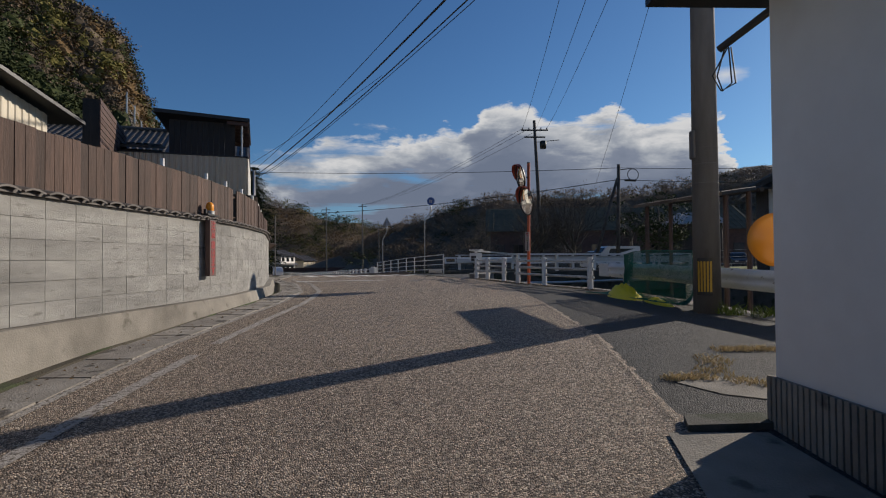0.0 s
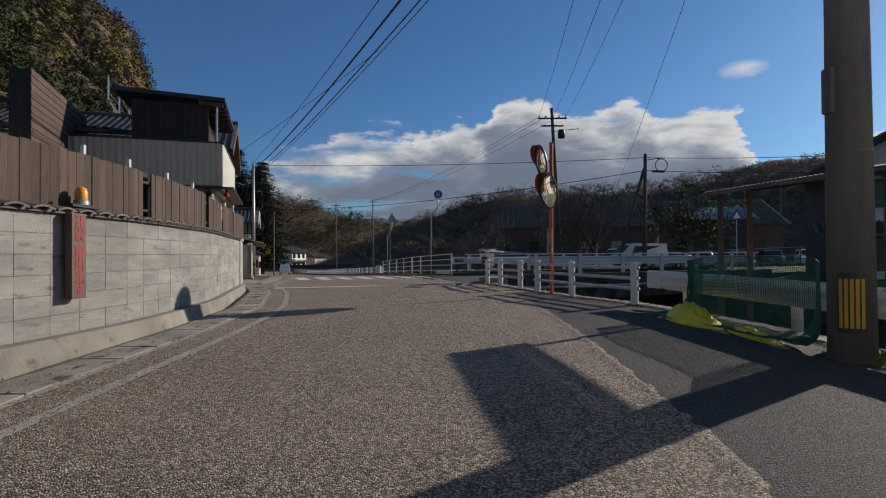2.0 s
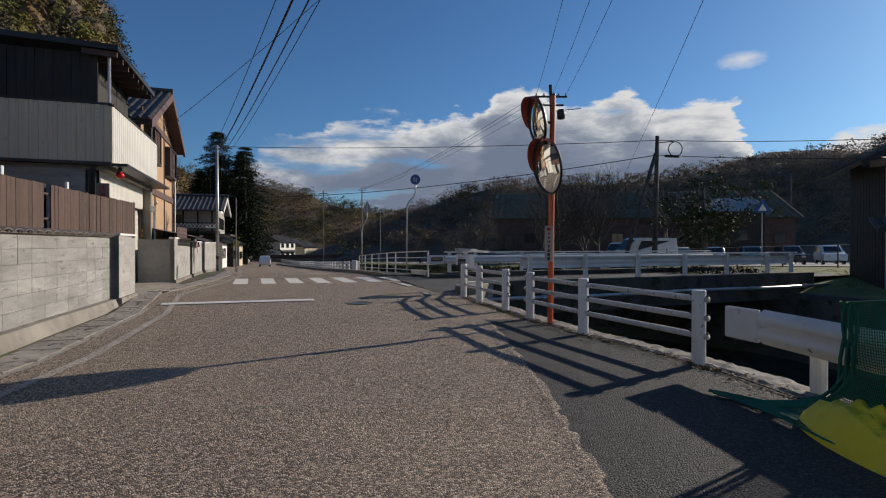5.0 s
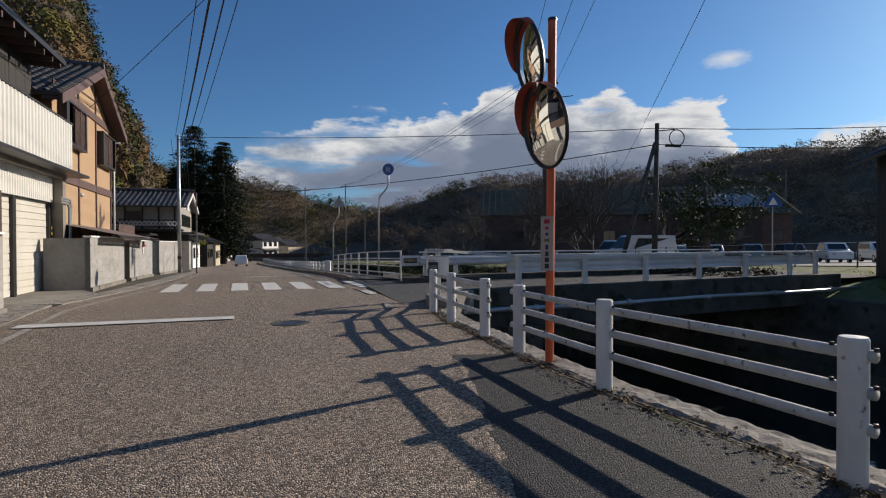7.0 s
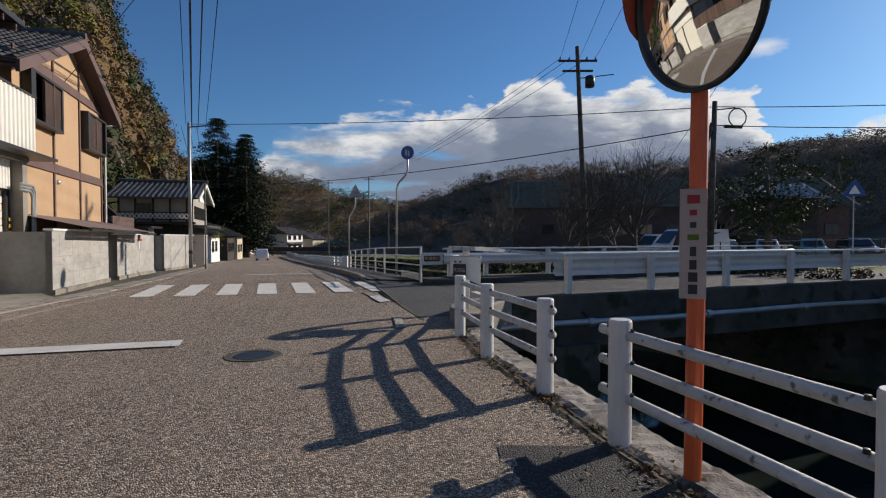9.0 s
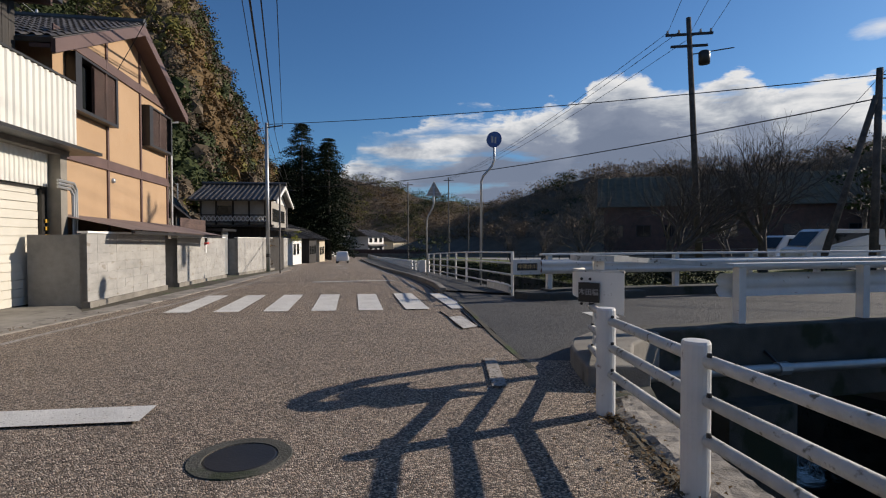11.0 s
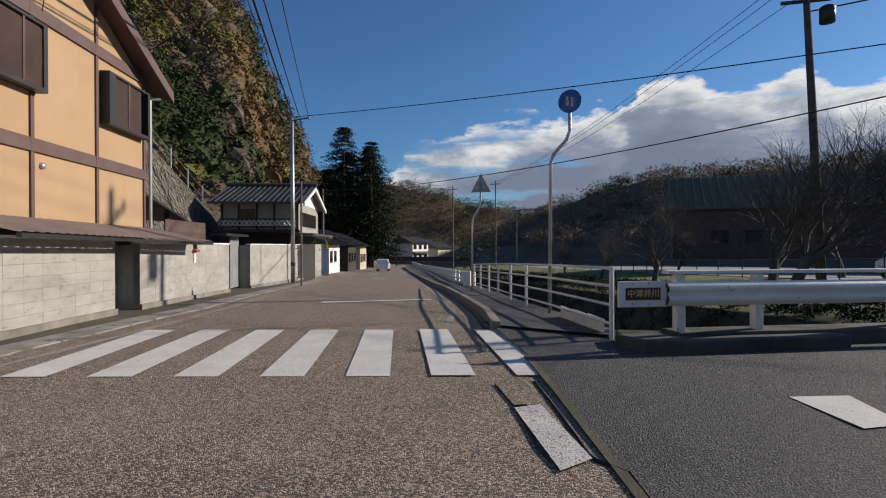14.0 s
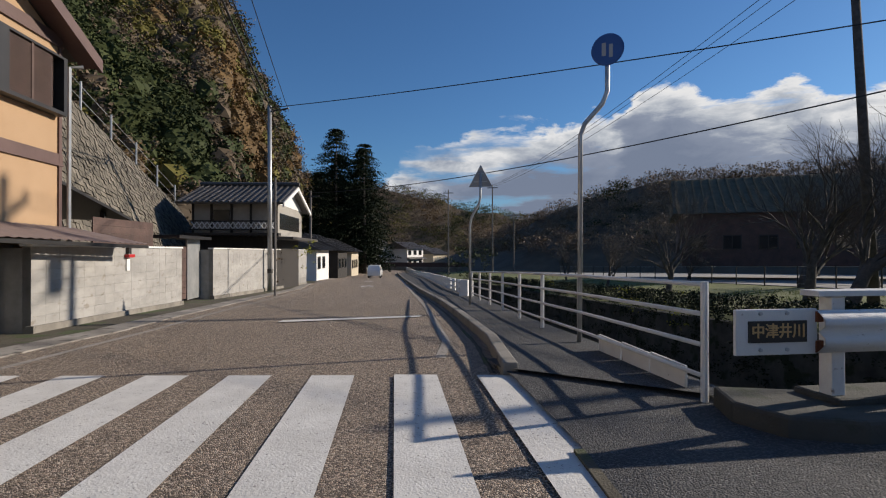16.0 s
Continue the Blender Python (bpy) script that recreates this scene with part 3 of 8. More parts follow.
def gutter():
    """Cover slabs of the roadside gutter, with lifting slots."""
    g = thing("gutter_cover", (left_x(8), 8, ground_z(8)), "row of weathered concrete gutter covers by the wall", "gutter", kind="structure")
    line = [(left_x(y) - 0.01, y) for y in [-6 + 0.5 * i for i in range(60)]]
    for n, (p, d) in enumerate(run_along(line, 0.62)):
        q = p + d * 0.6
        if p.y > 21:
            break
        m = Mesh().slab(p, q, 0.46, ground_z(p.y) - 0.05, ground_z(p.y) + 0.012 + 0.004 * (n % 3), ground_z(q.y) - 0.05, ground_z(q.y) + 0.012 + 0.004 * (n % 3))
        slab = under(g, "slab", m, M_GUTTER)
        if n % 2 == 0:
            a = p + d * 0.22 + Vector((-d.y, d.x)) * 0.2
            under(slab, "slot", Mesh().slab(a, a + d * 0.18, 0.035, ground_z(p.y), ground_z(p.y) + 0.022), M_BLACK)
    g2 = thing("gutter_strip", (left_x(30) - 0.4, 30, ground_z(30)), "pale concrete gutter strip along the block walls", "gutter", kind="structure")
    line = [(left_x(y) - 0.02, y) for y in [21 + 0.5 * i for i in range(80)]]
    for n, (p, d) in enumerate(run_along(line, 1.0)):
        q = p + d * 0.985
        under(g2, "slab", Mesh().slab(p, q, 0.55, ground_z(p.y) - 0.05, ground_z(p.y) + 0.02, ground_z(q.y) - 0.05, ground_z(q.y) + 0.02), M_GUTTER)
    # apron in front of the garage
    a = Mesh().add([(-5.2, 20.6, 0.018), (-6.55, 25.6, 0.012), (-7.4, 26.3, 0.03), (-9.5, 25.6, 0.05), (-8.0, 20.2, 0.05), (-5.9, 20.0, 0.03)], [(0, 1, 2, 3, 4, 5)])
    tagged(part("apron", a, M_CONC), "stained concrete apron before the garage", "pavement", kind="structure")


gutter()

# ---- the long block wall with its board fence ----
WALL = [(-4.0, -9), (-3.78, 1), (-3.62, 5.5), (-3.5, 7.2), (-3.4, 8.1), (-3.27, 9.3), (-3.22, 10.6), (-3.3, 11.8), (-3.6, 13.9), (-3.9, 15.1), (-4.25, 16.3), (-4.65, 17.8), (-5.1, 19.4)]


def long_wall():
    w = thing("wall_blocks", (-3.4, 8, -0.05), "grey concrete block wall on a rough concrete footing", "wall", kind="structure")
    foot, core = Mesh(), Mesh()
    for (p, d), (q, e) in zip(*(lambda r: (r, r[1:]))(run_along(WALL, 0.5))):
        n, n2 = Vector((d.y, -d.x)), Vector((e.y, -e.x))
        a, b = p + n * 0.22, q + n2 * 0.22
        at, bt = p + n * 0.13, q + n2 * 0.13
        pb, qb = p - n * 0.2, q - n2 * 0.2
        za, zb = ground_z(p.y) - 0.1, ground_z(q.y) - 0.1
        foot.hexa([(*a, za), (*b, zb), (*qb, zb), (*pb, za)], [(*at, 0.185), (*bt, 0.185), (*qb, 0.185), (*pb, 0.185)])
        ci, cj, pk, qk = p - n * 0.012, q - n2 * 0.012, p - n * 0.14, q - n2 * 0.14
        core.hexa([(*ci, 0.18), (*cj, 0.18), (*qk, 0.18), (*pk, 0.18)], [(*ci, 1.44), (*cj, 1.44), (*qk, 1.44), (*pk, 1.44)])
    under(w, "footing", foot, M_CONC, "rough cast concrete footing")
    under(w, "core", core, M_MORTAR)
    rng = random.Random(4)
    rest = Mesh()
    spots = run_along(WALL, 0.42)
    for row in range(6):
        for i, ((p, d), (q, _)) in enumerate(zip(spots, spots[1:])):
            d = (q - p).normalized()
            a, b = p + d * 0.0025, q - d * 0.0025
            lift = rng.uniform(0.0, 0.004)
            n = Vector((d.y, -d.x))
            a, b = a + n * lift, b + n * lift
            z0 = 0.19 + 0.21 * row
            if 3.2 < p.y:
                m = Mesh().slab(a, b, 0.12, z0 + 0.0025, z0 + 0.2075)
                under(w, "block", m, M_BLOCK)
            else:
                rest.slab(a, b, 0.12, z0 + 0.0025, z0 + 0.2075)
    tagged(under(w, "far_blocks", rest, M_BLOCK), kind="stuff")
    # cap and small curved tiles
    cap = Mesh()
    for (p, d), (q, e) in zip(spots, spots[1:]):
        dd = (q - p).normalized()
        n = Vector((dd.y, -dd.x))
        cap.slab(p + n * 0.05, q + n * 0.05, 0.26, 1.452, 1.49)
    under(w, "cap", cap, M_CAP, "dark cap course")
    for p, d in run_along(WALL, 0.3):
        if p.y < 2:
            continue
        n = Vector((d.y, -d.x))
        m = Mesh()
        rows = []
        for k in range(7):
            t = math.pi * k / 6
            off = -0.13 + 0.26 * k / 6
            z = 1.488 + 0.030 * math.sin(t)
            f, bk = p + d * off + n * 0.10, p + d * off - n * 0.14
            rows.append([(*f, z - 0.02), (*f, z), (*bk, z + 0.04), (*bk, z)])
        m.grid(rows)
        under(w, "tile", m, M_CAP)
    # the board fence
    f = thing("board_fence", (-3.7, 9, 1.49), "dark brown stained wooden board fence on the block wall", "fence")
    back = [tuple(Vector(p)) for p in WALL]
    line = []
    for p, d in run_along(back, 0.25):
        line.append(tuple(p - Vector((d.y, -d.x)) * 0.17))
    line.append((-5.75, 21.4))
    y_prev = 0
    for i, (p, d) in enumerate(run_along(line, 0.128)):
        if p.y < -2:
            continue
        top = 2.19 + 0.012 * max(0, p.y - 11) + rng.uniform(-0.012, 0.006)
        n = Vector((d.y, -d.x))
        off = n * rng.uniform(0, 0.012)
        gap = any(abs(p.y - g) < 0.16 for g in (11.55, 14.6, 16.9))
        if gap:
            if not any(abs(y_prev - g) < 0.16 for g in (11.55, 14.6, 16.9)):
                a = p - n * 0.12
                under(f, "dark_panel", Mesh().slab(a, a + d * 0.4, 0.03, 1.46, top + 0.03), M_BLACK, "black gap panel")
            y_prev = p.y
            continue
        y_prev = p.y
        under(f, "board", Mesh().slab(p + off, p + off + d * 0.122, 0.02, 1.46, top), M_FENCE)
    for y in (8.9, 10.25, 11.2, 12.45, 13.7, 15.7, 17.8):
        x = lerp([(b, a) for a, b in WALL], y) - 0.23
        under(f, "post", Mesh().tube([(x, y, 1.4), (x, y, 2.31 + 0.012 * max(0, y - 11))], 0.03, 8), M_WHITE, "pale pipe post")
    for z in (1.65, 2.05):
        rail = Mesh()
        pts = [(x - 0.05, y, z + 0.01 * max(0, y - 11)) for x, y in line[8:]]
        rail.tube(pts, 0.022, 6)
        under(f, "rail", rail, M_FENCE)


long_wall()


def text_mesh(body, size, mat, name, extrude=0.002):
    c = bpy.data.curves.new(name, "FONT")
    c.body, c.size, c.extrude, c.offset, c.align_x, c.align_y = body, size, extrude, size * 0.018, "CENTER", "CENTER"
    c.materials.append(mat)
    t = bpy.data.objects.new(name, c)
    me = bpy.data.meshes.new_from_object(t)
    bpy.data.objects.remove(t)
    me.materials.clear()
    me.materials.append(mat)
    return me


def lettering(parent, name, body, size, mat, m):
    ob = new(name, text_mesh(body, size, mat, name))
    ob.parent = parent
    ob.matrix_parent_inverse = world_of(parent).inverted()
    ob.matrix_basis = m
    return ob


def face_matrix(place, normal, up=(0, 0, 1)):
    """Local z along normal, local y up."""
    z = Vector(normal).normalized()
    x = Vector(up).cross(z).normalized()
    y = z.cross(x)
    return Matrix.Translation(place) @ Matrix((x, y, z)).transposed().to_4x4()


def warning_board():
    p = Vector((-3.06, 9.68))
    n = Vector((0.986, -0.05)).normalized()
    d = Vector((-n.y, n.x))
    if d.y < 0:
        d = -d
    s = thing("warning_sign", (p.x, p.y, 0.55), "narrow dark brown board with red vertical warning lettering", "sign")
    a = p - d * 0.105 - n * 0.06
    under(s, "board", Mesh().slab(a, a + d * 0.21, 0.08, 0.56, 1.46), M_TRIM, bevel=0.006)
    front = p + n * 0.012
    for i, ch in enumerate("注意車出ます"):
        z = 1.36 - 0.135 * i - (0.05 if i > 1 else 0)
        lettering(s, "character", ch, 0.155, M_LETTER, face_matrix((*(p - n * 0.055), z), (*n, 0)) @ Matrix.Translation((0, 0, -0.003)))
    b = thing("warning_lamp", (p.x - 0.1, p.y + 0.2, 1.50), "amber rotating warning lamp on a bracket at the wall top", "warning lamp")
    q = Vector((-3.28, 9.95))
    under(b, "bracket", Mesh().box((q.x - 0.06, q.y - 0.22, 1.545), (q.x + 0.06, q.y + 0.24, 1.575)), M_BLACK)
    for dy in (-0.15, 0.15):
        under(b, "leg", Mesh().box((q.x - 0.02, q.y + dy - 0.015, 1.44), (q.x + 0.02, q.y + dy + 0.015, 1.55)), M_BLACK)
    under(b, "base", Mesh().lathe([(0, 0), (0.075, 0), (0.075, 0.05), (0.06, 0.06)], 20, Matrix.Translation((q.x, q.y, 1.575))), M_STEEL)
    under(b, "dome", Mesh().lathe([(0.062, 0.0), (0.064, 0.08), (0.05, 0.125), (0.02, 0.145), (0, 0.147)], 20, Matrix.Translation((q.x, q.y, 1.635))), M_AMBER, "amber plastic dome", smooth=True)
    under(b, "small_lamp", Mesh().lathe([(0, 0), (0.028, 0.0), (0.028, 0.07), (0, 0.08)], 12, Matrix.Translation((q.x, q.y - 0.18, 1.575))), M_BLACK)


warning_board()

# ---- buildings by the road ----


def frame_of(p, q):
    """Plan frame along a face from p to q: outward normal is to the right of the run."""
    p, q = Vector(p), Vector(q)
    d = (q - p).normalized()
    return p, d, Vector((d.y, -d.x)), (q - p).length


def at(p, d, n, s, out, z):
    v = p + d * s + n * out
    return (v.x, v.y, z)


def bar(mesh, fr, s0, s1, z0, z1, out0, out1):
    """A box on a face: s along it, z up, out away from it."""
    p, d, n, _ = fr
    return mesh.hexa([at(p, d, n, s0, out0, z0), at(p, d, n, s1, out0, z0), at(p, d, n, s1, out1, z0), at(p, d, n, s0, out1, z0)],
                     [at(p, d, n, s0, out0, z1), at(p, d, n, s1, out0, z1), at(p, d, n, s1, out1, z1), at(p, d, n, s0, out1, z1)])


def ribbed(mesh, fr, s0, s1, z0, z1, out=0.0, pitch=0.12, depth=0.025, z0b=None, z1b=None):
    """Corrugated sheet standing on a face."""
    p, d, n, _ = fr
    z0b, z1b = z0 if z0b is None else z0b, z1 if z1b is None else z1b
    prof = []
    s = s0
    while s < s1:
        prof += [(s, 0), (s + pitch * 0.15, depth), (s + pitch * 0.5, depth), (s + pitch * 0.65, 0)]
        s += pitch
    prof = [(min(a, s1), b) for a, b in prof] + [(s1, 0)]

    def zz(a, lo, hi):
        return lo + (hi - lo) * (a - s0) / (s1 - s0)

    mesh.grid([[at(p, d, n, a, out + b, zz(a, z0, z0b)) for a, b in prof], [at(p, d, n, a, out + b, zz(a, z1, z1b)) for a, b in prof]])
    bar(mesh, fr, s0, s1, min(z0, z0b), min(z0, z0b) + 0.02, out - 0.05, out - 0.005)
    return mesh


def tiled_roof(parent, corners, name="roof", across=0.28, mat=None):
    """Pantile rolls over a sloping quad: corners eave-left, eave-right, ridge-right, ridge-left."""
    a, b, c, d = [Vector(v) for v in corners]
    m = Mesh()
    nrm = (b - a).cross(d - a).normalized()
    if nrm.z < 0:
        nrm = -nrm
    n = max(4, int((b - a).length / across))
    courses = max(3, int((d - a).length / 0.3))
    m.hexa([a - nrm * 0.1, b - nrm * 0.1, c - nrm * 0.1, d - nrm * 0.1], [a, b, c, d])
    for k in range(n):
        u0, u1 = (k + 0.05) / n, (k + 0.62) / n
        for j in range(courses):
            v0, v1 = j / courses, (j + 1.0) / courses
            rows = []
            for v, lift in ((v0, 0.028), (v1, 0.0)):
                e0, e1 = a.lerp(d, v), b.lerp(c, v)
                rows.append([e0.lerp(e1, u0 + (u1 - u0) * t) + nrm * (lift + 0.055 * math.sin(math.pi * t) + 0.002) for t in (0, 0.25, 0.5, 0.75, 1)])
            m.grid(rows)
    return under(parent, name, m, mat or M_TILE)


def garage_house():
    N, F = (-6.7, 22.1), (-8.37, 27.4)
    road = frame_of(N, F)
    p, d, n, length = road
    b = thing("garage_house", (-9.5, 23.5, 0.03), "dark timber house over a garage with cream tin parapet", "house")
    side = frame_of(at(p, d, n, 0, -13.0, 0)[:2], N)
    near = Mesh()
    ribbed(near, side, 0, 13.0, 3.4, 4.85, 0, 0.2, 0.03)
    under(b, "side_parapet", near, M_CREAM, "cream ribbed tin parapet side, warmed for bounced light")
    # front gets a whiter tin than the side: sunlight put into colour
    fr = Mesh()
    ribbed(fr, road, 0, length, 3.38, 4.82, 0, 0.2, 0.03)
    under(b, "front_parapet", fr, M_WHITETIN, "ribbed tin parapet front, coloured whiter for sunlight")
    cap = Mesh()
    bar(cap, road, -0.03, length + 0.03, 4.83, 4.87, -0.08, 0.05)
    bar(cap, side, 0, 13.0, 4.86, 4.9, -0.08, 0.05)
    bar(cap, road, -0.05, length + 0.4, 3.30, 3.37, -0.6, 0.35)
    bar(cap, side, 0, 13.0, 3.32, 3.39, -0.2, 0.12)
    under(b, "coping", cap, M_BLACK)
    deck = Mesh()
    deck.prism([at(p, d, n, 0.1, -0.1, 0)[:2], at(p, d, n, length - 0.1, -0.1, 0)[:2], at(p, d, n, length - 0.1, -12.5, 0)[:2], at(p, d, n, 0.1, -12.5, 0)[:2]], 3.2, 3.32)
    under(b, "deck", deck, M_CONC)
    # lower storey: garage front with shutters, set back under the deck
    low = Mesh()
    bar(low, road, 0, length, 2.45, 3.3, -0.5, -0.4)
    under(b, "lintel_panel", ribbed(Mesh(), road, 0.2, length - 0.2, 2.5, 3.2, -0.35, 0.14, 0.02), M_WHITETIN, "white ribbed panel above the shutters")
    under(b, "lintel", low, M_BLACK)
    for s0, s1 in ((0.15, 2.55), (2.75, 4.9)):
        sh, slats = Mesh(), []
        k = 0
        z = 0.05
        while z < 2.45:
            slats.append(Mesh())
            bar(slats[-1], road, s0, s1, z, z + 0.16, -0.50, -0.455 if k % 2 else -0.45)
            z += 0.175
            k += 1
        bar(sh, road, s0, s1, 0.05, z, -0.52, -0.478)
        curtain = under(b, "shutter", sh, M_SHUTTER, "closed cream roller shutter")
        for slat in slats:
            under(curtain, "slat", slat, M_SHUTTER)
    for s in (0.0, 2.56, 4.92):
        under(b, "column", bar(Mesh(), road, s, s + 0.18, 0.0, 3.2, -0.55, -0.38), M_BLACK)
    st = Mesh()
    bar(st, road, 5.1, 5.35, 0.0, 3.2, -0.7, -0.1)
    under(b, "pillar", st, M_CONC)
    hz = Mesh()
    for i in range(9):
        z = 0.45 + i * 0.16
        bar(hz, road, 4.98, 5.1, z, z + 0.08, -0.36, -0.345)
    under(b, "hazard_tape", hz, M_HAZARD, "yellow stripes of hazard tape")
    wall = Mesh()
    bar(wall, side, 0, 12.4, -0.1, 3.2, -0.2, 0)
    bar(wall, frame_of(at(p, d, n, length, -0.55, 0)[:2], at(p, d, n, length, -12.5, 0)[:2]), 0, 11.9, -0.1, 3.2, -0.2, 0)
    under(b, "ground_wall", wall, M_BLOCK)
    # upper storey, dark boards under a low mono-pitch roof
    up = frame_of(at(p, d, n, 0.7, -0.7, 0)[:2], at(p, d, n, length - 0.2, -0.7, 0)[:2])
    us = frame_of(at(p, d, n, 0.7, -2.9, 0)[:2], at(p, d, n, 0.7, -0.7, 0)[:2])
    w = Mesh()
    rng = random.Random(2)
    k = 0.0
    while k < 2.2:
        w = Mesh()
        bar(w, us, k, k + 0.19, 3.3, 6.35, -0.05, rng.uniform(0, 0.012))
        under(b, "upper_board", w, M_DARKWOOD)
        k += 0.2
    k = 0.0
    while k < 3.9:
        w = Mesh()
        bar(w, up, k, k + 0.19, 3.3, 6.3, -0.05, rng.uniform(0, 0.012))
        under(b, "upper_board", w, M_DARKWOOD)
        k += 0.2
    r = Mesh()
    e0, e1 = at(*up[:3], -0.35, 0.75, 6.38), at(*up[:3], 4.3, 0.75, 6.38)
    r0, r1 = at(*up[:3], -0.35, -2.7, 6.52), at(*up[:3], 4.3, -2.7, 6.52)
    r.hexa([e0, e1, r1, r0], [(x, y, z + 0.14) for x, y, z in (e0, e1, r1, r0)])
    under(b, "roof", r, M_BLACK, "dark flat roof slab")
    for i in range(8):
        s = -0.25 + i * 0.6
        m = Mesh()
        m.hexa([at(*up[:3], s, -0.1, 6.26), at(*up[:3], s + 0.07, -0.1, 6.26), at(*up[:3], s + 0.07, 0.7, 6.22), at(*up[:3], s, 0.7, 6.22)],
               [at(*up[:3], s, -0.1, 6.40), at(*up[:3], s + 0.07, -0.1, 6.40), at(*up[:3], s + 0.07, 0.7, 6.37), at(*up[:3], s, 0.7, 6.37)])
        under(b, "rafter", m, M_BROWNWOOD)
    t = Mesh().tube([at(*up[:3], 0.05, 0.45, 3.4), at(*up[:3], 0.05, 0.45, 6.3)], 0.04, 6)
    under(b, "pipe", t, M_STEEL)
    low_r = thing("back_roof", (-11.5, 22.6, 3.3), "low dark tiled roof behind the parapet", "roof", kind="structure")
    c = [at(p, d, n, 0.6, -3.6, 5.25), at(p, d, n, 0.6, -9.0, 5.25), at(p, d, n, 4.5, -9.0, 6.0), at(p, d, n, 4.5, -3.6, 6.0)]
    tiled_roof(low_r, c)
    under(low_r, "wall", Mesh().hexa([at(p, d, n, 0.8, -3.7, 3.3), at(p, d, n, 4.4, -3.7, 3.3), at(p, d, n, 4.4, -8.9, 3.3), at(p, d, n, 0.8, -8.9, 3.3)],
                                     [at(p, d, n, 0.8, -3.7, 5.1), at(p, d, n, 4.4, -3.7, 5.8), at(p, d, n, 4.4, -8.9, 5.8), at(p, d, n, 0.8, -8.9, 5.1)]), M_DARKWOOD)
    # red lamp, small signboard and pipes by the column
    rl = thing("red_lamp", at(p, d, n, 0.25, -0.1, 2.9), "red lantern lamp under the garage eave", "lamp")
    under(rl, "lens", Mesh().lathe([(0, 0), (0.09, 0.02), (0.10, 0.10), (0.06, 0.16), (0, 0.17)], 16, Matrix.Translation(at(p, d, n, 0.3, 0.1, 3.02))), M_REDLAMP, smooth=True)
    under(rl, "holder", Mesh().tube([at(p, d, n, 0.3, 0.1, 3.3), at(p, d, n, 0.3, 0.1, 3.18)], 0.05, 10), M_BLACK)
    cs = thing("garage_sign", at(p, d, n, 0.15, -0.05, 1.6), "narrow dark board with red vertical characters", "sign")
    sg = Mesh()
    bar(sg, frame_of(at(p, d, n, -0.05, -0.35, 0)[:2], at(p, d, n, -0.05, 0.0, 0)[:2]), 0, 0.3, 1.75, 2.85, 0, 0.04)
    under(cs, "board", sg, M_FADED)
    for i, ch in enumerate("注意車出ます"):
        lettering(cs, "character", ch, 0.16, M_LETTER, face_matrix(at(p, d, n, -0.10, -0.2, 2.72 - 0.165 * i), (*(-d), 0)))
    pp = thing("conduit_pipes", at(p, d, n, length + 0.1, -0.2, 0.0), "grey conduit pipes running up the pillar", "pipe")
    for i in range(3):
        o = 0.07 * i
        under(pp, "conduit", Mesh().tube([at(p, d, n, length - 0.06 + o, -0.06, 1.45), at(p, d, n, length - 0.06 + o, -0.06, 2.35 + o), at(p, d, n, length - 0.16 + o, -0.06, 2.48 + o), at(p, d, n, length - 0.6, -0.08, 2.5 + o)], 0.032, 6), M_STEEL)


garage_house()


def cream_shed():
    b = thing("cream_shed", (-8.0, 13, 0), "low cream tin building with a dark corrugated roof", "house")
    fr = frame_of((-9.6, 6.6), (-9.2, 14.6))
    m = Mesh()
    ribbed(m, fr, 0, 8.0, 0, 6.2, 0, 0.2, 0.02, z1b=4.5)
    bar(m, fr, 0, 8.0, 0, 4.4, -5, -0.03)
    under(b, "wall", m, M_CREAM)
    r = Mesh()
    p, d, n, _ = fr
    lo, hi = [], []
    for i in range(60):
        s = -0.4 + 9.1 * i / 59
        z = 6.38 - 0.215 * s
        lift = 0.05 if i % 2 else 0.0
        lo.append(at(p, d, n, s, 0.5, z + lift))
        hi.append(at(p, d, n, s, -5.5, z + 0.3 + lift))
    r.grid([lo, hi])
    r.hexa([at(p, d, n, -0.4, 0.48, 6.38), at(p, d, n, 8.7, 0.48, 4.42), at(p, d, n, 8.7, -5.4, 4.69), at(p, d, n, -0.4, -5.4, 6.65)],
           [at(p, d, n, -0.4, 0.48, 6.47), at(p, d, n, 8.7, 0.48, 4.51), at(p, d, n, 8.7, -5.4, 4.78), at(p, d, n, -0.4, -5.4, 6.75)])
    under(b, "roof", r, M_BLACK)
    # brown sided dormer with a slanting top, behind
    g = thing("brown_gable", (-10.8, 20.2, 0), "brown metal-sided upper wall standing above the fence", "house")
    f = frame_of((-9.6, 17.4), (-12.0, 23.1))
    for k in range(19):
        z0 = 2.2 + k * 0.19
        m = Mesh()
        p2, d2, n2, l2 = f
        m.hexa([at(p2, d2, n2, 0, -0.02, z0), at(p2, d2, n2, l2, -0.02, z0 * 1.04), at(p2, d2, n2, l2, 0.02, z0 * 1.04), at(p2, d2, n2, 0, 0.02, z0)],
               [at(p2, d2, n2, 0, -0.02, z0 + 0.18), at(p2, d2, n2, l2, -0.02, (z0 + 0.18) * 1.04), at(p2, d2, n2, l2, 0.008, (z0 + 0.18) * 1.04), at(p2, d2, n2, 0, 0.008, z0 + 0.18)])
        under(g, "siding", m, M_BROWNWOOD)
    under(g, "body", bar(Mesh(), f, 0.0, f[3], 0, 5.75, -0.45, -0.03), M_DARKWOOD)


cream_shed()


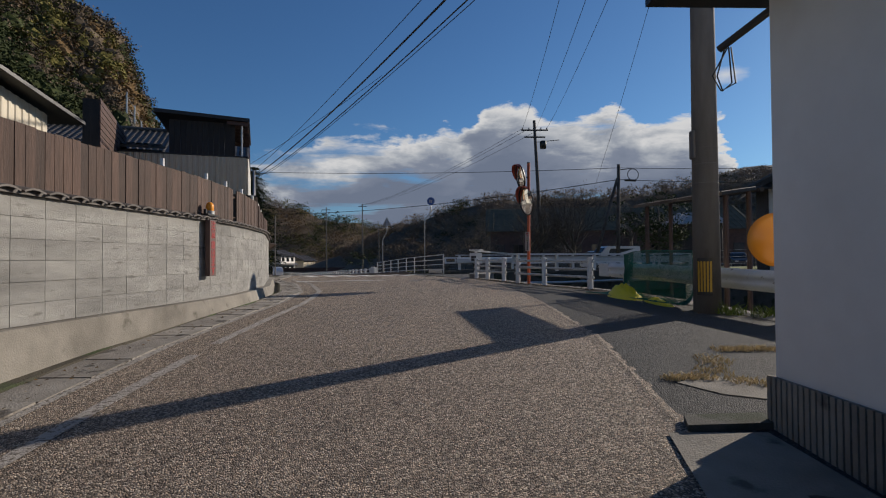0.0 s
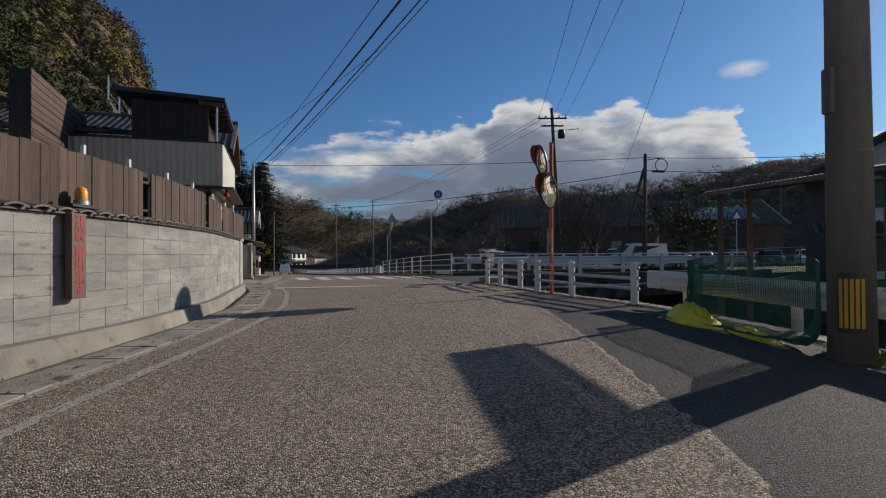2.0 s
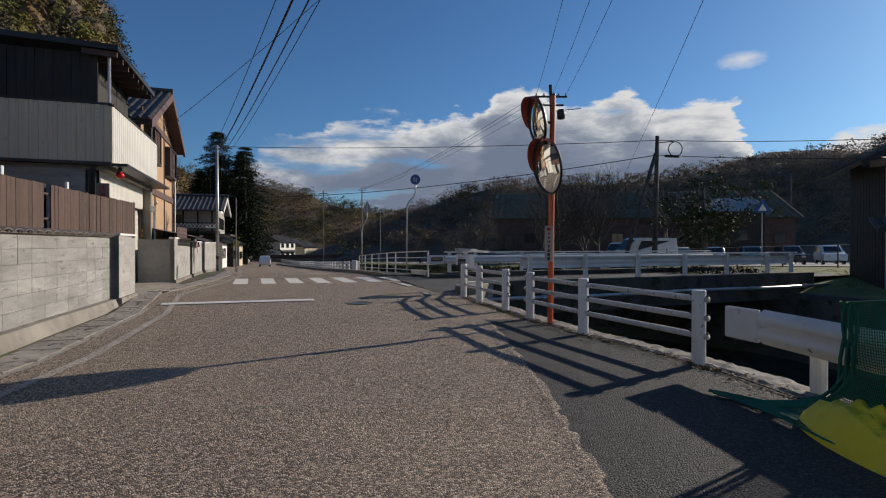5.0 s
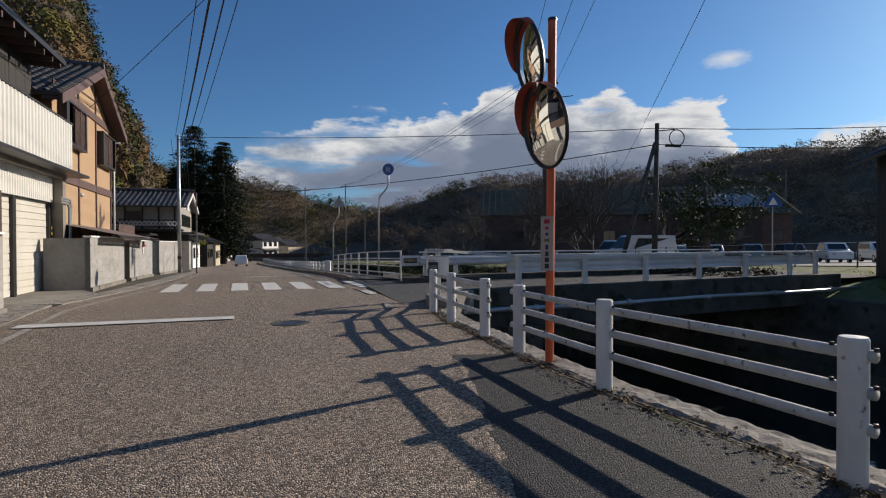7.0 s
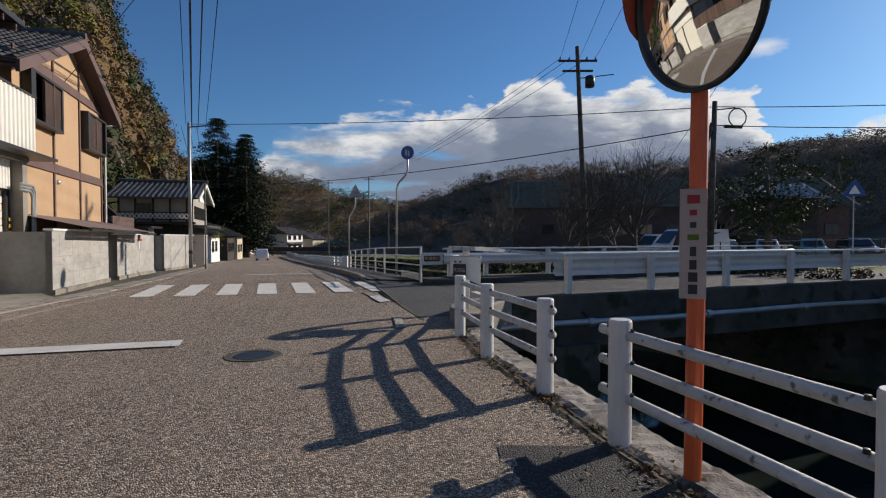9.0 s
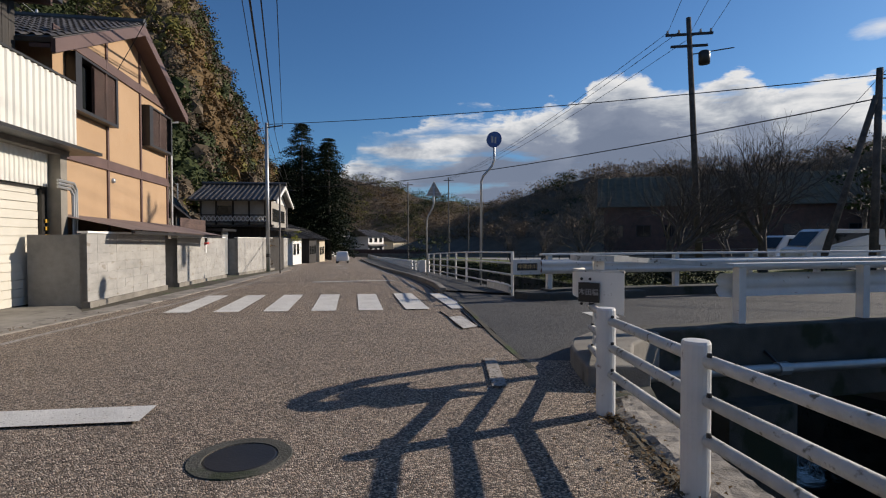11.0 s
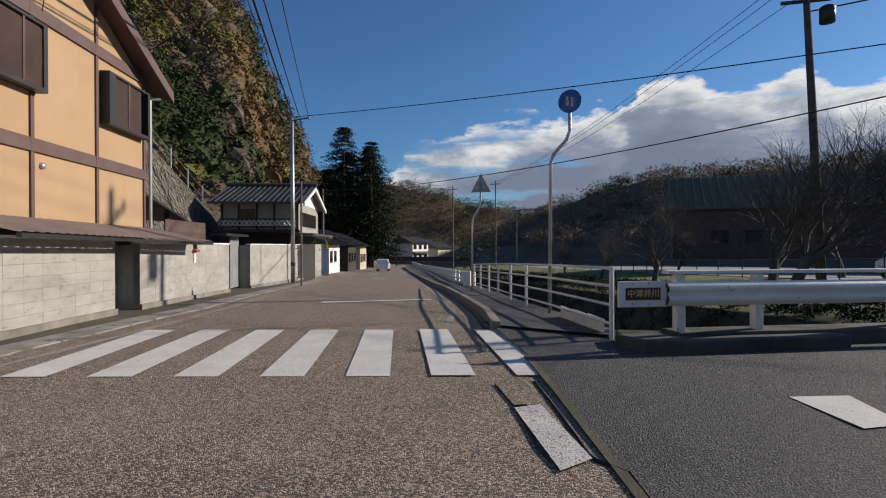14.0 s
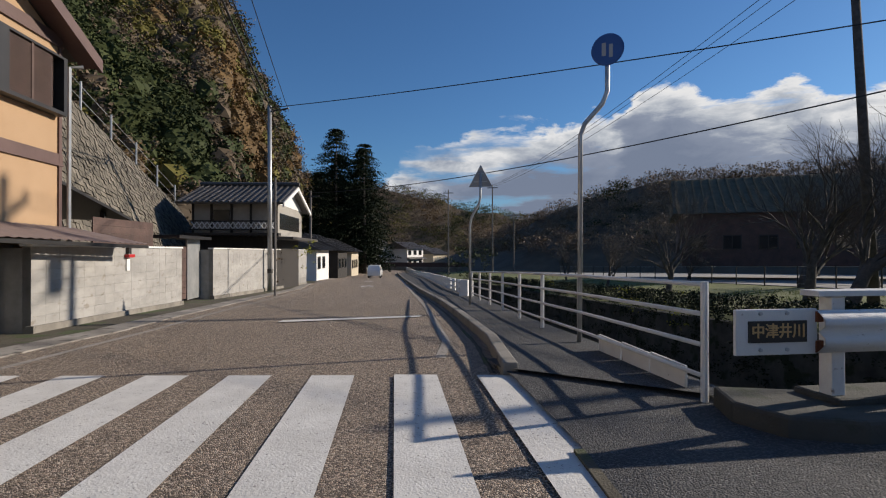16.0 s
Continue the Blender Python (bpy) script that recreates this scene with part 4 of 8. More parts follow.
def orange_house():
    L, R = (-8.86, 27.3), (-11.15, 34.1)
    fr = frame_of(L, R)
    p, d, n, ln = fr
    h = thing("orange_house", (-12, 30, 0), "two-storey house with orange stucco gable and maroon trim", "house")
    ap, eave, half = ln * 0.55, 6.05, ln * 0.55
    apz = 7.75
    wall = Mesh()
    pts = [(0, 0.0), (ln, 0.0), (ln, 5.95), (ap, apz - 0.12), (0, 5.95)]
    wall.add([at(p, d, n, s, 0, z) for s, z in pts] + [at(p, d, n, s, -0.25, z) for s, z in pts], [(0, 1, 2, 3, 4), (9, 8, 7, 6, 5), *[(i, i + 5, (i + 1) % 5 + 5, (i + 1) % 5) for i in range(5)]])
    body = Mesh()
    bar(body, fr, 0.02, ln - 0.02, 0, 5.9, -9.0, -0.26)
    under(h, "gable_wall", wall, M_STUCCO)
    under(h, "side_walls", body, M_STUCCO)
    for z0, z1, lab in ((3.28, 3.52, "band"), (5.95, 6.2, "upper_band")):
        m = Mesh()
        bar(m, fr, 0.0, ln + 0.01, z0, z1, 0.0, 0.035)
        bar(m, fr, 0.0, ln + 0.01, z0 - 0.03, z0 + 0.01, 0.0, 0.055)
        under(h, lab, m, M_TRIM, "maroon horizontal band")
    for s in (ln * 0.358, ln * 0.668, ln - 0.08):
        m = Mesh()
        bar(m, fr, s - 0.05, s + 0.05, 1.6, 7.5 - abs(s - ap) * 0.42, 0.0, 0.04)
        under(h, "pilaster", m, M_TRIM)
    # roof, overhanging the gable
    oh, drop = 0.45, 0.45
    for s_end in (-0.85, ln + 0.75):
        ze = apz - abs(s_end - ap) * drop
        tiled_roof(h, [at(p, d, n, s_end, oh, ze), at(p, d, n, s_end, -9.5, ze), at(p, d, n, ap, -9.5, apz), at(p, d, n, ap, oh, apz)])
        m = Mesh()
        sg = 1 if s_end > ap else -1
        m.hexa([at(p, d, n, ap, oh - 0.04, apz - 0.32), at(p, d, n, s_end, oh - 0.04, ze - 0.32), at(p, d, n, s_end, oh + 0.05, ze - 0.32), at(p, d, n, ap, oh + 0.05, apz - 0.32)],
               [at(p, d, n, ap, oh - 0.04, apz - 0.02), at(p, d, n, s_end, oh - 0.04, ze - 0.02), at(p, d, n, s_end, oh + 0.05, ze - 0.02), at(p, d, n, ap, oh + 0.05, apz - 0.02)])
        under(h, "bargeboard", m, M_TRIM)
        sf = Mesh()
        sf.hexa([at(p, d, n, ap, 0, apz - 0.22), at(p, d, n, s_end, 0, ze - 0.22), at(p, d, n, s_end, oh - 0.05, ze - 0.22), at(p, d, n, ap, oh - 0.05, apz - 0.22)],
                [at(p, d, n, ap, 0, apz - 0.13), at(p, d, n, s_end, 0, ze - 0.13), at(p, d, n, s_end, oh - 0.05, ze - 0.13), at(p, d, n, ap, oh - 0.05, apz - 0.13)])
        under(h, "soffit", sf, M_TRIM)
    rt = Mesh().tube([at(p, d, n, ap, oh + 0.05, apz + 0.06), at(p, d, n, ap, -9.5, apz + 0.06)], 0.12, 8)
    under(h, "ridge_tile", rt, M_TILE)
    # windows with shutter boxes
    for s0, s1, z0, z1, first in ((0.5, 2.72, 4.5, 5.72, True), (4.95, 7.0, 4.42, 5.58, False)):
        w = new("window")
        w.parent = h
        w.matrix_parent_inverse = world_of(h).inverted()
        f = Mesh()
        for a, b2, c, e in ((s0, s1, z0 - 0.08, z0), (s0, s1, z1, z1 + 0.05), (s0, s0 + 0.28, z0, z1), (s1 - 0.12, s1, z0, z1)):
            bar(f, fr, a, b2, c, e, 0, 0.24)
        under(w, "window_frame", f, M_BLACK, "black projecting frame")
        gl = Mesh()
        bar(gl, fr, s0 + 0.1, s1 - 0.05, z0, z1, 0.005, 0.02)
        under(w, "pane", gl, M_GLASS)
        a0, a1 = (s0 + 0.95, s1 - 0.02) if first else (s0 + 0.3, s1 - 0.45)
        lv = Mesh()
        z = z0 + 0.02
        while z < z1 - 0.03:
            p0 = [at(p, d, n, a0, 0.17, z), at(p, d, n, a1, 0.17, z), at(p, d, n, a1, 0.21, z - 0.02), at(p, d, n, a0, 0.21, z - 0.02)]
            lv.hexa(p0, [(x, y, zz + 0.022) for x, y, zz in p0])
            z += 0.042
        bar(lv, fr, a0, a1, z0, z1, 0.14, 0.165)
        bar(lv, fr, 0.5 * (a0 + a1) - 0.03, 0.5 * (a0 + a1) + 0.03, z0, z1, 0.16, 0.225)
        under(w, "louvre", lv, M_BROWNWOOD, "brown slatted shutter")
    dp = Mesh().tube([at(p, d, n, ln + 0.12, 0.1, 1.4), at(p, d, n, ln + 0.12, 0.1, 5.55), at(p, d, n, ln + 0.3, 0.3, 5.62)], 0.045, 8)
    under(h, "downpipe", dp, M_STEEL, "grey downpipe")
    vent = Mesh().lathe([(0, 0.07), (0.06, 0.06), (0.075, 0.0)], 14, face_matrix(at(p, d, n, ln * 0.40, 0.0, 3.0), (*n, 0)))
    under(h, "vent_cap", vent, M_STEEL, smooth=True)
    # awning roof between house and street wall
    aw = Mesh()
    rows = []
    for i in range(64):
        s = -0.3 + (ln + 0.6) * i / 63
        lift = 0.02 if i % 2 else 0
        rows.append([at(p, d, n, s, 0.02, 1.95 + lift - 0.01 * s), at(p, d, n, s, 1.75, 1.58 + lift - 0.012 * s)])
    aw.grid(rows)
    a = thing("awning_roof", at(p, d, n, ln / 2, 1.2, 1.5), "weathered brown sheet awning roof behind the street wall", "roof", kind="structure")
    under(a, "sheet", aw, M_FADED)
    ed = Mesh()
    ed.hexa([at(p, d, n, -0.3, 1.70, 1.50), at(p, d, n, ln + 0.3, 1.70, 1.40), at(p, d, n, ln + 0.3, 1.78, 1.40), at(p, d, n, -0.3, 1.78, 1.50)],
            [at(p, d, n, -0.3, 1.70, 1.57), at(p, d, n, ln + 0.3, 1.70, 1.47), at(p, d, n, ln + 0.3, 1.78, 1.47), at(p, d, n, -0.3, 1.78, 1.57)])
    under(a, "edge", ed, M_BLACK)


orange_house()


def street_walls():
    def blocks(name, p, q, top, label, depth, detailed, thick=0.15):
        fr = frame_of(p, q)
        P, d, n, ln = fr
        w = thing(name, at(P, d, n, ln / 2, -0.1, ground_z(P.y)), label, "wall", kind="structure")
        core = Mesh().slab(p, q, thick - 0.02, ground_z(P.y) - 0.2, top - 0.01, ground_z(q[1]) - 0.2, top - 0.01)
        core.v = [(x - n.x * 0.012, y - n.y * 0.012, z) for x, y, z in core.v]
        under(w, "core", core, M_MORTAR)
        ft = Mesh()
        ft.hexa([at(P, d, n, -0.03, 0.06, ground_z(P.y) - 0.2), at(P, d, n, ln, 0.06, ground_z(q[1]) - 0.2), at(P, d, n, ln, -0.1, ground_z(q[1]) - 0.2), at(P, d, n, -0.03, -0.1, ground_z(P.y) - 0.2)],
                [at(P, d, n, -0.03, 0.06, ground_z(P.y) + 0.1), at(P, d, n, ln, 0.06, ground_z(q[1]) + 0.1), at(P, d, n, ln, -0.1, ground_z(q[1]) + 0.1), at(P, d, n, -0.03, -0.1, ground_z(P.y) + 0.1)])
        under(w, "footing", ft, M_CONC)
        rows = int((top - ground_z(P.y)) / 0.21) + 2
        cols = int(ln / 0.42)
        step = ln / cols
        rng = random.Random(int(ln * 10))
        rest = Mesh()
        for r in range(rows):
            z1 = top - r * 0.21 - 0.002
            z0 = max(z1 - 0.206, ground_z(P.y) - 0.15 if r == rows - 1 else -9)
            for c in range(cols):
                m = Mesh() if detailed else rest
                bar(m, fr, c * step + 0.002, (c + 1) * step - 0.002, z0, z1, -0.1, rng.uniform(0, 0.003))
                if detailed:
                    under(w, "block", m, M_PLASTER)
        if not detailed:
            tagged(under(w, "far_blocks", rest, M_PLASTER), kind="stuff")
        # end return at the near end
        if depth:
            e = Mesh()
            bar(e, frame_of(at(P, d, n, 0.0, -depth, 0)[:2], P), 0, depth - 0.01, ground_z(P.y) - 0.2, top - 0.03, -0.15, 0.0)
            under(w, "return", e, M_MORTAR, "dark block return wall")
        cp = Mesh()
        bar(cp, fr, -0.03, ln + 0.02, top, top + 0.045, -0.17, 0.035)
        under(w, "coping", cp, M_WHITE, "pale coping strip")
        return fr

    blocks("wall_street", (-7.3, 26.5), (-8.77, 30.8), 1.50, "pale weathered block wall before the orange house", 1.1, True)
    g = blocks("wall_garden", (-9.16, 31.86), (-11.73, 38.6), 1.42, "pale weathered block wall with a red letter box", 0.9, True)
    blocks("wall_long", (-12.82, 41.5), (-19.75, 61.4), 1.42, "long whitewashed block wall beside the road", 0.6, False)
    blocks("wall_stub", (-5.35, 20.1), (-5.8, 21.5), 1.50, "short grey block wall pier by the garage", 1.2, True)
    # door in the gap and gate beyond
    d1 = thing("side_gate", (-9.3, 31.2, -0.05), "dark grey sheet gate set back between walls", "gate")
    m = Mesh()
    f = frame_of((-9.25, 30.6), (-9.75, 32.0))
    bar(m, f, 0, 1.5, -0.05, 1.45, -0.05, 0)
    under(d1, "panel", m, M_MORTAR)
    d2 = thing("plank_gate", (-12.5, 40.0, -0.35), "brown plank gate with a grey metal leaf in a wall gap", "gate")
    f = frame_of((-12.3, 38.7), (-13.3, 41.4))
    for i in range(9):
        m = Mesh()
        bar(m, f, 0.0, 1.5, -0.3 + 0.2 * i, -0.11 + 0.2 * i, -0.04, 0)
        under(d2, "plank", m, M_BROWNWOOD)
    m = Mesh()
    bar(m, f, 1.55, 2.8, -0.35, 1.75, -0.04, 0.02)
    under(d2, "leaf", m, M_STEEL, "grey metal leaf")
    m = Mesh()
    bar(m, f, -0.2, 2.9, 1.75, 1.85, -0.5, 0.4)
    under(d2, "small_roof", m, M_BLACK)
    # brown plank screen above the garden wall
    s = thing("plank_screen", (-11.6, 36.2, 0), "weathered reddish plank screen behind the wall", "fence")
    f = frame_of((-11.45, 35.2), (-12.35, 38.2))
    for i in range(10):
        m = Mesh()
        bar(m, f, 0, 3.0, 0.2 + 0.2 * i, 0.395 + 0.2 * i, -0.03, 0)
        under(s, "plank", m, M_BROWNWOOD)
    # letter box
    P, d, n, ln = g
    lb = thing("letter_box", at(P, d, n, 3.6, 0.05, 1.05), "small red letter box with a white plate on the wall", "letter box")
    m = Mesh()
    bar(m, g, 3.45, 3.75, 1.18, 1.26, 0.0, 0.12)
    under(lb, "box", m, M_RED, bevel=0.01)
    m = Mesh()
    bar(m, g, 3.52, 3.68, 0.86, 1.16, 0.0, 0.03)
    under(lb, "plate", m, M_WHITE)
    m = Mesh()
    bar(m, g, 3.52, 3.64, 1.27, 1.42, 0.0, 0.08)
    under(lb, "camera_box", m, M_BLACK)
    # carport
    c = thing("carport", (-13.2, 36.2, 0), "dark lean-to carport beside the orange house", "carport")
    f = frame_of((-12.2, 34.3), (-13.6, 38.4))
    m = Mesh()
    p2, d2_, n2, l2 = f
    m.hexa([at(p2, d2_, n2, 0, 0.5, 3.0), at(p2, d2_, n2, 3.6, 0.5, 2.25), at(p2, d2_, n2, 3.6, -3.5, 2.35), at(p2, d2_, n2, 0, -3.5, 3.1)],
           [at(p2, d2_, n2, 0, 0.5, 3.08), at(p2, d2_, n2, 3.6, 0.5, 2.33), at(p2, d2_, n2, 3.6, -3.5, 2.43), at(p2, d2_, n2, 0, -3.5, 3.18)])
    under(c, "roof", m, M_BLACK)
    for s_ in (0.3, 2.6):
        m = Mesh()
        bar(m, f, s_, s_ + 0.12, -0.2, 2.6, 0.1, 0.22)
        under(c, "post", m, M_DARKWOOD)
    m = Mesh()
    for i in range(12):
        bar(m, f, 0.2, 2.8, 0.1 + i * 0.17, 0.25 + i * 0.17, -1.5, -1.45)
    under(c, "back_boards", m, M_BROWNWOOD)


street_walls()


def lattice_house():
    Lp, Rp = (-20.4, 49.65), (-15.95, 51.03)
    fr = frame_of(Lp, Rp)
    p, d, n, ln = fr
    h = thing("lattice_house", (-18, 52, -0.7), "old white plaster house with black frame, lattice band and tiled roof", "house")
    m = Mesh()
    bar(m, fr, 0, ln, 2.2, 4.1, -6.5, 0)
    under(h, "upper_wall", m, M_SHADEPLASTER)
    m = Mesh()
    bar(m, fr, 0.2, ln - 0.2, -1.0, 2.2, -6.5, -0.4)
    under(h, "lower_wall", m, M_DARKWOOD)
    for s in (0.0, 1.0, 2.1, 3.15, 4.2, ln - 0.1):
        m = Mesh()
        bar(m, fr, s, s + 0.12, 2.2, 4.1, 0, 0.05)
        under(h, "frame_post", m, M_DARKWOOD)
    m = Mesh()
    bar(m, fr, 1.15, 2.05, 2.95, 3.65, 0.0, 0.03)
    under(h, "window_pane", m, M_GLASS)
    for i in range(16):
        s = 0.1 + i * (ln - 0.2) / 16
        w = (ln - 0.2) / 16
        x = Mesh()
        for a, b in (((s, 2.55), (s + w, 2.95)), ((s, 2.95), (s + w, 2.55))):
            x.tube([at(p, d, n, a[0], 0.32, a[1]), at(p, d, n, b[0], 0.32, b[1])], 0.03, 4)
        under(h, "lattice", x, M_WHITE, "white crossed lattice")
    for z in (2.5, 2.97):
        m = Mesh()
        bar(m, fr, 0, ln, z, z + 0.07, 0.27, 0.37)
        under(h, "rail", m, M_DARKWOOD)
    m = Mesh()
    bar(m, fr, -0.2, ln + 0.2, 2.2, 2.35, 0.0, 0.6)
    under(h, "ledge", m, M_DARKWOOD)
    c = [at(p, d, n, -0.6, 0.8, 4.0), at(p, d, n, ln + 0.5, 0.8, 4.0), at(p, d, n, ln + 0.5, -3.0, 5.35), at(p, d, n, -0.6, -3.0, 5.35)]
    tiled_roof(h, c, across=0.32)
    c = [at(p, d, n, -0.6, -7.0, 4.0), at(p, d, n, ln + 0.5, -7.0, 4.0), at(p, d, n, ln + 0.5, -3.0, 5.35), at(p, d, n, -0.6, -3.0, 5.35)]
    tiled_roof(h, c, across=0.4)
    rt = Mesh().tube([at(p, d, n, -0.7, -3.0, 5.45), at(p, d, n, ln + 0.6, -3.0, 5.45)], 0.13, 8)
    under(h, "ridge", rt, M_TILE)
    g = frame_of(Rp, at(p, d, n, ln, -6.5, 0)[:2])
    m = Mesh()
    P, D, N2, l2 = g
    m.add([at(P, D, N2, 0.0, 0.02, 4.0), at(P, D, N2, l2, 0.02, 4.0), at(P, D, N2, 3.0, 0.02, 5.25)], [(0, 1, 2)])
    under(h, "gable", m, M_WHITE)
    for a, b in (((-0.7, 4.0), (3.0, 5.3)), ((l2 + 0.5, 4.0), (3.0, 5.3))):
        m = Mesh()
        m.hexa([at(P, D, N2, a[0], 0.45, a[1] - 0.22), at(P, D, N2, b[0], 0.45, b[1] - 0.22), at(P, D, N2, b[0], 0.55, b[1] - 0.22), at(P, D, N2, a[0], 0.55, a[1] - 0.22)],
               [at(P, D, N2, a[0], 0.45, a[1]), at(P, D, N2, b[0], 0.45, b[1]), at(P, D, N2, b[0], 0.55, b[1]), at(P, D, N2, a[0], 0.55, a[1])])
        under(h, "bargeboard", m, M_WHITE)
    m = Mesh()
    bar(m, g, 0.5, 5.5, 2.6, 3.5, 0.0, 0.04)
    under(h, "side_window", m, M_GLASS)
    m = Mesh()
    bar(m, g, -0.6, l2 + 0.6, 2.0, 2.14, 0, 1.0)
    under(h, "lower_eave", m, M_TILE)


lattice_house()


def white_building():
    b = thing("white_building", (4.5, -4, -0.6), "plain off-white plastered building with a ribbed grey base", "house")
    m = Mesh().box((2.62, -16, -0.35), (9, 4.47, 5.2))
    under(b, "wall", m, M_WHITE, "smooth off-white plaster wall")
    base = Mesh()
    y = 4.5
    while y > -6:
        base.box((2.575, y - 0.035, -1.0), (2.6, y, 0.02))
        y -= 0.05
    base.box((2.598, -16, -1.4), (9.02, 4.5, 0.015))
    under(b, "base", base, M_CONC, "ribbed grey concrete base")
    e = Mesh().box((1.9, -12, 2.60), (9.3, 4.75, 2.68))
    under(b, "eave", e, M_BLACK, "dark thin eave board")
    br = Mesh().tube([(2.72, 4.5, 2.52), (2.52, 4.9, 2.36)], 0.03, 6)
    under(b, "bracket", br, M_BLACK)
    for i, w in enumerate((0.10, 0.16)):
        pts = [(2.55 + 0.02 * i, 4.88, 2.36), (2.55 - w * 0.6, 4.88, 2.15), (2.55 - w * 0.2, 4.88, 2.04), (2.55 + w * 0.5, 4.88, 2.10), (2.55 + w * 0.3, 4.88, 2.37)]
        under(b, "loose_cable", Mesh().tube(pts, 0.006, 5), M_WIRE)


white_building()

# ---- rails, fences, bridge ----


def guard_pipes():
    """Two stretches of three-bar pipe fence on round posts."""
    for posts, lab in ((((4.42, 14.15), (3.68, 15.99), (3.19, 17.51)), "chalky white three-bar pipe fence on thick round posts"), (((2.91, 18.6), (2.51, 19.9), (2.24, 21.2)), "short white three-bar pipe fence near the bridge")):
        f = thing("pipe_fence", (*posts[1], ground_z(posts[1][1])), lab, "fence")
        for x, y in posts:
            z = ground_z(y)
            under(f, "post", Mesh().lathe([(0.072, -0.3), (0.072, 0.80), (0.066, 0.815), (0, 0.82)], 18, Matrix.Translation((x, y, z))), M_PAINT, smooth=False)
        first, last = Vector(posts[0]), Vector(posts[-1])
        for h in (0.32, 0.52, 0.72):
            pts = [Vector(q) for q in posts]
            d0, d1 = (pts[0] - pts[1]).normalized(), (pts[-1] - pts[-2]).normalized()
            side = Vector((d0.y, -d0.x)) * 0.10
            if side.x > 0:
                side = -side
            side = -side * 0.2
            run = [pts[0] + d0 * 0.10, *pts, pts[-1] + d1 * 0.22]
            under(f, "bar", Mesh().tube([(q.x + side.x - 0.085 * 0, q.y + side.y, ground_z(q.y) + h) for q in run], 0.034, 12), M_DULLWHITE, "flaking white pipe", smooth=True)
            for q in pts:
                for off in (-0.11, 0.11):
                    c = q - d0 * off
                    under(f, "bolt", Mesh().lathe([(0, 0.052), (0.012, 0.05), (0.014, 0.03)], 8, Matrix.Translation((c.x, c.y, ground_z(q.y) + h))), M_BLACK)


guard_pipes()


def w_beam(mesh, path, z, h=0.33, flip=1):
    """A corrugated guard beam along a plan path."""
    prof = [(-h / 2, 0.0), (-h * 0.42, 0.03), (-h * 0.28, 0.075), (-h * 0.14, 0.075), (0.0, 0.02), (h * 0.14, 0.075), (h * 0.28, 0.075), (h * 0.42, 0.03), (h / 2, 0.0)]
    rows, back = [], []
    path = [Vector(p) for p in path]
    for i, p in enumerate(path):
        t = (path[min(i + 1, len(path) - 1)] - path[max(i - 1, 0)]).normalized()
        n = Vector((t.y, -t.x)) * flip
        zz = z(p.y) if callable(z) else z
        rows.append([(p.x + n.x * o, p.y + n.y * o, zz + dz) for dz, o in prof])
        back.append([(p.x + n.x * (o - 0.008), p.y + n.y * (o - 0.008), zz + dz) for dz, o in prof])
    mesh.grid(rows)
    mesh.grid(back)
    return mesh


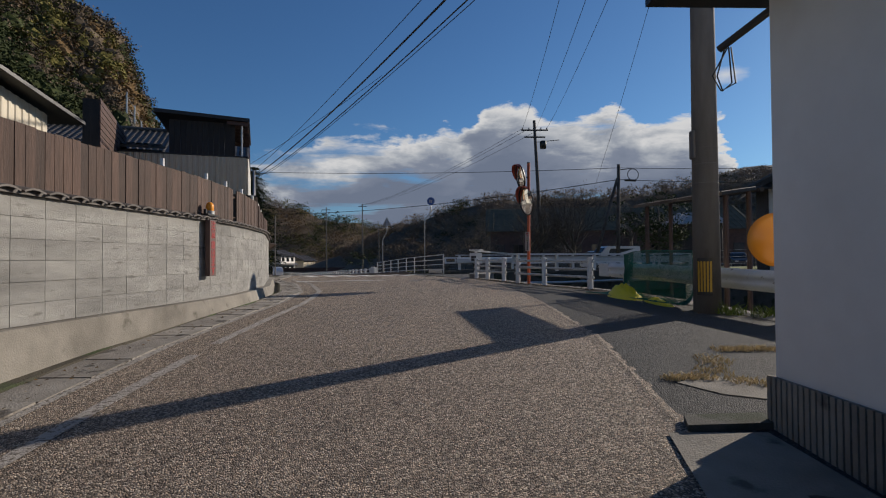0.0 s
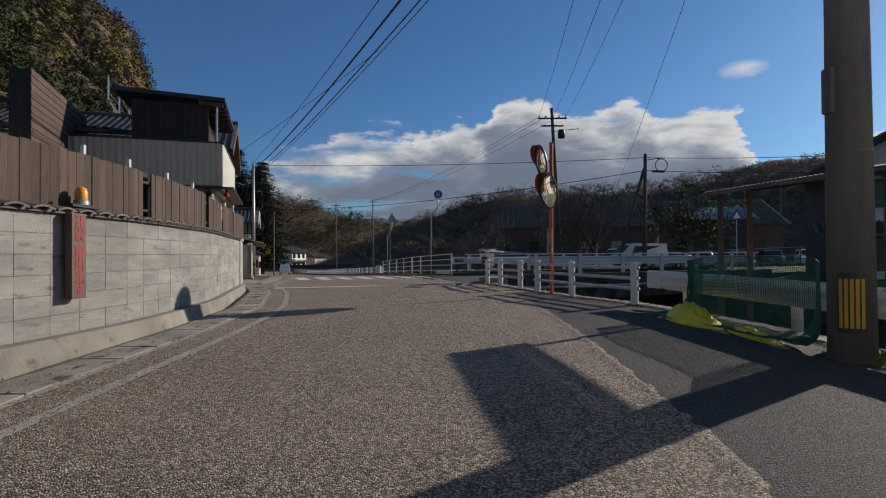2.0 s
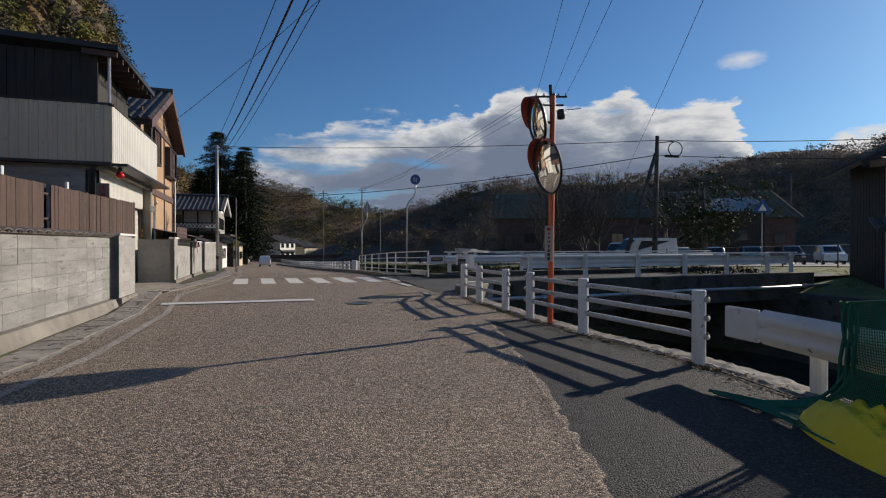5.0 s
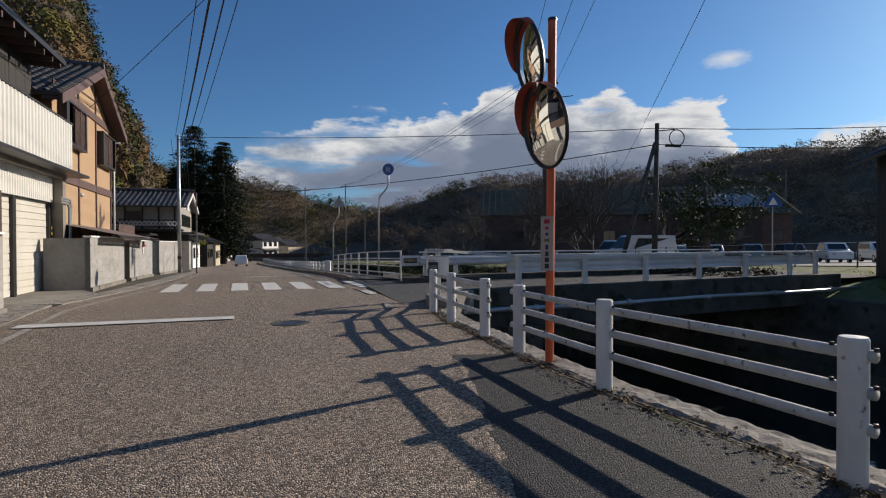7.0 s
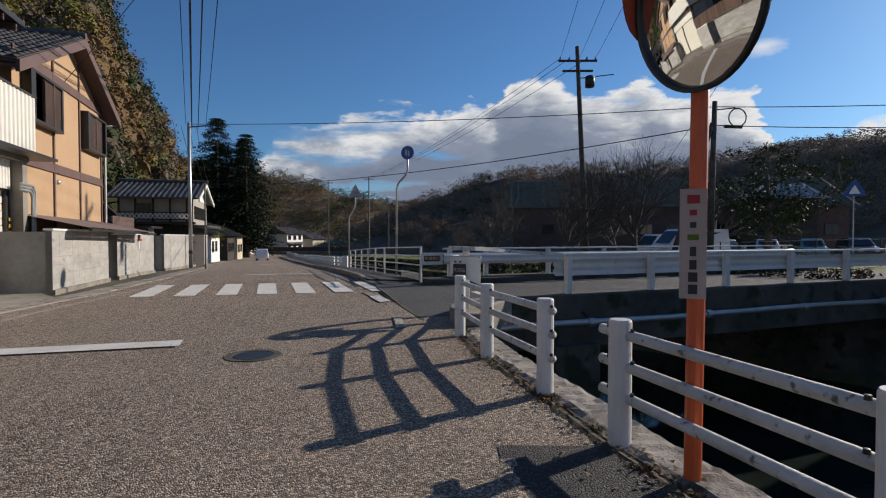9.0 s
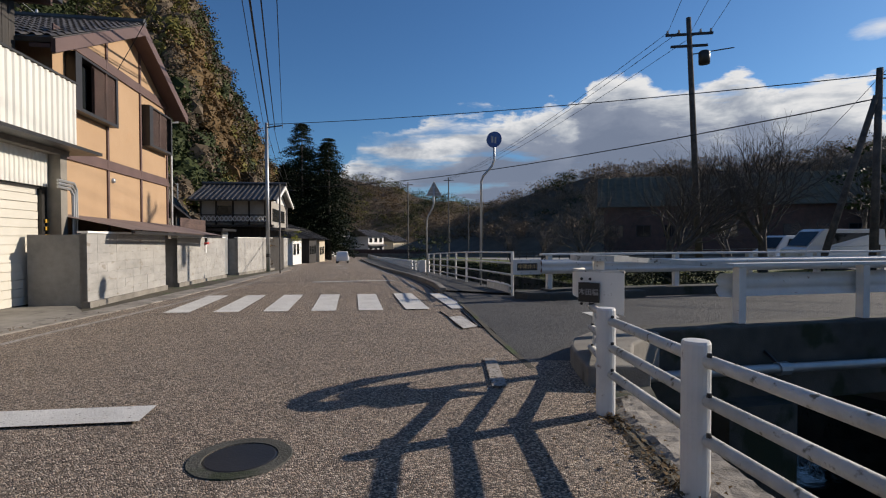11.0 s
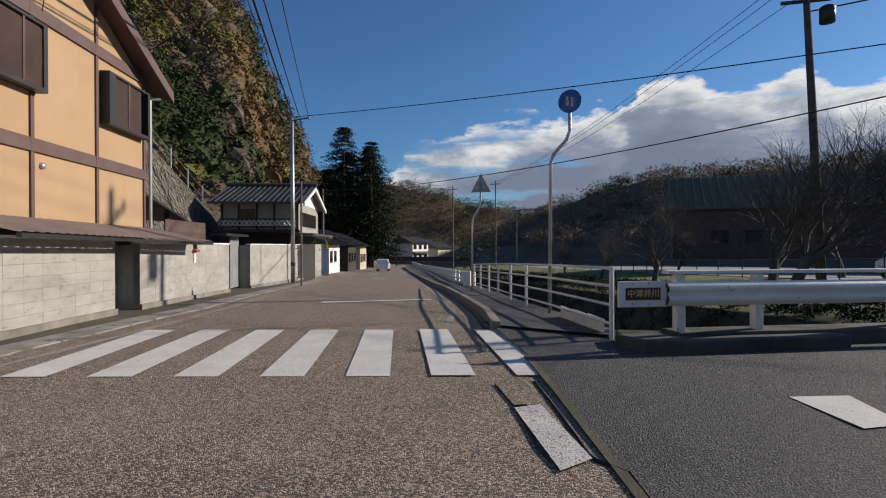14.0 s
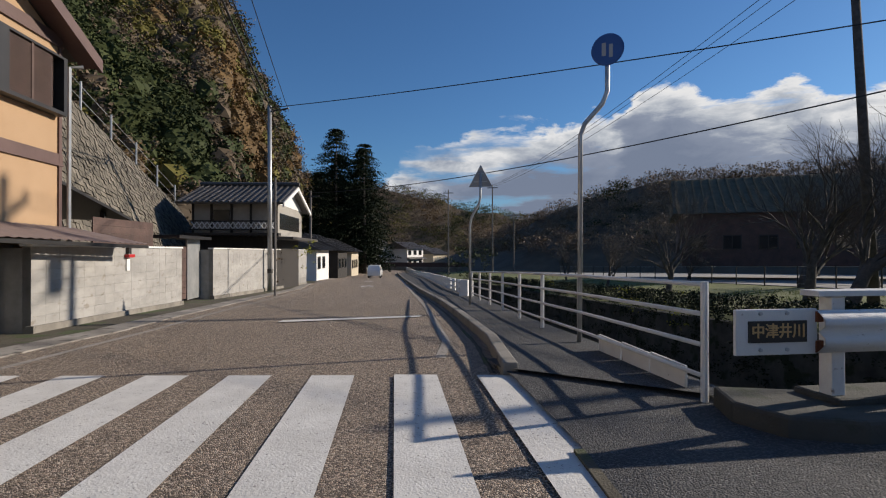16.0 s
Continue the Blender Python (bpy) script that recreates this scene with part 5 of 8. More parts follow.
def roadside_rail():
    g = thing("guard_rail", (4.9, 11, -0.02), "old white corrugated guard rail with a folded end", "guard rail")
    path = [(4.72, 13.5), (4.78, 13.0), (4.95, 11.5), (5.2, 9.8), (5.6, 8.0), (6.3, 5.5)]
    m = w_beam(Mesh(), path, lambda y: ground_z(y) + 0.52, flip=1)
    under(g, "beam", m, M_PAINT, smooth=True)
    end = Mesh().slab((4.70, 13.5), (4.60, 13.9), 0.05, 0.36, 0.68)
    under(g, "end_plate", end, M_PAINT, "rounded white end plate", bevel=0.02)
    for x, y in ((4.84, 13.0), (5.15, 10.7), (5.6, 8.35), (6.2, 6.1)):
        under(g, "post", Mesh().tube([(x + 0.05, y, ground_z(y) - 0.4), (x + 0.05, y, ground_z(y) + 0.62)], 0.065, 14), M_PAINT)
    # green net hung over it
    n = thing("green_net", (4.7, 11, 0), "fine green garden net draped over the guard rail", "net")
    mesh = Mesh()
    top = [(4.72, 12.35, 0.88), (4.75, 12.0, 0.93), (4.83, 11.4, 0.95), (4.93, 10.7, 0.93), (5.02, 10.0, 0.92), (4.75, 9.55, 0.88)]
    low = [(4.1, 13.0, 0.03), (4.15, 12.3, 0.04), (4.28, 11.5, 0.03), (4.4, 10.7, 0.03), (4.5, 10.0, 0.03), (4.5, 9.6, 0.03)]

    def net_point(u, v):
        i = min(int(u * 5), 4)
        f = u * 5 - i
        a = Vector(top[i]).lerp(Vector(top[i + 1]), f)
        b = Vector(low[i]).lerp(Vector(low[i + 1]), f)
        w = v ** 7
        q = Vector((a.x + (b.x - a.x) * w, a.y + (b.y - a.y) * w, a.z + (b.z - a.z) * min(1.0, v * 1.12)))
        q.z -= 0.06 * math.sin(math.pi * v) * (0.6 + 0.4 * math.sin(9 * u))
        q.x += 0.03 * math.sin(17 * u + 5 * v) * v - 0.08
        q.z = max(q.z, ground_z(q.y) + 0.02)
        return q

    for i in range(131):
        mesh.tube([net_point(i / 130, k / 12) for k in range(13)], 0.0032, 3, False)
    for k in range(53):
        mesh.tube([net_point(i / 40, k / 52) for i in range(41)], 0.0032, 3, False)
    tagged(under(n, "mesh", mesh, M_NET), kind="stuff")
    for v in (0.0, 1.0):
        under(n, "hem", Mesh().tube([net_point(i / 40, v) for i in range(41)], 0.007, 5), M_NET)
    for i in range(5):
        bunch = [net_point(0.0, k / 12) + Vector((0.02 * math.sin(3 * i + k), 0.03 * i - 0.05, 0)) for k in range(13)]
        under(n, "gathered_fold", Mesh().tube(bunch, 0.014, 5), M_NET)
    for c, s in (((4.36, 11.7), (0.26, 0.72, 0.34)), ((4.50, 10.45), (0.14, 0.55, 0.11))):
        y = thing("yellow_tarp", (*c, ground_z(c[1])), "crumpled bright yellow tarpaulin lying under the net", "tarpaulin")
        rows = []
        for i in range(15):
            row = []
            for k in range(25):
                r = i / 14
                a = 2 * math.pi * k / 24
                px, py = c[0] + s[0] * r * math.cos(a), c[1] + s[1] * r * math.sin(a)
                hz = s[2] * (1 - r ** 2) ** 0.8 * (0.80 + 0.45 * r * math.sin(a)) * (0.85 + 0.5 * noise.noise(Vector((px * 7, py * 7, 3)))) + 0.10 * noise.noise(Vector((px * 14, py * 14, 1))) * (1 - r)
                row.append((px, py, ground_z(py) + 0.008 + max(hz, 0)))
            rows.append(row)
        under(y, "sheet", Mesh().grid(rows), M_YELLOW, smooth=True)


roadside_rail()


def shelter():
    """Flat sheet roof on thin posts over the collection point, built out over the bank."""
    c = thing("shelter_roof", (5.9, 11.6, 0), "weathered sheet roof on brown timber posts beside the river", "shelter")
    pts = [(4.87, 12.4), (5.3, 9.75), (6.30, 10.4), (5.82, 13.0)]
    z = (1.89, 1.85, 2.02, 2.06)
    a, b, e, g = [Vector((x, y, h)) for (x, y), h in zip(pts, z)]
    roof = Mesh()
    rows = [[a.lerp(b, i / 72) + Vector((0, 0, 0.055 + (0.012 if i % 2 else 0.0))), g.lerp(e, i / 72) + Vector((0, 0, 0.055 + (0.012 if i % 2 else 0.0)))] for i in range(73)]
    roof.grid(rows)
    under(c, "roof_sheet", roof, M_SHEETROOF, "weathered corrugated roof sheet")
    under(c, "lining", Mesh().hexa([a, b, e, g], [v + Vector((0, 0, 0.045)) for v in (a, b, e, g)]), M_DARKWOOD)
    under(c, "fascia", Mesh().tube([a + Vector((-0.02, 0, 0.02)), b + Vector((-0.02, 0, 0.02))], 0.035, 4), M_SHEETROOF)
    back = (e - b).normalized()
    under(c, "purlin", Mesh().tube([g + back * 0.22, e + back * 0.22], 0.05, 6), M_DARKWOOD)
    for x, y, h, base in ((5.10, 12.3, 1.90, -0.3), (5.50, 10.0, 1.87, -0.3), (6.25, 10.55, 2.0, -3.4), (5.85, 12.8, 2.05, -3.4)):
        under(c, "post", Mesh().tube([(x, y, base), (x, y, h + 0.01)], 0.045, 8), M_BROWNWOOD, "dark brown timber post")


shelter()

U = Vector((0.925, 0.38)).normalized()
V = Vector((-U.y, U.x))


def bridge():
    b = thing("bridge", (9, 28, -0.8), "short concrete road bridge with white guard rails", "bridge", kind="structure")
    near0, far0 = Vector((2.75, 24.0)), Vector((2.0, 29.25))
    span = 15.0

    def line(o, s, out, z):
        q = o + U * s + V * out
        return (q.x, q.y, z)

    # deck slab, edge beams and kerbs
    m = Mesh()
    m.hexa([line(near0, 0, -0.25, -0.75), line(near0, span, -0.25, -0.75), line(far0, span + 0.7, 0.25, -0.75), line(far0, 0.3, 0.25, -0.75)],
           [line(near0, 0, -0.25, -0.02), line(near0, span, -0.25, -0.02), line(far0, span + 0.7, 0.25, -0.02), line(far0, 0.3, 0.25, -0.02)])
    under(b, "deck", m, M_MOSSYSHADE)
    for o, side, s0, s1 in ((near0, -1, 0.2, span), (far0, 1, 0.0, span + 0.7)):
        m = Mesh()
        a, c = (-0.28, 0.16) if side < 0 else (-0.16, 0.28)
        m.hexa([line(o, s0, a, -0.8), line(o, s1, a, -0.8), line(o, s1, c, -0.8), line(o, s0, c, -0.8)],
               [line(o, s0, a, 0.22), line(o, s1, a, 0.22), line(o, s1, c, 0.22), line(o, s0, c, 0.22)])
        # backlit shade of the beam is in its dark colour, besides moss
        under(b, "kerb_beam", m, M_MOSSYSHADE, "mossy concrete kerb beam, darkened for its backlit side", bevel=0.03)
    # rounded kerb corners at the road end
    m = Mesh()
    outer = [(2.18, 21.95), (2.12, 22.47), (2.10, 22.9), (2.17, 23.35), (2.45, 23.9), (3.0, 24.3)]
    inner = [(2.75, 22.0), (2.7, 22.6), (2.8, 23.1), (3.0, 23.45), (3.25, 23.85)]
    m.prism(outer + inner[::-1], -0.3, 0.21)
    under(b, "kerb_corner", m, M_CONC, "curved concrete kerb stone", bevel=0.03)
    m = Mesh()
    m.prism([(1.30, 29.55), (1.32, 29.05), (1.6, 28.75), (2.1, 28.75), (4.3, 29.75), (4.1, 30.3), (2.0, 29.6)], -0.3, 0.17)
    under(b, "kerb_corner", m, M_MOSSYSHADE, "curved concrete kerb stone", bevel=0.03)
    for x, y in ((3.3, 27), (15.6, 31.5)):
        m = Mesh()
        q = Vector((x, y))
        m.hexa([(*(q - V * 3.2 - U * 0.5), -3.6), (*(q - V * 3.2 + U * 0.5), -3.6), (*(q + V * 3.2 + U * 0.5), -3.6), (*(q + V * 3.2 - U * 0.5), -3.6)],
               [(*(q - V * 3.2 - U * 0.5), -0.7), (*(q - V * 3.2 + U * 0.5), -0.7), (*(q + V * 3.2 + U * 0.5), -0.7), (*(q + V * 3.2 - U * 0.5), -0.7)])
        under(b, "abutment", m, M_MOSSYSHADE)
    # water pipe slung along the near side
    pipe = thing("water_pipe", (9, 26, -0.3), "grey water pipe slung along the bridge side", "pipe")
    pts = [line(near0, s, -0.55, -0.28 + 0.02 * math.sin(s)) for s in (-0.8, 1, 4, 8, 12, 15.5)]
    under(pipe, "pipe", Mesh().tube(pts, 0.06, 10), M_STEEL, smooth=True)
    for s in (2, 5, 8, 11, 14):
        under(pipe, "collar", Mesh().tube([line(near0, s - 0.08, -0.55, -0.28), line(near0, s + 0.08, -0.55, -0.28)], 0.085, 10), M_STEEL)
        under(pipe, "bracket", Mesh().tube([line(near0, s, -0.55, -0.28), line(near0, s, -0.25, -0.1)], 0.025, 5), M_BLACK)
    # railings
    for o, flip, posts, lab in ((near0, 1, [1.85, 3.95, 6.15, 8.3, 10.4, 12.6, 14.0], "near white bridge guard rail with a flat top bar"), (far0, 1, [0.1, 1.25, 3.4, 5.5, 7.6, 9.7, 11.8, 14.0], "far white bridge guard rail with a flat top bar")):
        r = thing("bridge_rail", (*(o + U * 6), 0.2), lab, "guard rail")
        for s in posts:
            m = Mesh()
            m.hexa([line(o, s - 0.06, -0.06, 0.2), line(o, s + 0.06, -0.06, 0.2), line(o, s + 0.06, 0.06, 0.2), line(o, s - 0.06, 0.06, 0.2)],
                   [line(o, s - 0.06, -0.06, 0.98), line(o, s + 0.06, -0.06, 0.98), line(o, s + 0.06, 0.06, 0.98), line(o, s - 0.06, 0.06, 0.98)])
            under(r, "post", m, M_PAINT, bevel=0.008)
        a, e = o + U * (posts[0] - 0.26), o + U * (posts[-1] + 0.3)
        inward = V * (0.06 if o is near0 else -0.14)
        bm = w_beam(Mesh(), [a.lerp(e, i / 8) + inward for i in range(9)], 0.73, 0.32, flip=-1 if o is near0 else 1)
        under(r, "beam", bm, M_PAINT, smooth=True)
        m = Mesh()
        s0, s1 = posts[0] - 0.2, posts[-1] + 0.3
        m.hexa([line(o, s0, -0.09, 0.985), line(o, s1, -0.09, 0.985), line(o, s1, 0.09, 0.985), line(o, s0, 0.09, 0.985)],
               [line(o, s0, -0.09, 1.03), line(o, s1, -0.09, 1.03), line(o, s1, 0.09, 1.03), line(o, s0, 0.09, 1.03)])
        under(r, "top_bar", m, M_PAINT, "flat white top bar", bevel=0.006)
    # name plates
    c = thing("river_name_sign", (*(far0 - U * 0.45), 0.5), "white end plate with a dark name board in gilt characters", "sign")
    m = Mesh()
    f = frame_of(tuple(far0 - U * 0.82 - V * 0.12), tuple(far0 - U * 0.14 - V * 0.12))
    bar(m, f, 0.0, 0.68, 0.56, 0.90, -0.03, 0.0)
    under(c, "plate", m, M_PAINT, bevel=0.008)
    m = Mesh()
    bar(m, f, 0.10, 0.58, 0.655, 0.815, 0.0, 0.012)
    under(c, "name_board", m, M_BLACK, "dark name board")
    P, d, n, ln = f
    lettering(c, "lettering", "中津井川", 0.112, M_GOLD, face_matrix(at(P, d, n, 0.34, 0.016, 0.735), (*n, 0)))
    for s in (0.2, 0.42):
        for z in (0.60, 0.87):
            under(c, "bolt", Mesh().lathe([(0, 0.014), (0.014, 0.012), (0.016, 0)], 8, face_matrix(at(P, d, n, s, 0.0, z), (*n, 0))), M_STEEL)
    rust = Mesh()
    bar(rust, f, 0.66, 0.72, 0.57, 0.66, -0.02, 0.012)
    bar(rust, f, 0.66, 0.72, 0.80, 0.88, -0.02, 0.012)
    under(c, "rusted_edge", rust, M_RUST, "rusted folded edge")
    # near end post with curved plate
    e = thing("bridge_end_post", (2.36, 22.65, 0.2), "white square bridge end post with curved plate and name board", "guard rail")
    m = Mesh().box((2.31, 22.6, 0.15), (2.42, 22.71, 1.18))
    under(e, "post", m, M_PAINT, bevel=0.008)
    ring = [Vector(v) for v in ((2.62, 22.74), (2.46, 22.58), (2.32, 22.55), (2.2, 22.6), (2.16, 22.74), (2.22, 22.98), (2.5, 23.45), (3.1, 24.0), (4.3, 24.62))]
    level = (1.19, 1.195, 1.2, 1.2, 1.2, 1.19, 1.17, 1.12, 1.03)
    lo = []
    for i, v in enumerate(ring):
        t = (ring[min(i + 1, 8)] - ring[max(i - 1, 0)]).normalized()
        o = Vector((-t.y, t.x)) * 0.075
        lo.append([(v.x - o.x, v.y - o.y, level[i] - 0.06), (v.x - o.x, v.y - o.y, level[i]), (v.x + o.x, v.y + o.y, level[i]), (v.x + o.x, v.y + o.y, level[i] - 0.06), (v.x - o.x, v.y - o.y, level[i] - 0.06)])
    under(e, "top_band", Mesh().grid(lo), M_DULLWHITE, "chalky bent flat top band")
    curve = [(2.24, 22.97), (2.15, 22.86), (2.11, 22.76), (2.12, 22.69), (2.17, 22.63), (2.27, 22.58), (2.37, 22.53), (2.5, 22.46), (2.58, 22.43)]
    foot = (0.80, 0.79, 0.78, 0.77, 0.75, 0.715, 0.68, 0.625, 0.60)
    sh = Mesh()
    for back in (0.0, 0.012):
        sh.grid([[(x + back * 0.46, y + back * 0.88, z) for z in (f0, 0.9, 1.03)] for (x, y), f0 in zip(curve, foot)])
    under(e, "curved_plate", sh, M_PAINT, "curved white end plate", smooth=True)
    under(e, "folded_rim", Mesh().tube([(x + 0.008, y + 0.016, 1.03) for x, y in curve], 0.02, 8), M_DULLWHITE, "chalky folded rim", smooth=True)
    nb = frame_of((2.165, 22.62), (2.375, 22.51))
    m = Mesh()
    bar(m, nb, 0.0, 0.22, 0.72, 0.92, 0.002, 0.022)
    under(e, "name_board", m, M_BLACK, "dark name board", bevel=0.004)
    P, d, n, ln = nb
    lettering(e, "lettering", "本田橋", 0.07, M_SIGNBACK, face_matrix(at(P, d, n, 0.11, 0.024, 0.82), (*n, 0)))
    for q in (0.03, 0.12):
        for z in (0.70, 0.955):
            under(e, "bolt", Mesh().lathe([(0, 0.014), (0.014, 0.012), (0.016, 0)], 8, face_matrix(at(P, d, n, q, 0.004, z), (*n, 0))), M_BLACK)
    for h0, h1 in ((0.36, 0.24), (0.55, 0.45), (0.75, 0.66)):
        under(e, "link_bar", Mesh().tube([(2.25, 21.2, ground_z(21.2) + h0 - 0.03), (2.29, 21.95, 0.5 * (h0 + h1)), (2.29, 22.66, h1)], 0.034, 10), M_DULLWHITE, "flaking white pipe", smooth=True)
        for y in (21.35, 22.5):
            k = (y - 21.2) / 1.46
            under(e, "bolt", Mesh().lathe([(0, 0.052), (0.014, 0.05), (0.016, 0.03)], 8, Matrix.Translation((2.255 + 0.035 * k, y, h0 + (h1 - h0) * k))), M_BLACK)


bridge()


def footway():
    # raised kerb and footway beyond the bridge
    kerb = [(-0.62, 30.35), (-1.19, 32.7), (-2.55, 36.8), (-4.04, 41.15), (-8.2, 52.5), (-17.2, 77.4), (-29, 110)]
    k = thing("kerb", (-2.5, 37, -0.2), "dark weathered concrete kerb of the footway", "kerb", kind="structure")
    m = Mesh()
    for p, q in zip(kerb, kerb[1:]):
        m.slab(q, p, 0.17, ground_z(q[1]) - 0.05, ground_z(q[1]) + 0.16, ground_z(p[1]) - 0.05, ground_z(p[1]) + 0.16)
    under(k, "kerb_stone", m, M_CONC, bevel=0.02)
    f = Mesh()
    rail = [(1.25, 29.6), (0.2, 32.66), (-1.0, 36.0), (-2.5, 40.9), (-6.3, 53), (-14, 77), (-26, 110)]
    rows = []
    for p, q in zip(kerb, rail):
        rows.append([(p[0] + 0.1, p[1], ground_z(p[1]) + 0.10), (q[0] + 0.28, q[1], ground_z(q[1]) + 0.10)])
    f.grid(rows)
    tagged(part("footway", f, M_NEWROAD), "dark asphalt footway between kerb and railing", "pavement", kind="structure")
    # railing with four bars
    r = thing("footway_railing", (0.3, 32, 0), "pale steel four-bar railing along the river", "railing")
    posts = [(1.25, 29.6), (0.22, 32.66), (-0.42, 34.4), (-1.0, 36.05), (-1.65, 38.2), (-2.3, 40.3), (-3.0, 42.5), (-3.7, 44.8)]
    for x, y in posts:
        z = ground_z(y)
        under(r, "post", Mesh().tube([(x, y, z - 0.1), (x, y, z + 1.10)], 0.035, 10), M_PAINT)
    for h in (0.28, 0.55, 0.82, 1.08):
        under(r, "bar", Mesh().tube([(x - 0.03, y, ground_z(y) + h) for x, y in posts], 0.022, 8), M_PAINT, smooth=True)
    for i in range(3):
        a, c = Vector((1.15, 29.9)).lerp(Vector((0.45, 31.95)), i / 3), Vector((1.15, 29.9)).lerp(Vector((0.45, 31.95)), (i + 0.95) / 3)
        under(r, "toe_panel", Mesh().slab(c, a, 0.02, ground_z(a.y) + 0.08, ground_z(a.y) + 0.30), M_PAINT, "white toe panel")
    # low concrete post fence further on
    c = thing("low_post_fence", (-8, 57, -1), "long row of low white concrete fence posts", "fence")
    line = [(-3.9, 45.6), (-6.5, 53), (-14.2, 77), (-26.2, 110), (-55, 190)]
    for p, d in run_along(line, 2.0):
        under(c, "post", Mesh().box((p.x - 0.09, p.y - 0.09, ground_z(p.y) - 0.1), (p.x + 0.09, p.y + 0.09, ground_z(p.y) + 0.72)), M_WHITE)
    for h in (0.3, 0.58):
        under(c, "rail", Mesh().tube([(x, y, ground_z(y) + h) for x, y in line], 0.05, 6), M_WHITE)
    bx = thing("control_box", (-4.1, 45.3, -0.6), "small white control box at the railing end", "box")
    under(bx, "case", Mesh().box((-4.3, 45.2, ground_z(45)), (-3.95, 45.45, ground_z(45) + 0.75)), M_WHITE, bevel=0.02)


footway()

# ---- mirror, signs, poles ----


def traffic_mirror():
    t = thing("traffic_mirror", (3.447, 17.02, -0.03), "orange pole with two round convex road mirrors", "traffic mirror")
    x, y = 3.447, 17.02
    under(t, "pole", Mesh().tube([(x - 0.02, y, -0.4), (x + 0.015, y, 3.72)], 0.046, 14), M_ORANGE, smooth=False)
    under(t, "cap", Mesh().lathe([(0.05, 0), (0.05, 0.03), (0, 0.04)], 14, Matrix.Translation((x + 0.015, y, 3.71))), M_BLACK)
    for c, nrm, r in (((3.18, 16.90, 3.27), (-0.98, -0.10, -0.20), 0.37), ((3.34, 16.86, 2.55), (-0.945, -0.27, -0.19), 0.42)):
        head = new("mirror_head")
        head.parent = t
        head.matrix_parent_inverse = world_of(t).inverted()
        f = face_matrix(c, nrm)
        glass = [(r * k / 8, 0.06 * (1 - (k / 8) ** 2)) for k in range(9)]
        under(head, "mirror", Mesh().lathe(glass, 40, f), M_MIRROR, "convex polished mirror face", smooth=True)
        under(head, "rim", Mesh().lathe([(r, 0.0), (r + 0.005, 0.02), (r + 0.03, 0.02), (r + 0.03, -0.01), (r * 0.8, -0.07), (0.0, -0.10)], 40, f), M_BLACK, "dark rim and back shell", smooth=True)
        hood = Mesh()
        rows = []
        for k in range(21):
            a = radians(35 + 150 * k / 20)
            depth = 0.12 * math.sin(math.pi * k / 20) ** 0.6
            rows.append([f @ Vector(((r + 0.03) * math.cos(a), (r + 0.03) * math.sin(a), -0.01)), f @ Vector(((r + 0.035) * math.cos(a), (r + 0.035) * math.sin(a), 0.02 + depth))])
        hood.grid(rows)
        under(head, "hood", hood, M_HOOD, "faded red sun hood")
        arm = Mesh().tube([(x, y, c[2]), tuple(f @ Vector((0, 0, -0.09)))], 0.02, 8)
        under(head, "arm", arm, M_BLACK)
    p = Mesh()
    f = face_matrix((3.40, 16.955, 1.32), (-0.35, -0.94, 0.0))
    p.hexa([f @ Vector(v) for v in ((-0.075, -0.29, 0), (0.055, -0.29, 0), (0.055, 0.29, 0), (-0.075, 0.29, 0))], [f @ Vector(v) for v in ((-0.075, -0.29, 0.012), (0.055, -0.29, 0.012), (0.055, 0.29, 0.012), (-0.075, 0.29, 0.012))])
    under(t, "notice_plate", p, M_PINK, "faded pinkish notice plate")
    marks = ((0.235, 0.06, 0.045, M_LETTER), (0.165, 0.035, 0.03, M_LETTER), (0.10, 0.03, 0.03, M_BLACK), (0.035, 0.055, 0.03, M_TUFT), (-0.04, 0.03, 0.05, M_BLACK), (-0.11, 0.035, 0.05, M_BLACK), (-0.175, 0.045, 0.05, M_BLACK), (-0.24, 0.045, 0.05, M_BLACK))
    for v, w, h, mat in marks:
        q = Mesh()
        q.hexa([f @ Vector(a) for a in ((-0.01 - w / 2, v - h / 2, 0.012), (-0.01 + w / 2, v - h / 2, 0.012), (-0.01 + w / 2, v + h / 2, 0.012), (-0.01 - w / 2, v + h / 2, 0.012))],
               [f @ Vector(a) for a in ((-0.01 - w / 2, v - h / 2, 0.015), (-0.01 + w / 2, v - h / 2, 0.015), (-0.01 + w / 2, v + h / 2, 0.015), (-0.01 - w / 2, v + h / 2, 0.015))])
        under(t, "plate_mark", q, mat)
    # second mirror by the white building, seen from behind
    o = thing("traffic_mirror", (2.9, 4.8, 0.7), "round orange back of a convex mirror fixed to the building", "traffic mirror")
    f = face_matrix((2.90, 4.86, 0.93), (0.25, 0.97, 0))
    under(o, "back_shell", Mesh().lathe([(0.195, 0.0), (0.20, -0.02), (0.16, -0.05), (0.0, -0.065)], 36, f), M_AMBER, smooth=True)
    under(o, "mirror", Mesh().lathe([(0.195, 0.0), (0.1, 0.02), (0.0, 0.026)], 36, f), M_MIRROR, smooth=True)
    for z in (0.86, 1.0):
        under(o, "clamp", Mesh().tube([(2.93, 4.46, z), tuple(f @ Vector((0.02, z - 0.93, -0.05)))], 0.014, 6), M_BLACK)


traffic_mirror()


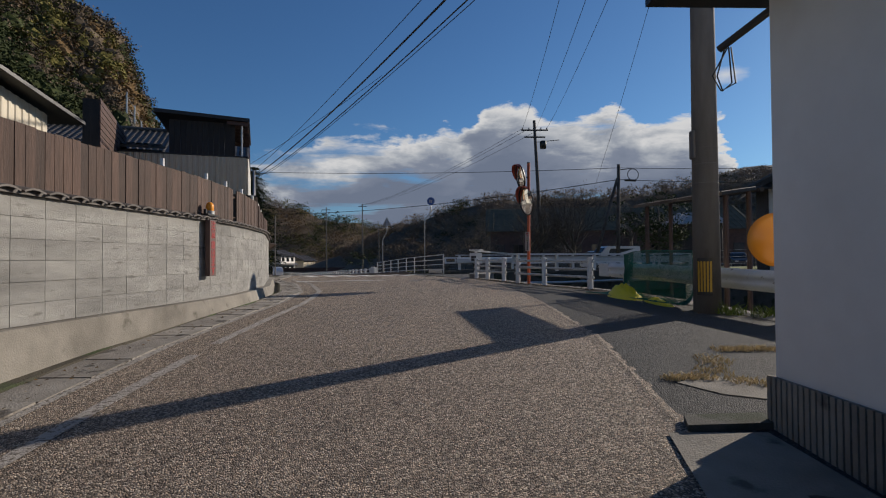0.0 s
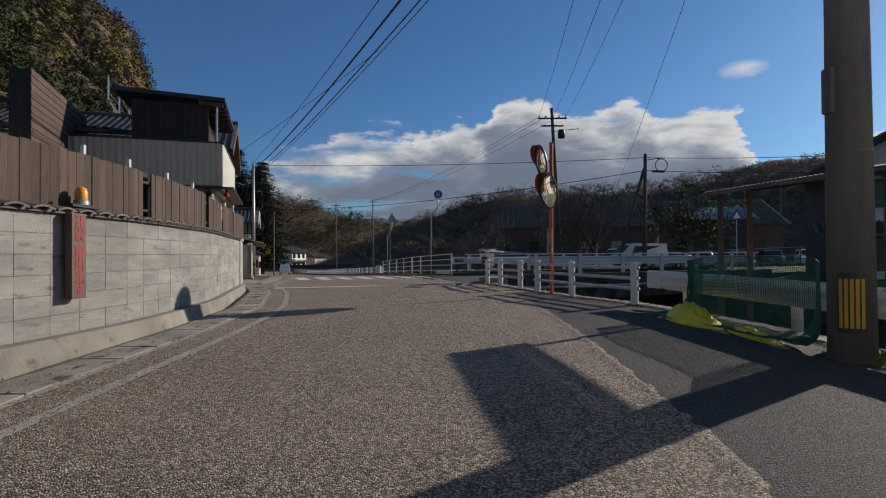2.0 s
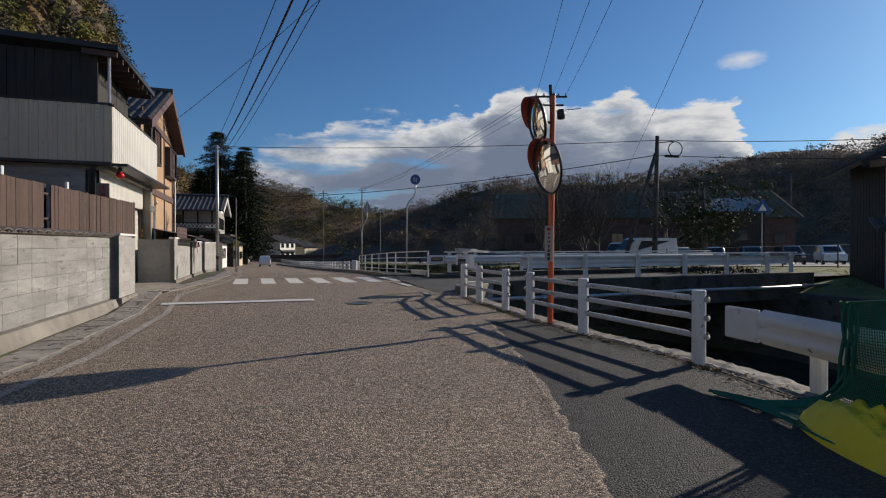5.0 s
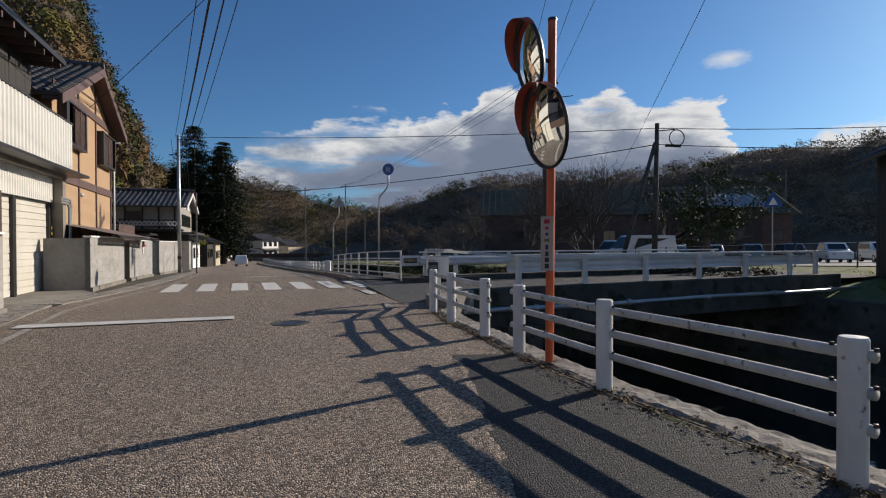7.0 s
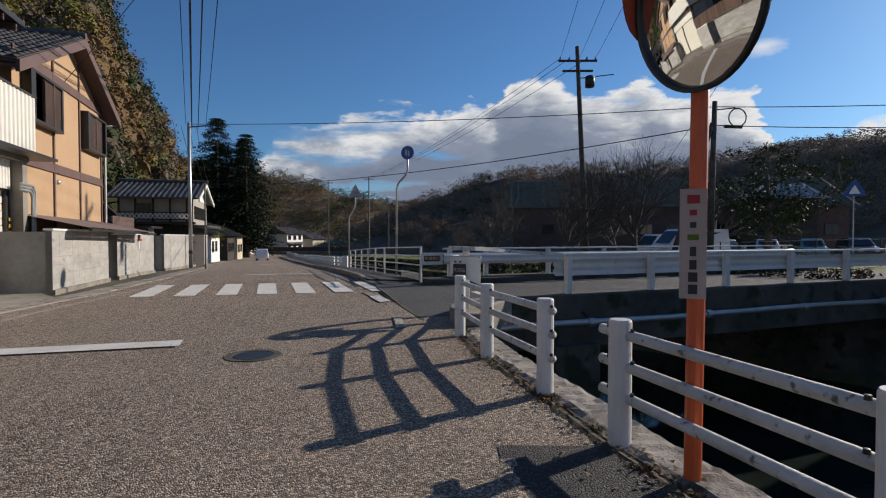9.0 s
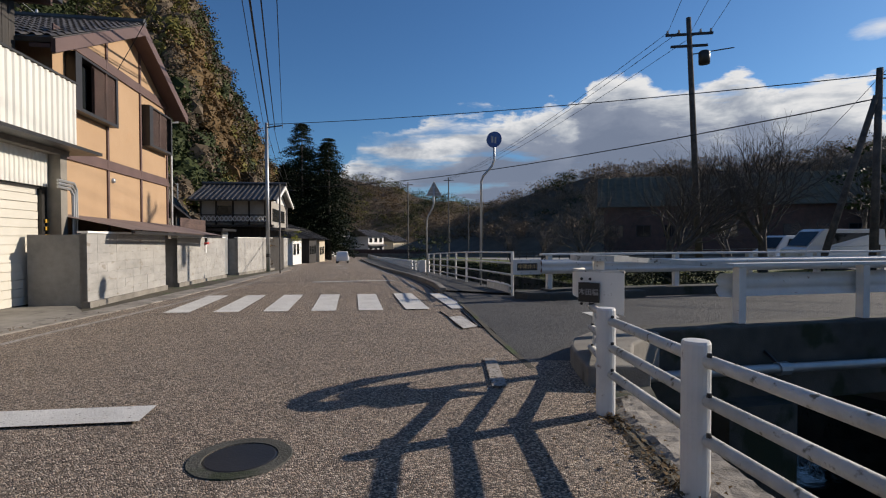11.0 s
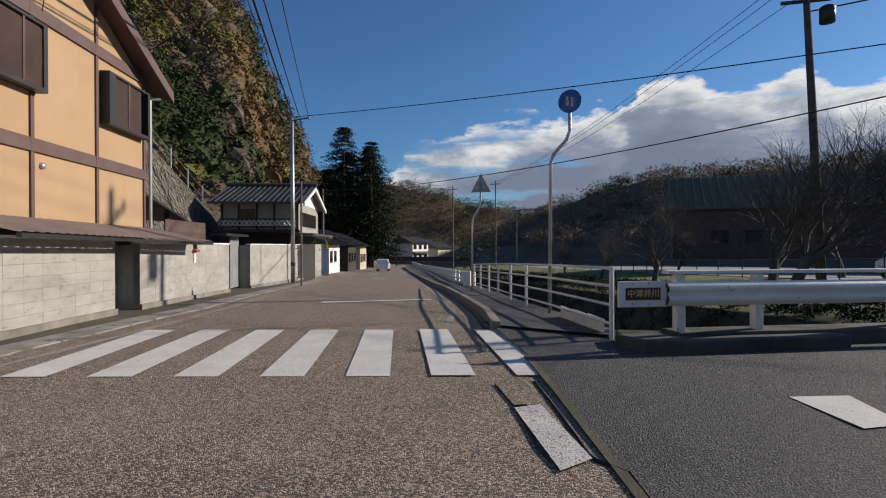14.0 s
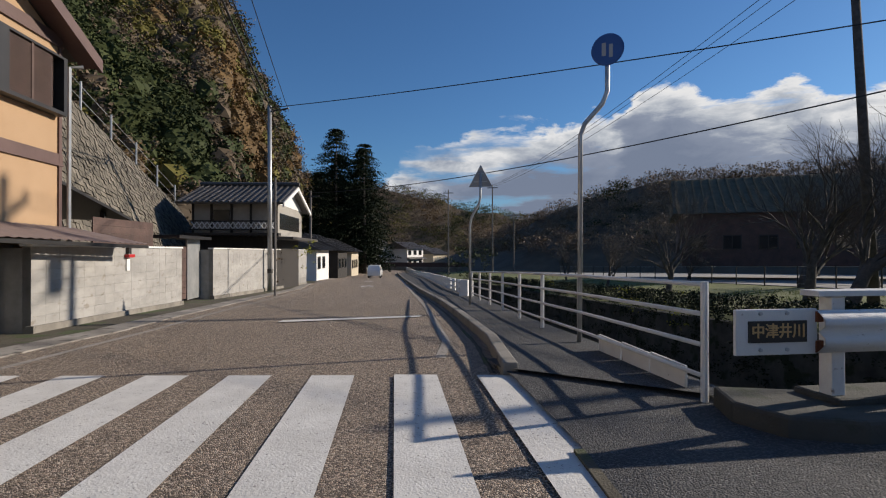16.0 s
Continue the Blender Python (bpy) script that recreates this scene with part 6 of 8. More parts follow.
def signs():
    b = thing("blue_sign", (0.2, 32.64, -0.1), "round blue sign on a cranked steel pole", "road sign")
    pts = [(0.22, 32.64, -0.3), (0.24, 32.64, 3.05), (0.30, 32.64, 3.22), (0.55, 32.64, 3.5), (0.62, 32.64, 3.68), (0.62, 32.64, 4.3)]
    under(b, "pole", Mesh().tube(pts, 0.035, 10), M_STEEL, smooth=True)
    f = face_matrix((0.62, 32.58, 4.27), (-0.25, -0.97, 0))
    under(b, "disc", Mesh().lathe([(0, 0.012), (0.22, 0.012), (0.235, 0.0), (0.22, -0.012), (0, -0.012)], 40, f), M_BLUE)
    fig = Mesh()
    for a, c in (((-0.05, 0.02), 0.03), ((0.05, -0.01), 0.026)):
        fig.hexa([f @ Vector(v) for v in ((a[0] - c, a[1] - 0.11, 0.012), (a[0] + c, a[1] - 0.11, 0.012), (a[0] + c, a[1] + 0.08, 0.012), (a[0] - c, a[1] + 0.08, 0.012))],
                 [f @ Vector(v) for v in ((a[0] - c, a[1] - 0.11, 0.015), (a[0] + c, a[1] - 0.11, 0.015), (a[0] + c, a[1] + 0.08, 0.015), (a[0] - c, a[1] + 0.08, 0.015))])
    under(b, "symbol", fig, M_SIGNBACK, "pale worn symbol")
    t = thing("triangular_sign", (-2.9, 40.25, -0.4), "grey back of a triangular sign on a cranked pole", "road sign")
    pts = [(-2.9, 40.25, -0.6), (-2.9, 40.25, 2.1), (-2.86, 40.25, 2.35), (-2.63, 40.25, 2.75), (-2.58, 40.25, 2.95), (-2.58, 40.25, 3.7)]
    under(t, "pole", Mesh().tube(pts, 0.035, 10), M_STEEL, smooth=True)
    m = Mesh()
    tri = [(-2.94, 3.28), (-2.22, 3.28), (-2.58, 3.95)]
    m.add([(x, 40.29, z) for x, z in tri] + [(x, 40.32, z) for x, z in tri], [(0, 1, 2), (5, 4, 3), (0, 3, 4, 1), (1, 4, 5, 2), (2, 5, 3, 0)])
    under(t, "plate", m, M_SIGNBACK)
    for z in (3.42, 3.66):
        under(t, "bracket", Mesh().box((-2.78 + (z - 3.42) * 0.4, 40.265, z), (-2.38 - (z - 3.42) * 0.4, 40.29, z + 0.03)), M_STEEL)
    c = thing("crossing_sign", (19.05, 36.6, 0.1), "blue pentagonal crossing sign on a thin pole", "road sign")
    under(c, "pole", Mesh().tube([(19.05, 36.6, -0.5), (19.05, 36.6, 3.5)], 0.03, 8), M_STEEL)
    f = face_matrix((19.05, 36.55, 3.4), (-0.55, -0.83, 0))
    m = Mesh()
    pent = [(-0.38, -0.36), (0.38, -0.36), (0.38, -0.22), (0.0, 0.4), (-0.38, -0.22)]
    m.add([f @ Vector((a, e, 0)) for a, e in pent] + [f @ Vector((a, e, -0.03)) for a, e in pent], [(0, 1, 2, 3, 4), (9, 8, 7, 6, 5), *[(i, i + 5, (i + 1) % 5 + 5, (i + 1) % 5) for i in range(5)]])
    under(c, "plate", m, M_BLUE)
    m = Mesh()
    m.add([f @ Vector((a, e, 0.004)) for a, e in ((-0.2, -0.26), (0.2, -0.26), (0, 0.12))], [(0, 1, 2)])
    under(c, "symbol", m, M_WHITE)


signs()


def utility_poles():
    p = thing("utility_pole", (4.7, 9.2, -0.08), "thick grey concrete utility pole with a yellow and black guard", "utility pole")
    x, y = 4.72, 9.2
    under(p, "shaft", Mesh().tube([(x, y, -0.5), (x - 0.02, y, 10.5)], [0.205, 0.14], 24), M_POLE, smooth=True)
    for z in (1.95, 2.25, 2.5, 2.95, 3.6):
        under(p, "band", Mesh().lathe([(0.199 - 0.006 * z, 0), (0.204 - 0.006 * z, 0.004), (0.204 - 0.006 * z, 0.016), (0.199 - 0.006 * z, 0.02)], 24, Matrix.Translation((x - 0.004, y, z))), M_POLE)
    g = Mesh()
    n = 5
    for i in range(n):
        a0, a1 = radians(205 + i * 12), radians(213 + i * 12)
        rows = [[(x + 0.212 * math.cos(a), y + 0.212 * math.sin(a), z) for a in (a0, a1)] for z in (0.27, 0.74)]
        g.grid(rows)
    under(p, "guard_stripes", g, M_HAZARD, "amber yellow stripes")
    gb = Mesh()
    gb.grid([[(x + 0.209 * math.cos(radians(200 + k * 8)), y + 0.209 * math.sin(radians(200 + k * 8)), z) for k in range(9)] for z in (0.22, 0.79)])
    under(p, "guard_sheet", gb, M_BLACK, "black guard sheet")
    bx = Mesh().box((x - 0.225, y - 0.07, 2.35), (x - 0.17, y + 0.07, 2.8))
    under(p, "junction_box", bx, M_POLE, bevel=0.02)
    arm = Mesh().box((x - 1.0, y - 0.05, 9.5), (x + 1.0, y + 0.05, 9.6))
    under(p, "crossarm", arm, M_STEEL)
    # transformer pole beyond the river
    q = thing("transformer_pole", (9.9, 46.1, 0), "tall dark utility pole with crossarms and a transformer", "utility pole")
    bx0, by0 = 10.35, 46.1
    under(q, "shaft", Mesh().tube([(bx0, by0, -0.8), (9.7, by0, 12.7)], [0.19, 0.12], 14), M_BARK, smooth=True)
    for z, w in ((11.8, 1.15), (11.2, 0.9)):
        under(q, "crossarm", Mesh().box((9.74 - w, by0 - 0.06, z), (9.74 + w, by0 + 0.06, z + 0.11)), M_BLACK)
    for dx in (-1.05, -0.5, 0.55, 1.05):
        under(q, "insulator", Mesh().lathe([(0.05, 0), (0.07, 0.05), (0.04, 0.1), (0.06, 0.16), (0, 0.2)], 8, Matrix.Translation((9.74 + dx, by0, 11.91))), M_SIGNBACK)
    under(q, "transformer", Mesh().lathe([(0, 0), (0.27, 0.02), (0.28, 0.6), (0.2, 0.68), (0, 0.7)], 16, Matrix.Translation((10.4, by0 - 0.25, 10.2))), M_BLACK, smooth=True)
    under(q, "side_arm", Mesh().tube([(9.7, by0, 10.8), (11.8, by0 - 0.3, 10.95)], 0.03, 5), M_BLACK)
    # braced pole with a lamp arm
    s = thing("braced_pole", (14.35, 38.9, 0), "dark braced utility pole with a coil of cable", "utility pole")
    under(s, "shaft", Mesh().tube([(14.2, 38.9, -0.6), (14.35, 38.9, 7.6)], [0.16, 0.11], 12), M_BARK, smooth=True)
    under(s, "brace", Mesh().tube([(12.2, 38.9, -0.6), (14.25, 38.9, 6.6)], [0.13, 0.10], 10), M_BARK, smooth=True)
    ring = [(15.4 + 0.4 * math.cos(a), 38.9, 6.85 + 0.42 * math.sin(a)) for a in [2 * math.pi * k / 24 for k in range(25)]]
    under(s, "cable_coil", Mesh().tube(ring, 0.03, 5), M_WIRE)
    under(s, "bracket", Mesh().tube([(14.35, 38.9, 7.2), (15.3, 38.9, 7.3)], 0.03, 5), M_BLACK)
    under(s, "closure", Mesh().tube([(14.8, 38.9, 6.45), (15.6, 38.9, 6.42)], 0.08, 8), M_BLACK)
    # slim pole before the long wall
    l = thing("slim_pole", (-15.05, 48.85, -0.7), "slim grey steel service pole in front of the wall", "utility pole")
    under(l, "shaft", Mesh().tube([(-15.05, 48.85, -0.9), (-15.1, 48.87, 8.85)], [0.13, 0.10], 14), M_STEEL, smooth=True)
    under(l, "arm", Mesh().tube([(-15.1, 48.87, 8.55), (-13.9, 48.7, 8.6)], 0.04, 6), M_BLACK)
    under(l, "band", Mesh().lathe([(0.135, 0), (0.14, 0.02), (0.14, 0.2), (0.135, 0.22)], 12, Matrix.Translation((-15.05, 48.85, 0.2))), M_BLACK)
    for x0, y0, h, lab in ((-11.9, 44.2, 4.4, "thin grey pole standing behind the wall"), (-13.1, 113, 12.6, "far utility pole with a short crossarm"), (-20.5, 112, 11.8, "far utility pole beyond the railing"), (-10.5, 122, 8.5, "far lamp pole by the river"), (-24.5, 71, 7.2, "thin utility pole among the far houses"), (28, 95, 11, "distant grey utility pole across the valley"), (50, 80, 11, "distant utility pole near the car park")):
        o = thing("distant_pole", (x0, y0, ground_z(y0)), lab, "utility pole")
        under(o, "shaft", Mesh().tube([(x0, y0, ground_z(y0) - 0.3), (x0, y0, h)], [0.14, 0.1] if h > 7 else [0.05, 0.045], 8), M_POLE)
        if h > 7:
            under(o, "crossarm", Mesh().box((x0 - 0.9, y0 - 0.05, h - 0.6), (x0 + 0.9, y0 + 0.05, h - 0.48)), M_BLACK)

    def wire(a, b, sag, r=0.012, label="thin black overhead wire"):
        a, b = Vector(a), Vector(b)
        pts = []
        for i in range(25):
            t = i / 24
            v = a.lerp(b, t)
            v.z -= sag * 4 * t * (1 - t)
            pts.append(v)
        w = Mesh().tube(pts, r, 5, False)
        tagged(part("overhead_wire", w, M_WIRE), label, "wire", "overhead wires")

    P = (4.7, 9.2)
    L = (-15.1, 48.87)
    wire((P[0] - 0.4, P[1], 9.4), (L[0] - 0.2, L[1], 8.75), 0.5, 0.014)
    wire((P[0] - 0.2, P[1], 8.9), (L[0] + 0.2, L[1], 8.5), 0.6, 0.034, "thick black overhead cable bundle")
    wire((P[0] + 0.1, P[1], 8.5), (L[0] + 0.6, L[1], 8.4), 0.55, 0.022, "thick black overhead cable")
    wire((P[0] + 0.5, P[1], 8.6), (L[0] + 1.1, L[1], 8.5), 0.4, 0.014)
    for dx in (-1.05, 0.1, 1.05):
        wire((P[0] + dx * 0.8, P[1], 10.3), (9.74 + dx, 46.1, 12.0), 0.5, 0.011)
    for dx in (-1.05, -0.5, 0.55):
        wire((9.74 + dx, 46.1, 12.0), (-13.1 + dx * 0.6, 113, 12.3), 1.0, 0.015)
    wire((L[0], L[1], 8.75), (14.35, 38.9, 7.35), 0.25, 0.02)
    wire((-24.5, 71, 7.0), (14.35, 38.9, 6.5), 0.9, 0.026)
    wire((14.35, 38.9, 7.35), (40, 33, 7.6), 0.5, 0.02)
    wire((14.35, 38.9, 6.5), (40, 33, 6.6), 0.6, 0.02)
    for dx in (-0.5, 0.0, 0.5):
        wire((L[0] + dx, L[1], 8.6), (-24.5 + dx, 71, 7.0), 0.4, 0.016)
    wire((-9.2, 29.6, 5.9), (-1.6, 24.5, 9.0), 0.1, 0.010, "thin service drop wire to the house gable")
    wire((P[0] + 0.6, P[1], 9.6), (17.0, 60, 3.0), 1.0, 0.008)


utility_poles()

# ---- hills and growth ----
RNG = random.Random(11)


def ridge_height(ridge, slope, x, y):
    best = -50.0
    p = Vector((x, y))
    for (x0, y0, z0), (x1, y1, z1) in zip(ridge, ridge[1:]):
        a, b = Vector((x0, y0)), Vector((x1, y1))
        d = b - a
        t = max(0.0, min(1.0, (p - a).dot(d) / d.length_squared))
        best = max(best, z0 + (z1 - z0) * t - slope * (p - a - d * t).length)
    return best


LEFT_RIDGE = [(-150, -20, 95), (-125, 45, 84), (-98, 88, 66), (-78, 110, 57), (-68, 118, 48), (-62, 123, 36), (-54, 128, 30), (-49, 131, 22), (-42, 136, 15), (-36, 146, 6)]
RIGHT_RIDGE = [(-12, 190, 9), (0, 172, 14), (18, 165, 18), (62, 150, 20), (82, 142, 22), (108, 126, 25), (150, 90, 34), (200, 40, 45)]
FAR_RIDGE = [(-300, 250, 75), (-170, 268, 44), (-110, 285, 37), (-86, 295, 33), (-60, 303, 27), (-30, 315, 20), (0, 330, 13)]
MOUNTAIN = [(200, 600, 55), (264, 560, 76), (330, 520, 96), (356, 500, 95), (403, 470, 82), (600, 330, 120)]
FAR_MOUNTAIN = [(-420, 640, 90), (-260, 700, 66), (-120, 740, 48), (60, 760, 40), (220, 760, 30)]


def hill(name, ridge, slope, x0, x1, y0, y1, step, mat, label, rough=2.5, base=-4.0, roadside=False):
    rows = []
    ny, nx = int((y1 - y0) / step), int((x1 - x0) / step)
    for j in range(ny + 1):
        row = []
        for i in range(nx + 1):
            x, y = x0 + (x1 - x0) * i / nx, y0 + (y1 - y0) * j / ny
            h = ridge_height(ridge, slope, x, y)
            h += rough * noise.fractal(Vector((x * 0.03, y * 0.03, 0)), 1.0, 2.0, 4)
            if roadside:
                h = min(h, (left_x(y) - 11 - x) * 2.8)
            row.append((x, y, max(h, base)))
        rows.append(row)
    tagged(part(name, Mesh().grid(rows), mat, smooth=True), label, "hill", kind="structure")


hill("hill_wooded", LEFT_RIDGE, 0.98, -260, -14, 20, 215, 4, M_SOIL, "steep wooded hillside behind the houses", roadside=True)
hill("hill_right", RIGHT_RIDGE, 0.42, -60, 260, 60, 260, 6, M_LEAF_BROWN, "low hill of bare brown woodland across the river", 2.0)
hill("hill_far", FAR_RIDGE, 0.62, -420, 60, 150, 460, 10, M_LEAF_BROWN, "autumn-coloured hill at the end of the valley", 4.0)
hill("mountain_far", MOUNTAIN, 0.4, 60, 760, 260, 760, 20, M_LEAF_GREY, "distant blue-grey mountain ridge", 6.0)
hill("mountain_end", FAR_MOUNTAIN, 0.35, -560, 420, 520, 900, 20, M_LEAF_GREY, "distant low mountain ridge", 6.0)


def add_tuft(mesh, c, size, n, rng, flat=0.7, upward=0.3):
    """A clump of n small bent leaf blades about c."""
    for _ in range(n):
        u = Vector((rng.gauss(0, 1), rng.gauss(0, 1), rng.gauss(0, 1) * flat + upward))
        u.normalize()
        o = c + Vector((u.x, u.y, u.z * flat)) * size * rng.uniform(0.45, 1.0)
        a = Vector((rng.uniform(-1, 1), rng.uniform(-1, 1), rng.uniform(-0.6, 0.6))).normalized() * size * rng.uniform(0.10, 0.22)
        b = a.cross(u)
        if b.length < 1e-4:
            continue
        b = b.normalized() * size * rng.uniform(0.07, 0.15)
        mesh.add([o - a, o + b + u * size * 0.08, o + a, o - b], [(0, 1, 2, 3)])


ICO = [Vector((math.cos(a) * math.cos(e), math.sin(a) * math.cos(e), math.sin(e))) for e, n, o in ((-0.5, 6, 0.0), (0.25, 6, 0.5), (0.95, 4, 0.2)) for a in [2 * math.pi * (k + o) / n for k in range(n)]] + [Vector((0, 0, 1.0))]
ICO_FACES = [(k, (k + 1) % 6, 6 + k) for k in range(6)] + [((k + 1) % 6, 6 + (k + 1) % 6, 6 + k) for k in range(6)] + [(6, 7, 12), (7, 13, 12), (7, 8, 13), (8, 9, 13), (9, 14, 13), (9, 10, 14), (10, 11, 15), (10, 15, 14), (11, 6, 15), (6, 12, 15), (12, 13, 16), (13, 14, 16), (14, 15, 16), (15, 12, 16)]


def add_core(mesh, c, s, rng):
    """The dense inner mass of a crown, lumpy and closed by the leaves about it."""
    mesh.add([c + v * s * rng.uniform(0.6, 1.0) for v in ICO], ICO_FACES)


def woods(name, ridge, slope, x0, x1, y0, y1, count, sizes, kinds, label, keep=lambda x, y, h: True, leaves=12, rough=2.5, tufts=11, core=False):
    meshes = [Mesh() for _ in kinds]
    rng = random.Random(name)
    done = tries = 0
    while done < count and tries < count * 12:
        tries += 1
        x, y = rng.uniform(x0, x1), rng.uniform(y0, y1)
        h = ridge_height(ridge, slope, x, y)
        if h < 0.0:
            continue
        h += rough * noise.fractal(Vector((x * 0.03, y * 0.03, 0)), 1.0, 2.0, 4)
        if name == "hillside_woods":
            h = min(h, (left_x(y) - 11 - x) * 2.8)
        if h < -1 or not keep(x, y, h):
            continue
        done += 1
        patch = noise.noise(Vector((x * 0.045, y * 0.045, 4))) + 0.5 * noise.noise(Vector((x * 0.13, y * 0.13, 9))) + rng.uniform(-0.22, 0.22)
        k = 0
        for i, (_, limit) in enumerate(kinds):
            if patch < limit:
                k = i
                break
        s = rng.uniform(*sizes)
        c = Vector((x, y, h + s * (0.75 if core else 0.3)))
        if core:
            add_core(meshes[k], c, s * 0.85, rng)
        for _ in range(tufts):
            u = Vector((rng.gauss(0, 1), rng.gauss(0, 1), rng.gauss(0.35, 0.8))).normalized()
            o = Vector((u.x, u.y, u.z * 1.1)) * s * rng.uniform(0.55, 1.0)
            add_tuft(meshes[k], c + o, s * rng.uniform(0.40, 0.66), leaves, rng)
    for m, (mat, _) in zip(meshes, kinds):
        if m.v:
            tagged(part(name, m, mat), label, "woodland", kind="stuff")


KINDS = [(M_LEAF_GREEN, -0.08), (M_LEAF_BROWN, 0.14), (M_LEAF_OLIVE, 0.34), (M_LEAF_RUST, 9)]
woods("hillside_woods", LEFT_RIDGE, 0.98, -150, -14, 22, 170, 3000, (1.4, 3.1), KINDS, "dense mixed evergreen and autumn woodland", lambda x, y, h: x > -0.62 * y - 38 and x < left_x(y) - 11, 16, core=True)
woods("brush_woods", RIGHT_RIDGE, 0.42, -40, 150, 70, 190, 4600, (1.3, 2.4), [(M_LEAF_GREEN, -0.55), (M_LEAF_DUN, 0.45), (M_LEAF_RUST, 9)], "bare brownish woodland in shade", lambda x, y, h: h > 1, 13, 2.0, 6)
woods("valley_woods", FAR_RIDGE, 0.62, -260, 20, 225, 325, 4200, (2.0, 3.6), [(M_LEAF_GREEN, -0.28), (M_LEAF_OLIVE, 0.0), (M_LEAF_BROWN, 0.35), (M_LEAF_RUST, 9)], "autumn woodland on the far hill", lambda x, y, h: h > 0, 10, 4.0, 6)


def masonry_slope():
    """Stone-faced slope behind the houses, in rows of separate stones."""
    s = thing("wall_masonry_slope", (-20, 44, 3), "steep stone-faced retaining slope with a wire fence on top", "retaining wall", kind="structure")
    a, b = Vector((-15.0, 35.0)), Vector((-22.0, 55.0))
    top_a, top_b = 7.6, 2.4
    d = (b - a).normalized()
    back = Vector((-d.y, d.x))
    base = Mesh()
    ln = (b - a).length

    def pt(u, v):
        q = a + d * ln * u + back * 3.2 * v
        top = (9.9 - 1.0 * u) if u < 0.2 else 9.7 + (4.2 - 9.7) * (u - 0.2) / 0.8
        return Vector((q.x, q.y, -0.4 + (top + 0.4) * v))

    base.grid([[pt(i / 20, k / 10) for k in range(11)] for i in range(21)])
    under(s, "backing", base, M_SOIL)
    st = Mesh()
    rng = random.Random(6)
    nu, nv = 100, 38
    for k in range(nv):
        for i in range(nu):
            off = 0.5 * (k % 2)
            q = [pt((i + off + 0.04) / (nu + 1), (k + 0.05) / nv), pt((i + off + 0.96) / (nu + 1), (k + 0.05) / nv), pt((i + off + 0.96) / (nu + 1), (k + 0.95) / nv), pt((i + off + 0.04) / (nu + 1), (k + 0.95) / nv)]
            nn = (q[1] - q[0]).cross(q[3] - q[0]).normalized()
            if nn.x < 0:
                nn = -nn
            h = rng.uniform(0.03, 0.09)
            st.hexa(q, [v + nn * h for v in q])
    tagged(under(s, "stones", st, M_STONE), kind="stuff")
    for i in range(9):
        q = pt(i / 8 * 0.98, 1.0)
        under(s, "fence_post", Mesh().tube([q, q + Vector((0, 0, 1.3))], 0.05, 6), M_STEEL)
    for h in (0.5, 1.1):
        under(s, "fence_wire", Mesh().tube([pt(i / 16 * 0.98, 1.0) + Vector((0, 0, h)) for i in range(17)], 0.012, 4), M_STEEL)


masonry_slope()


def bare_tree(place, height, seed, label, spread=1.0):
    """A leafless tree: forked limbs down to twigs."""
    rng = random.Random(seed)
    t = thing("bare_tree", place, label, "tree")
    trunk, limbs, twigs = Mesh(), Mesh(), Mesh()

    def grow(p, d, length, r, level):
        pts, rad = [p], [r]
        steps = 4 if level < 3 else 3
        for i in range(steps):
            d = (d + Vector((rng.gauss(0, 0.13), rng.gauss(0, 0.13), rng.gauss(0.03, 0.10)))).normalized()
            p = p + d * length / steps
            pts.append(p)
            rad.append(r * (1 - 0.35 * (i + 1) / steps))
        (trunk if level == 0 else limbs if level < 3 else twigs).tube(pts, rad, (9, 6, 5, 3, 3, 3)[level], False)
        if level >= 5:
            return
        kids = (5, 4, 3, 4, 4)[level]
        for k in range(kids):
            base = pts[-1] if k < 2 else pts[rng.choice([-2, -3])]
            az = rng.uniform(0, 2 * math.pi)
            tilt = rng.uniform(0.22, 0.80) * spread
            side = d.orthogonal().normalized()
            side.rotate(Matrix.Rotation(az, 3, d))
            nd = (d * math.cos(tilt) + side * math.sin(tilt)).normalized()
            nd.z += 0.08
            grow(base, nd.normalized(), length * rng.uniform(0.68, 0.9), rad[-1] * rng.uniform(0.6, 0.85), level + 1)

    grow(Vector((0, 0, -0.2)), Vector((rng.uniform(-0.15, 0.15), rng.uniform(-0.15, 0.15), 1)), height * 0.165, height * 0.017, 0)
    part("trunk", trunk, M_BARK, t, smooth=True)
    part("branching", limbs, M_BARK, t, smooth=True)
    tagged(part("twig_mass", twigs, M_TWIG, t), kind="stuff")
    return t


def bank_z(x, y):
    e = x - opposite_x(y)
    z = ground_z(y) - 0.1
    return z + lerp([(-1, -0.6), (0, -0.5), (2, -0.2), (7, 0.2), (11, 0.45), (40, 0.6), (4000, 1)], e)


for n, (x, y, h, sp) in enumerate(((7.8, 42.4, 13.4, 1.0), (12.4, 43.6, 14.0, 1.1), (17.0, 47.0, 13.4, 1.1), (9.4, 49.0, 13.0, 1.0), (11.8, 56.0, 13.0, 1.0), (15.6, 57.0, 13.0, 1.0), (5.4, 57.0, 11.0, 1.0), (2.6, 66.0, 7.6, 1.0), (-0.5, 78, 7.0, 1.0), (9.0, 70.0, 7.5, 1.0), (20, 56, 7.5, 1))):
    bare_tree((x, y, bank_z(x, y)), h, 20 + n, "leafless cherry tree with dark spreading branches on the bank", sp)


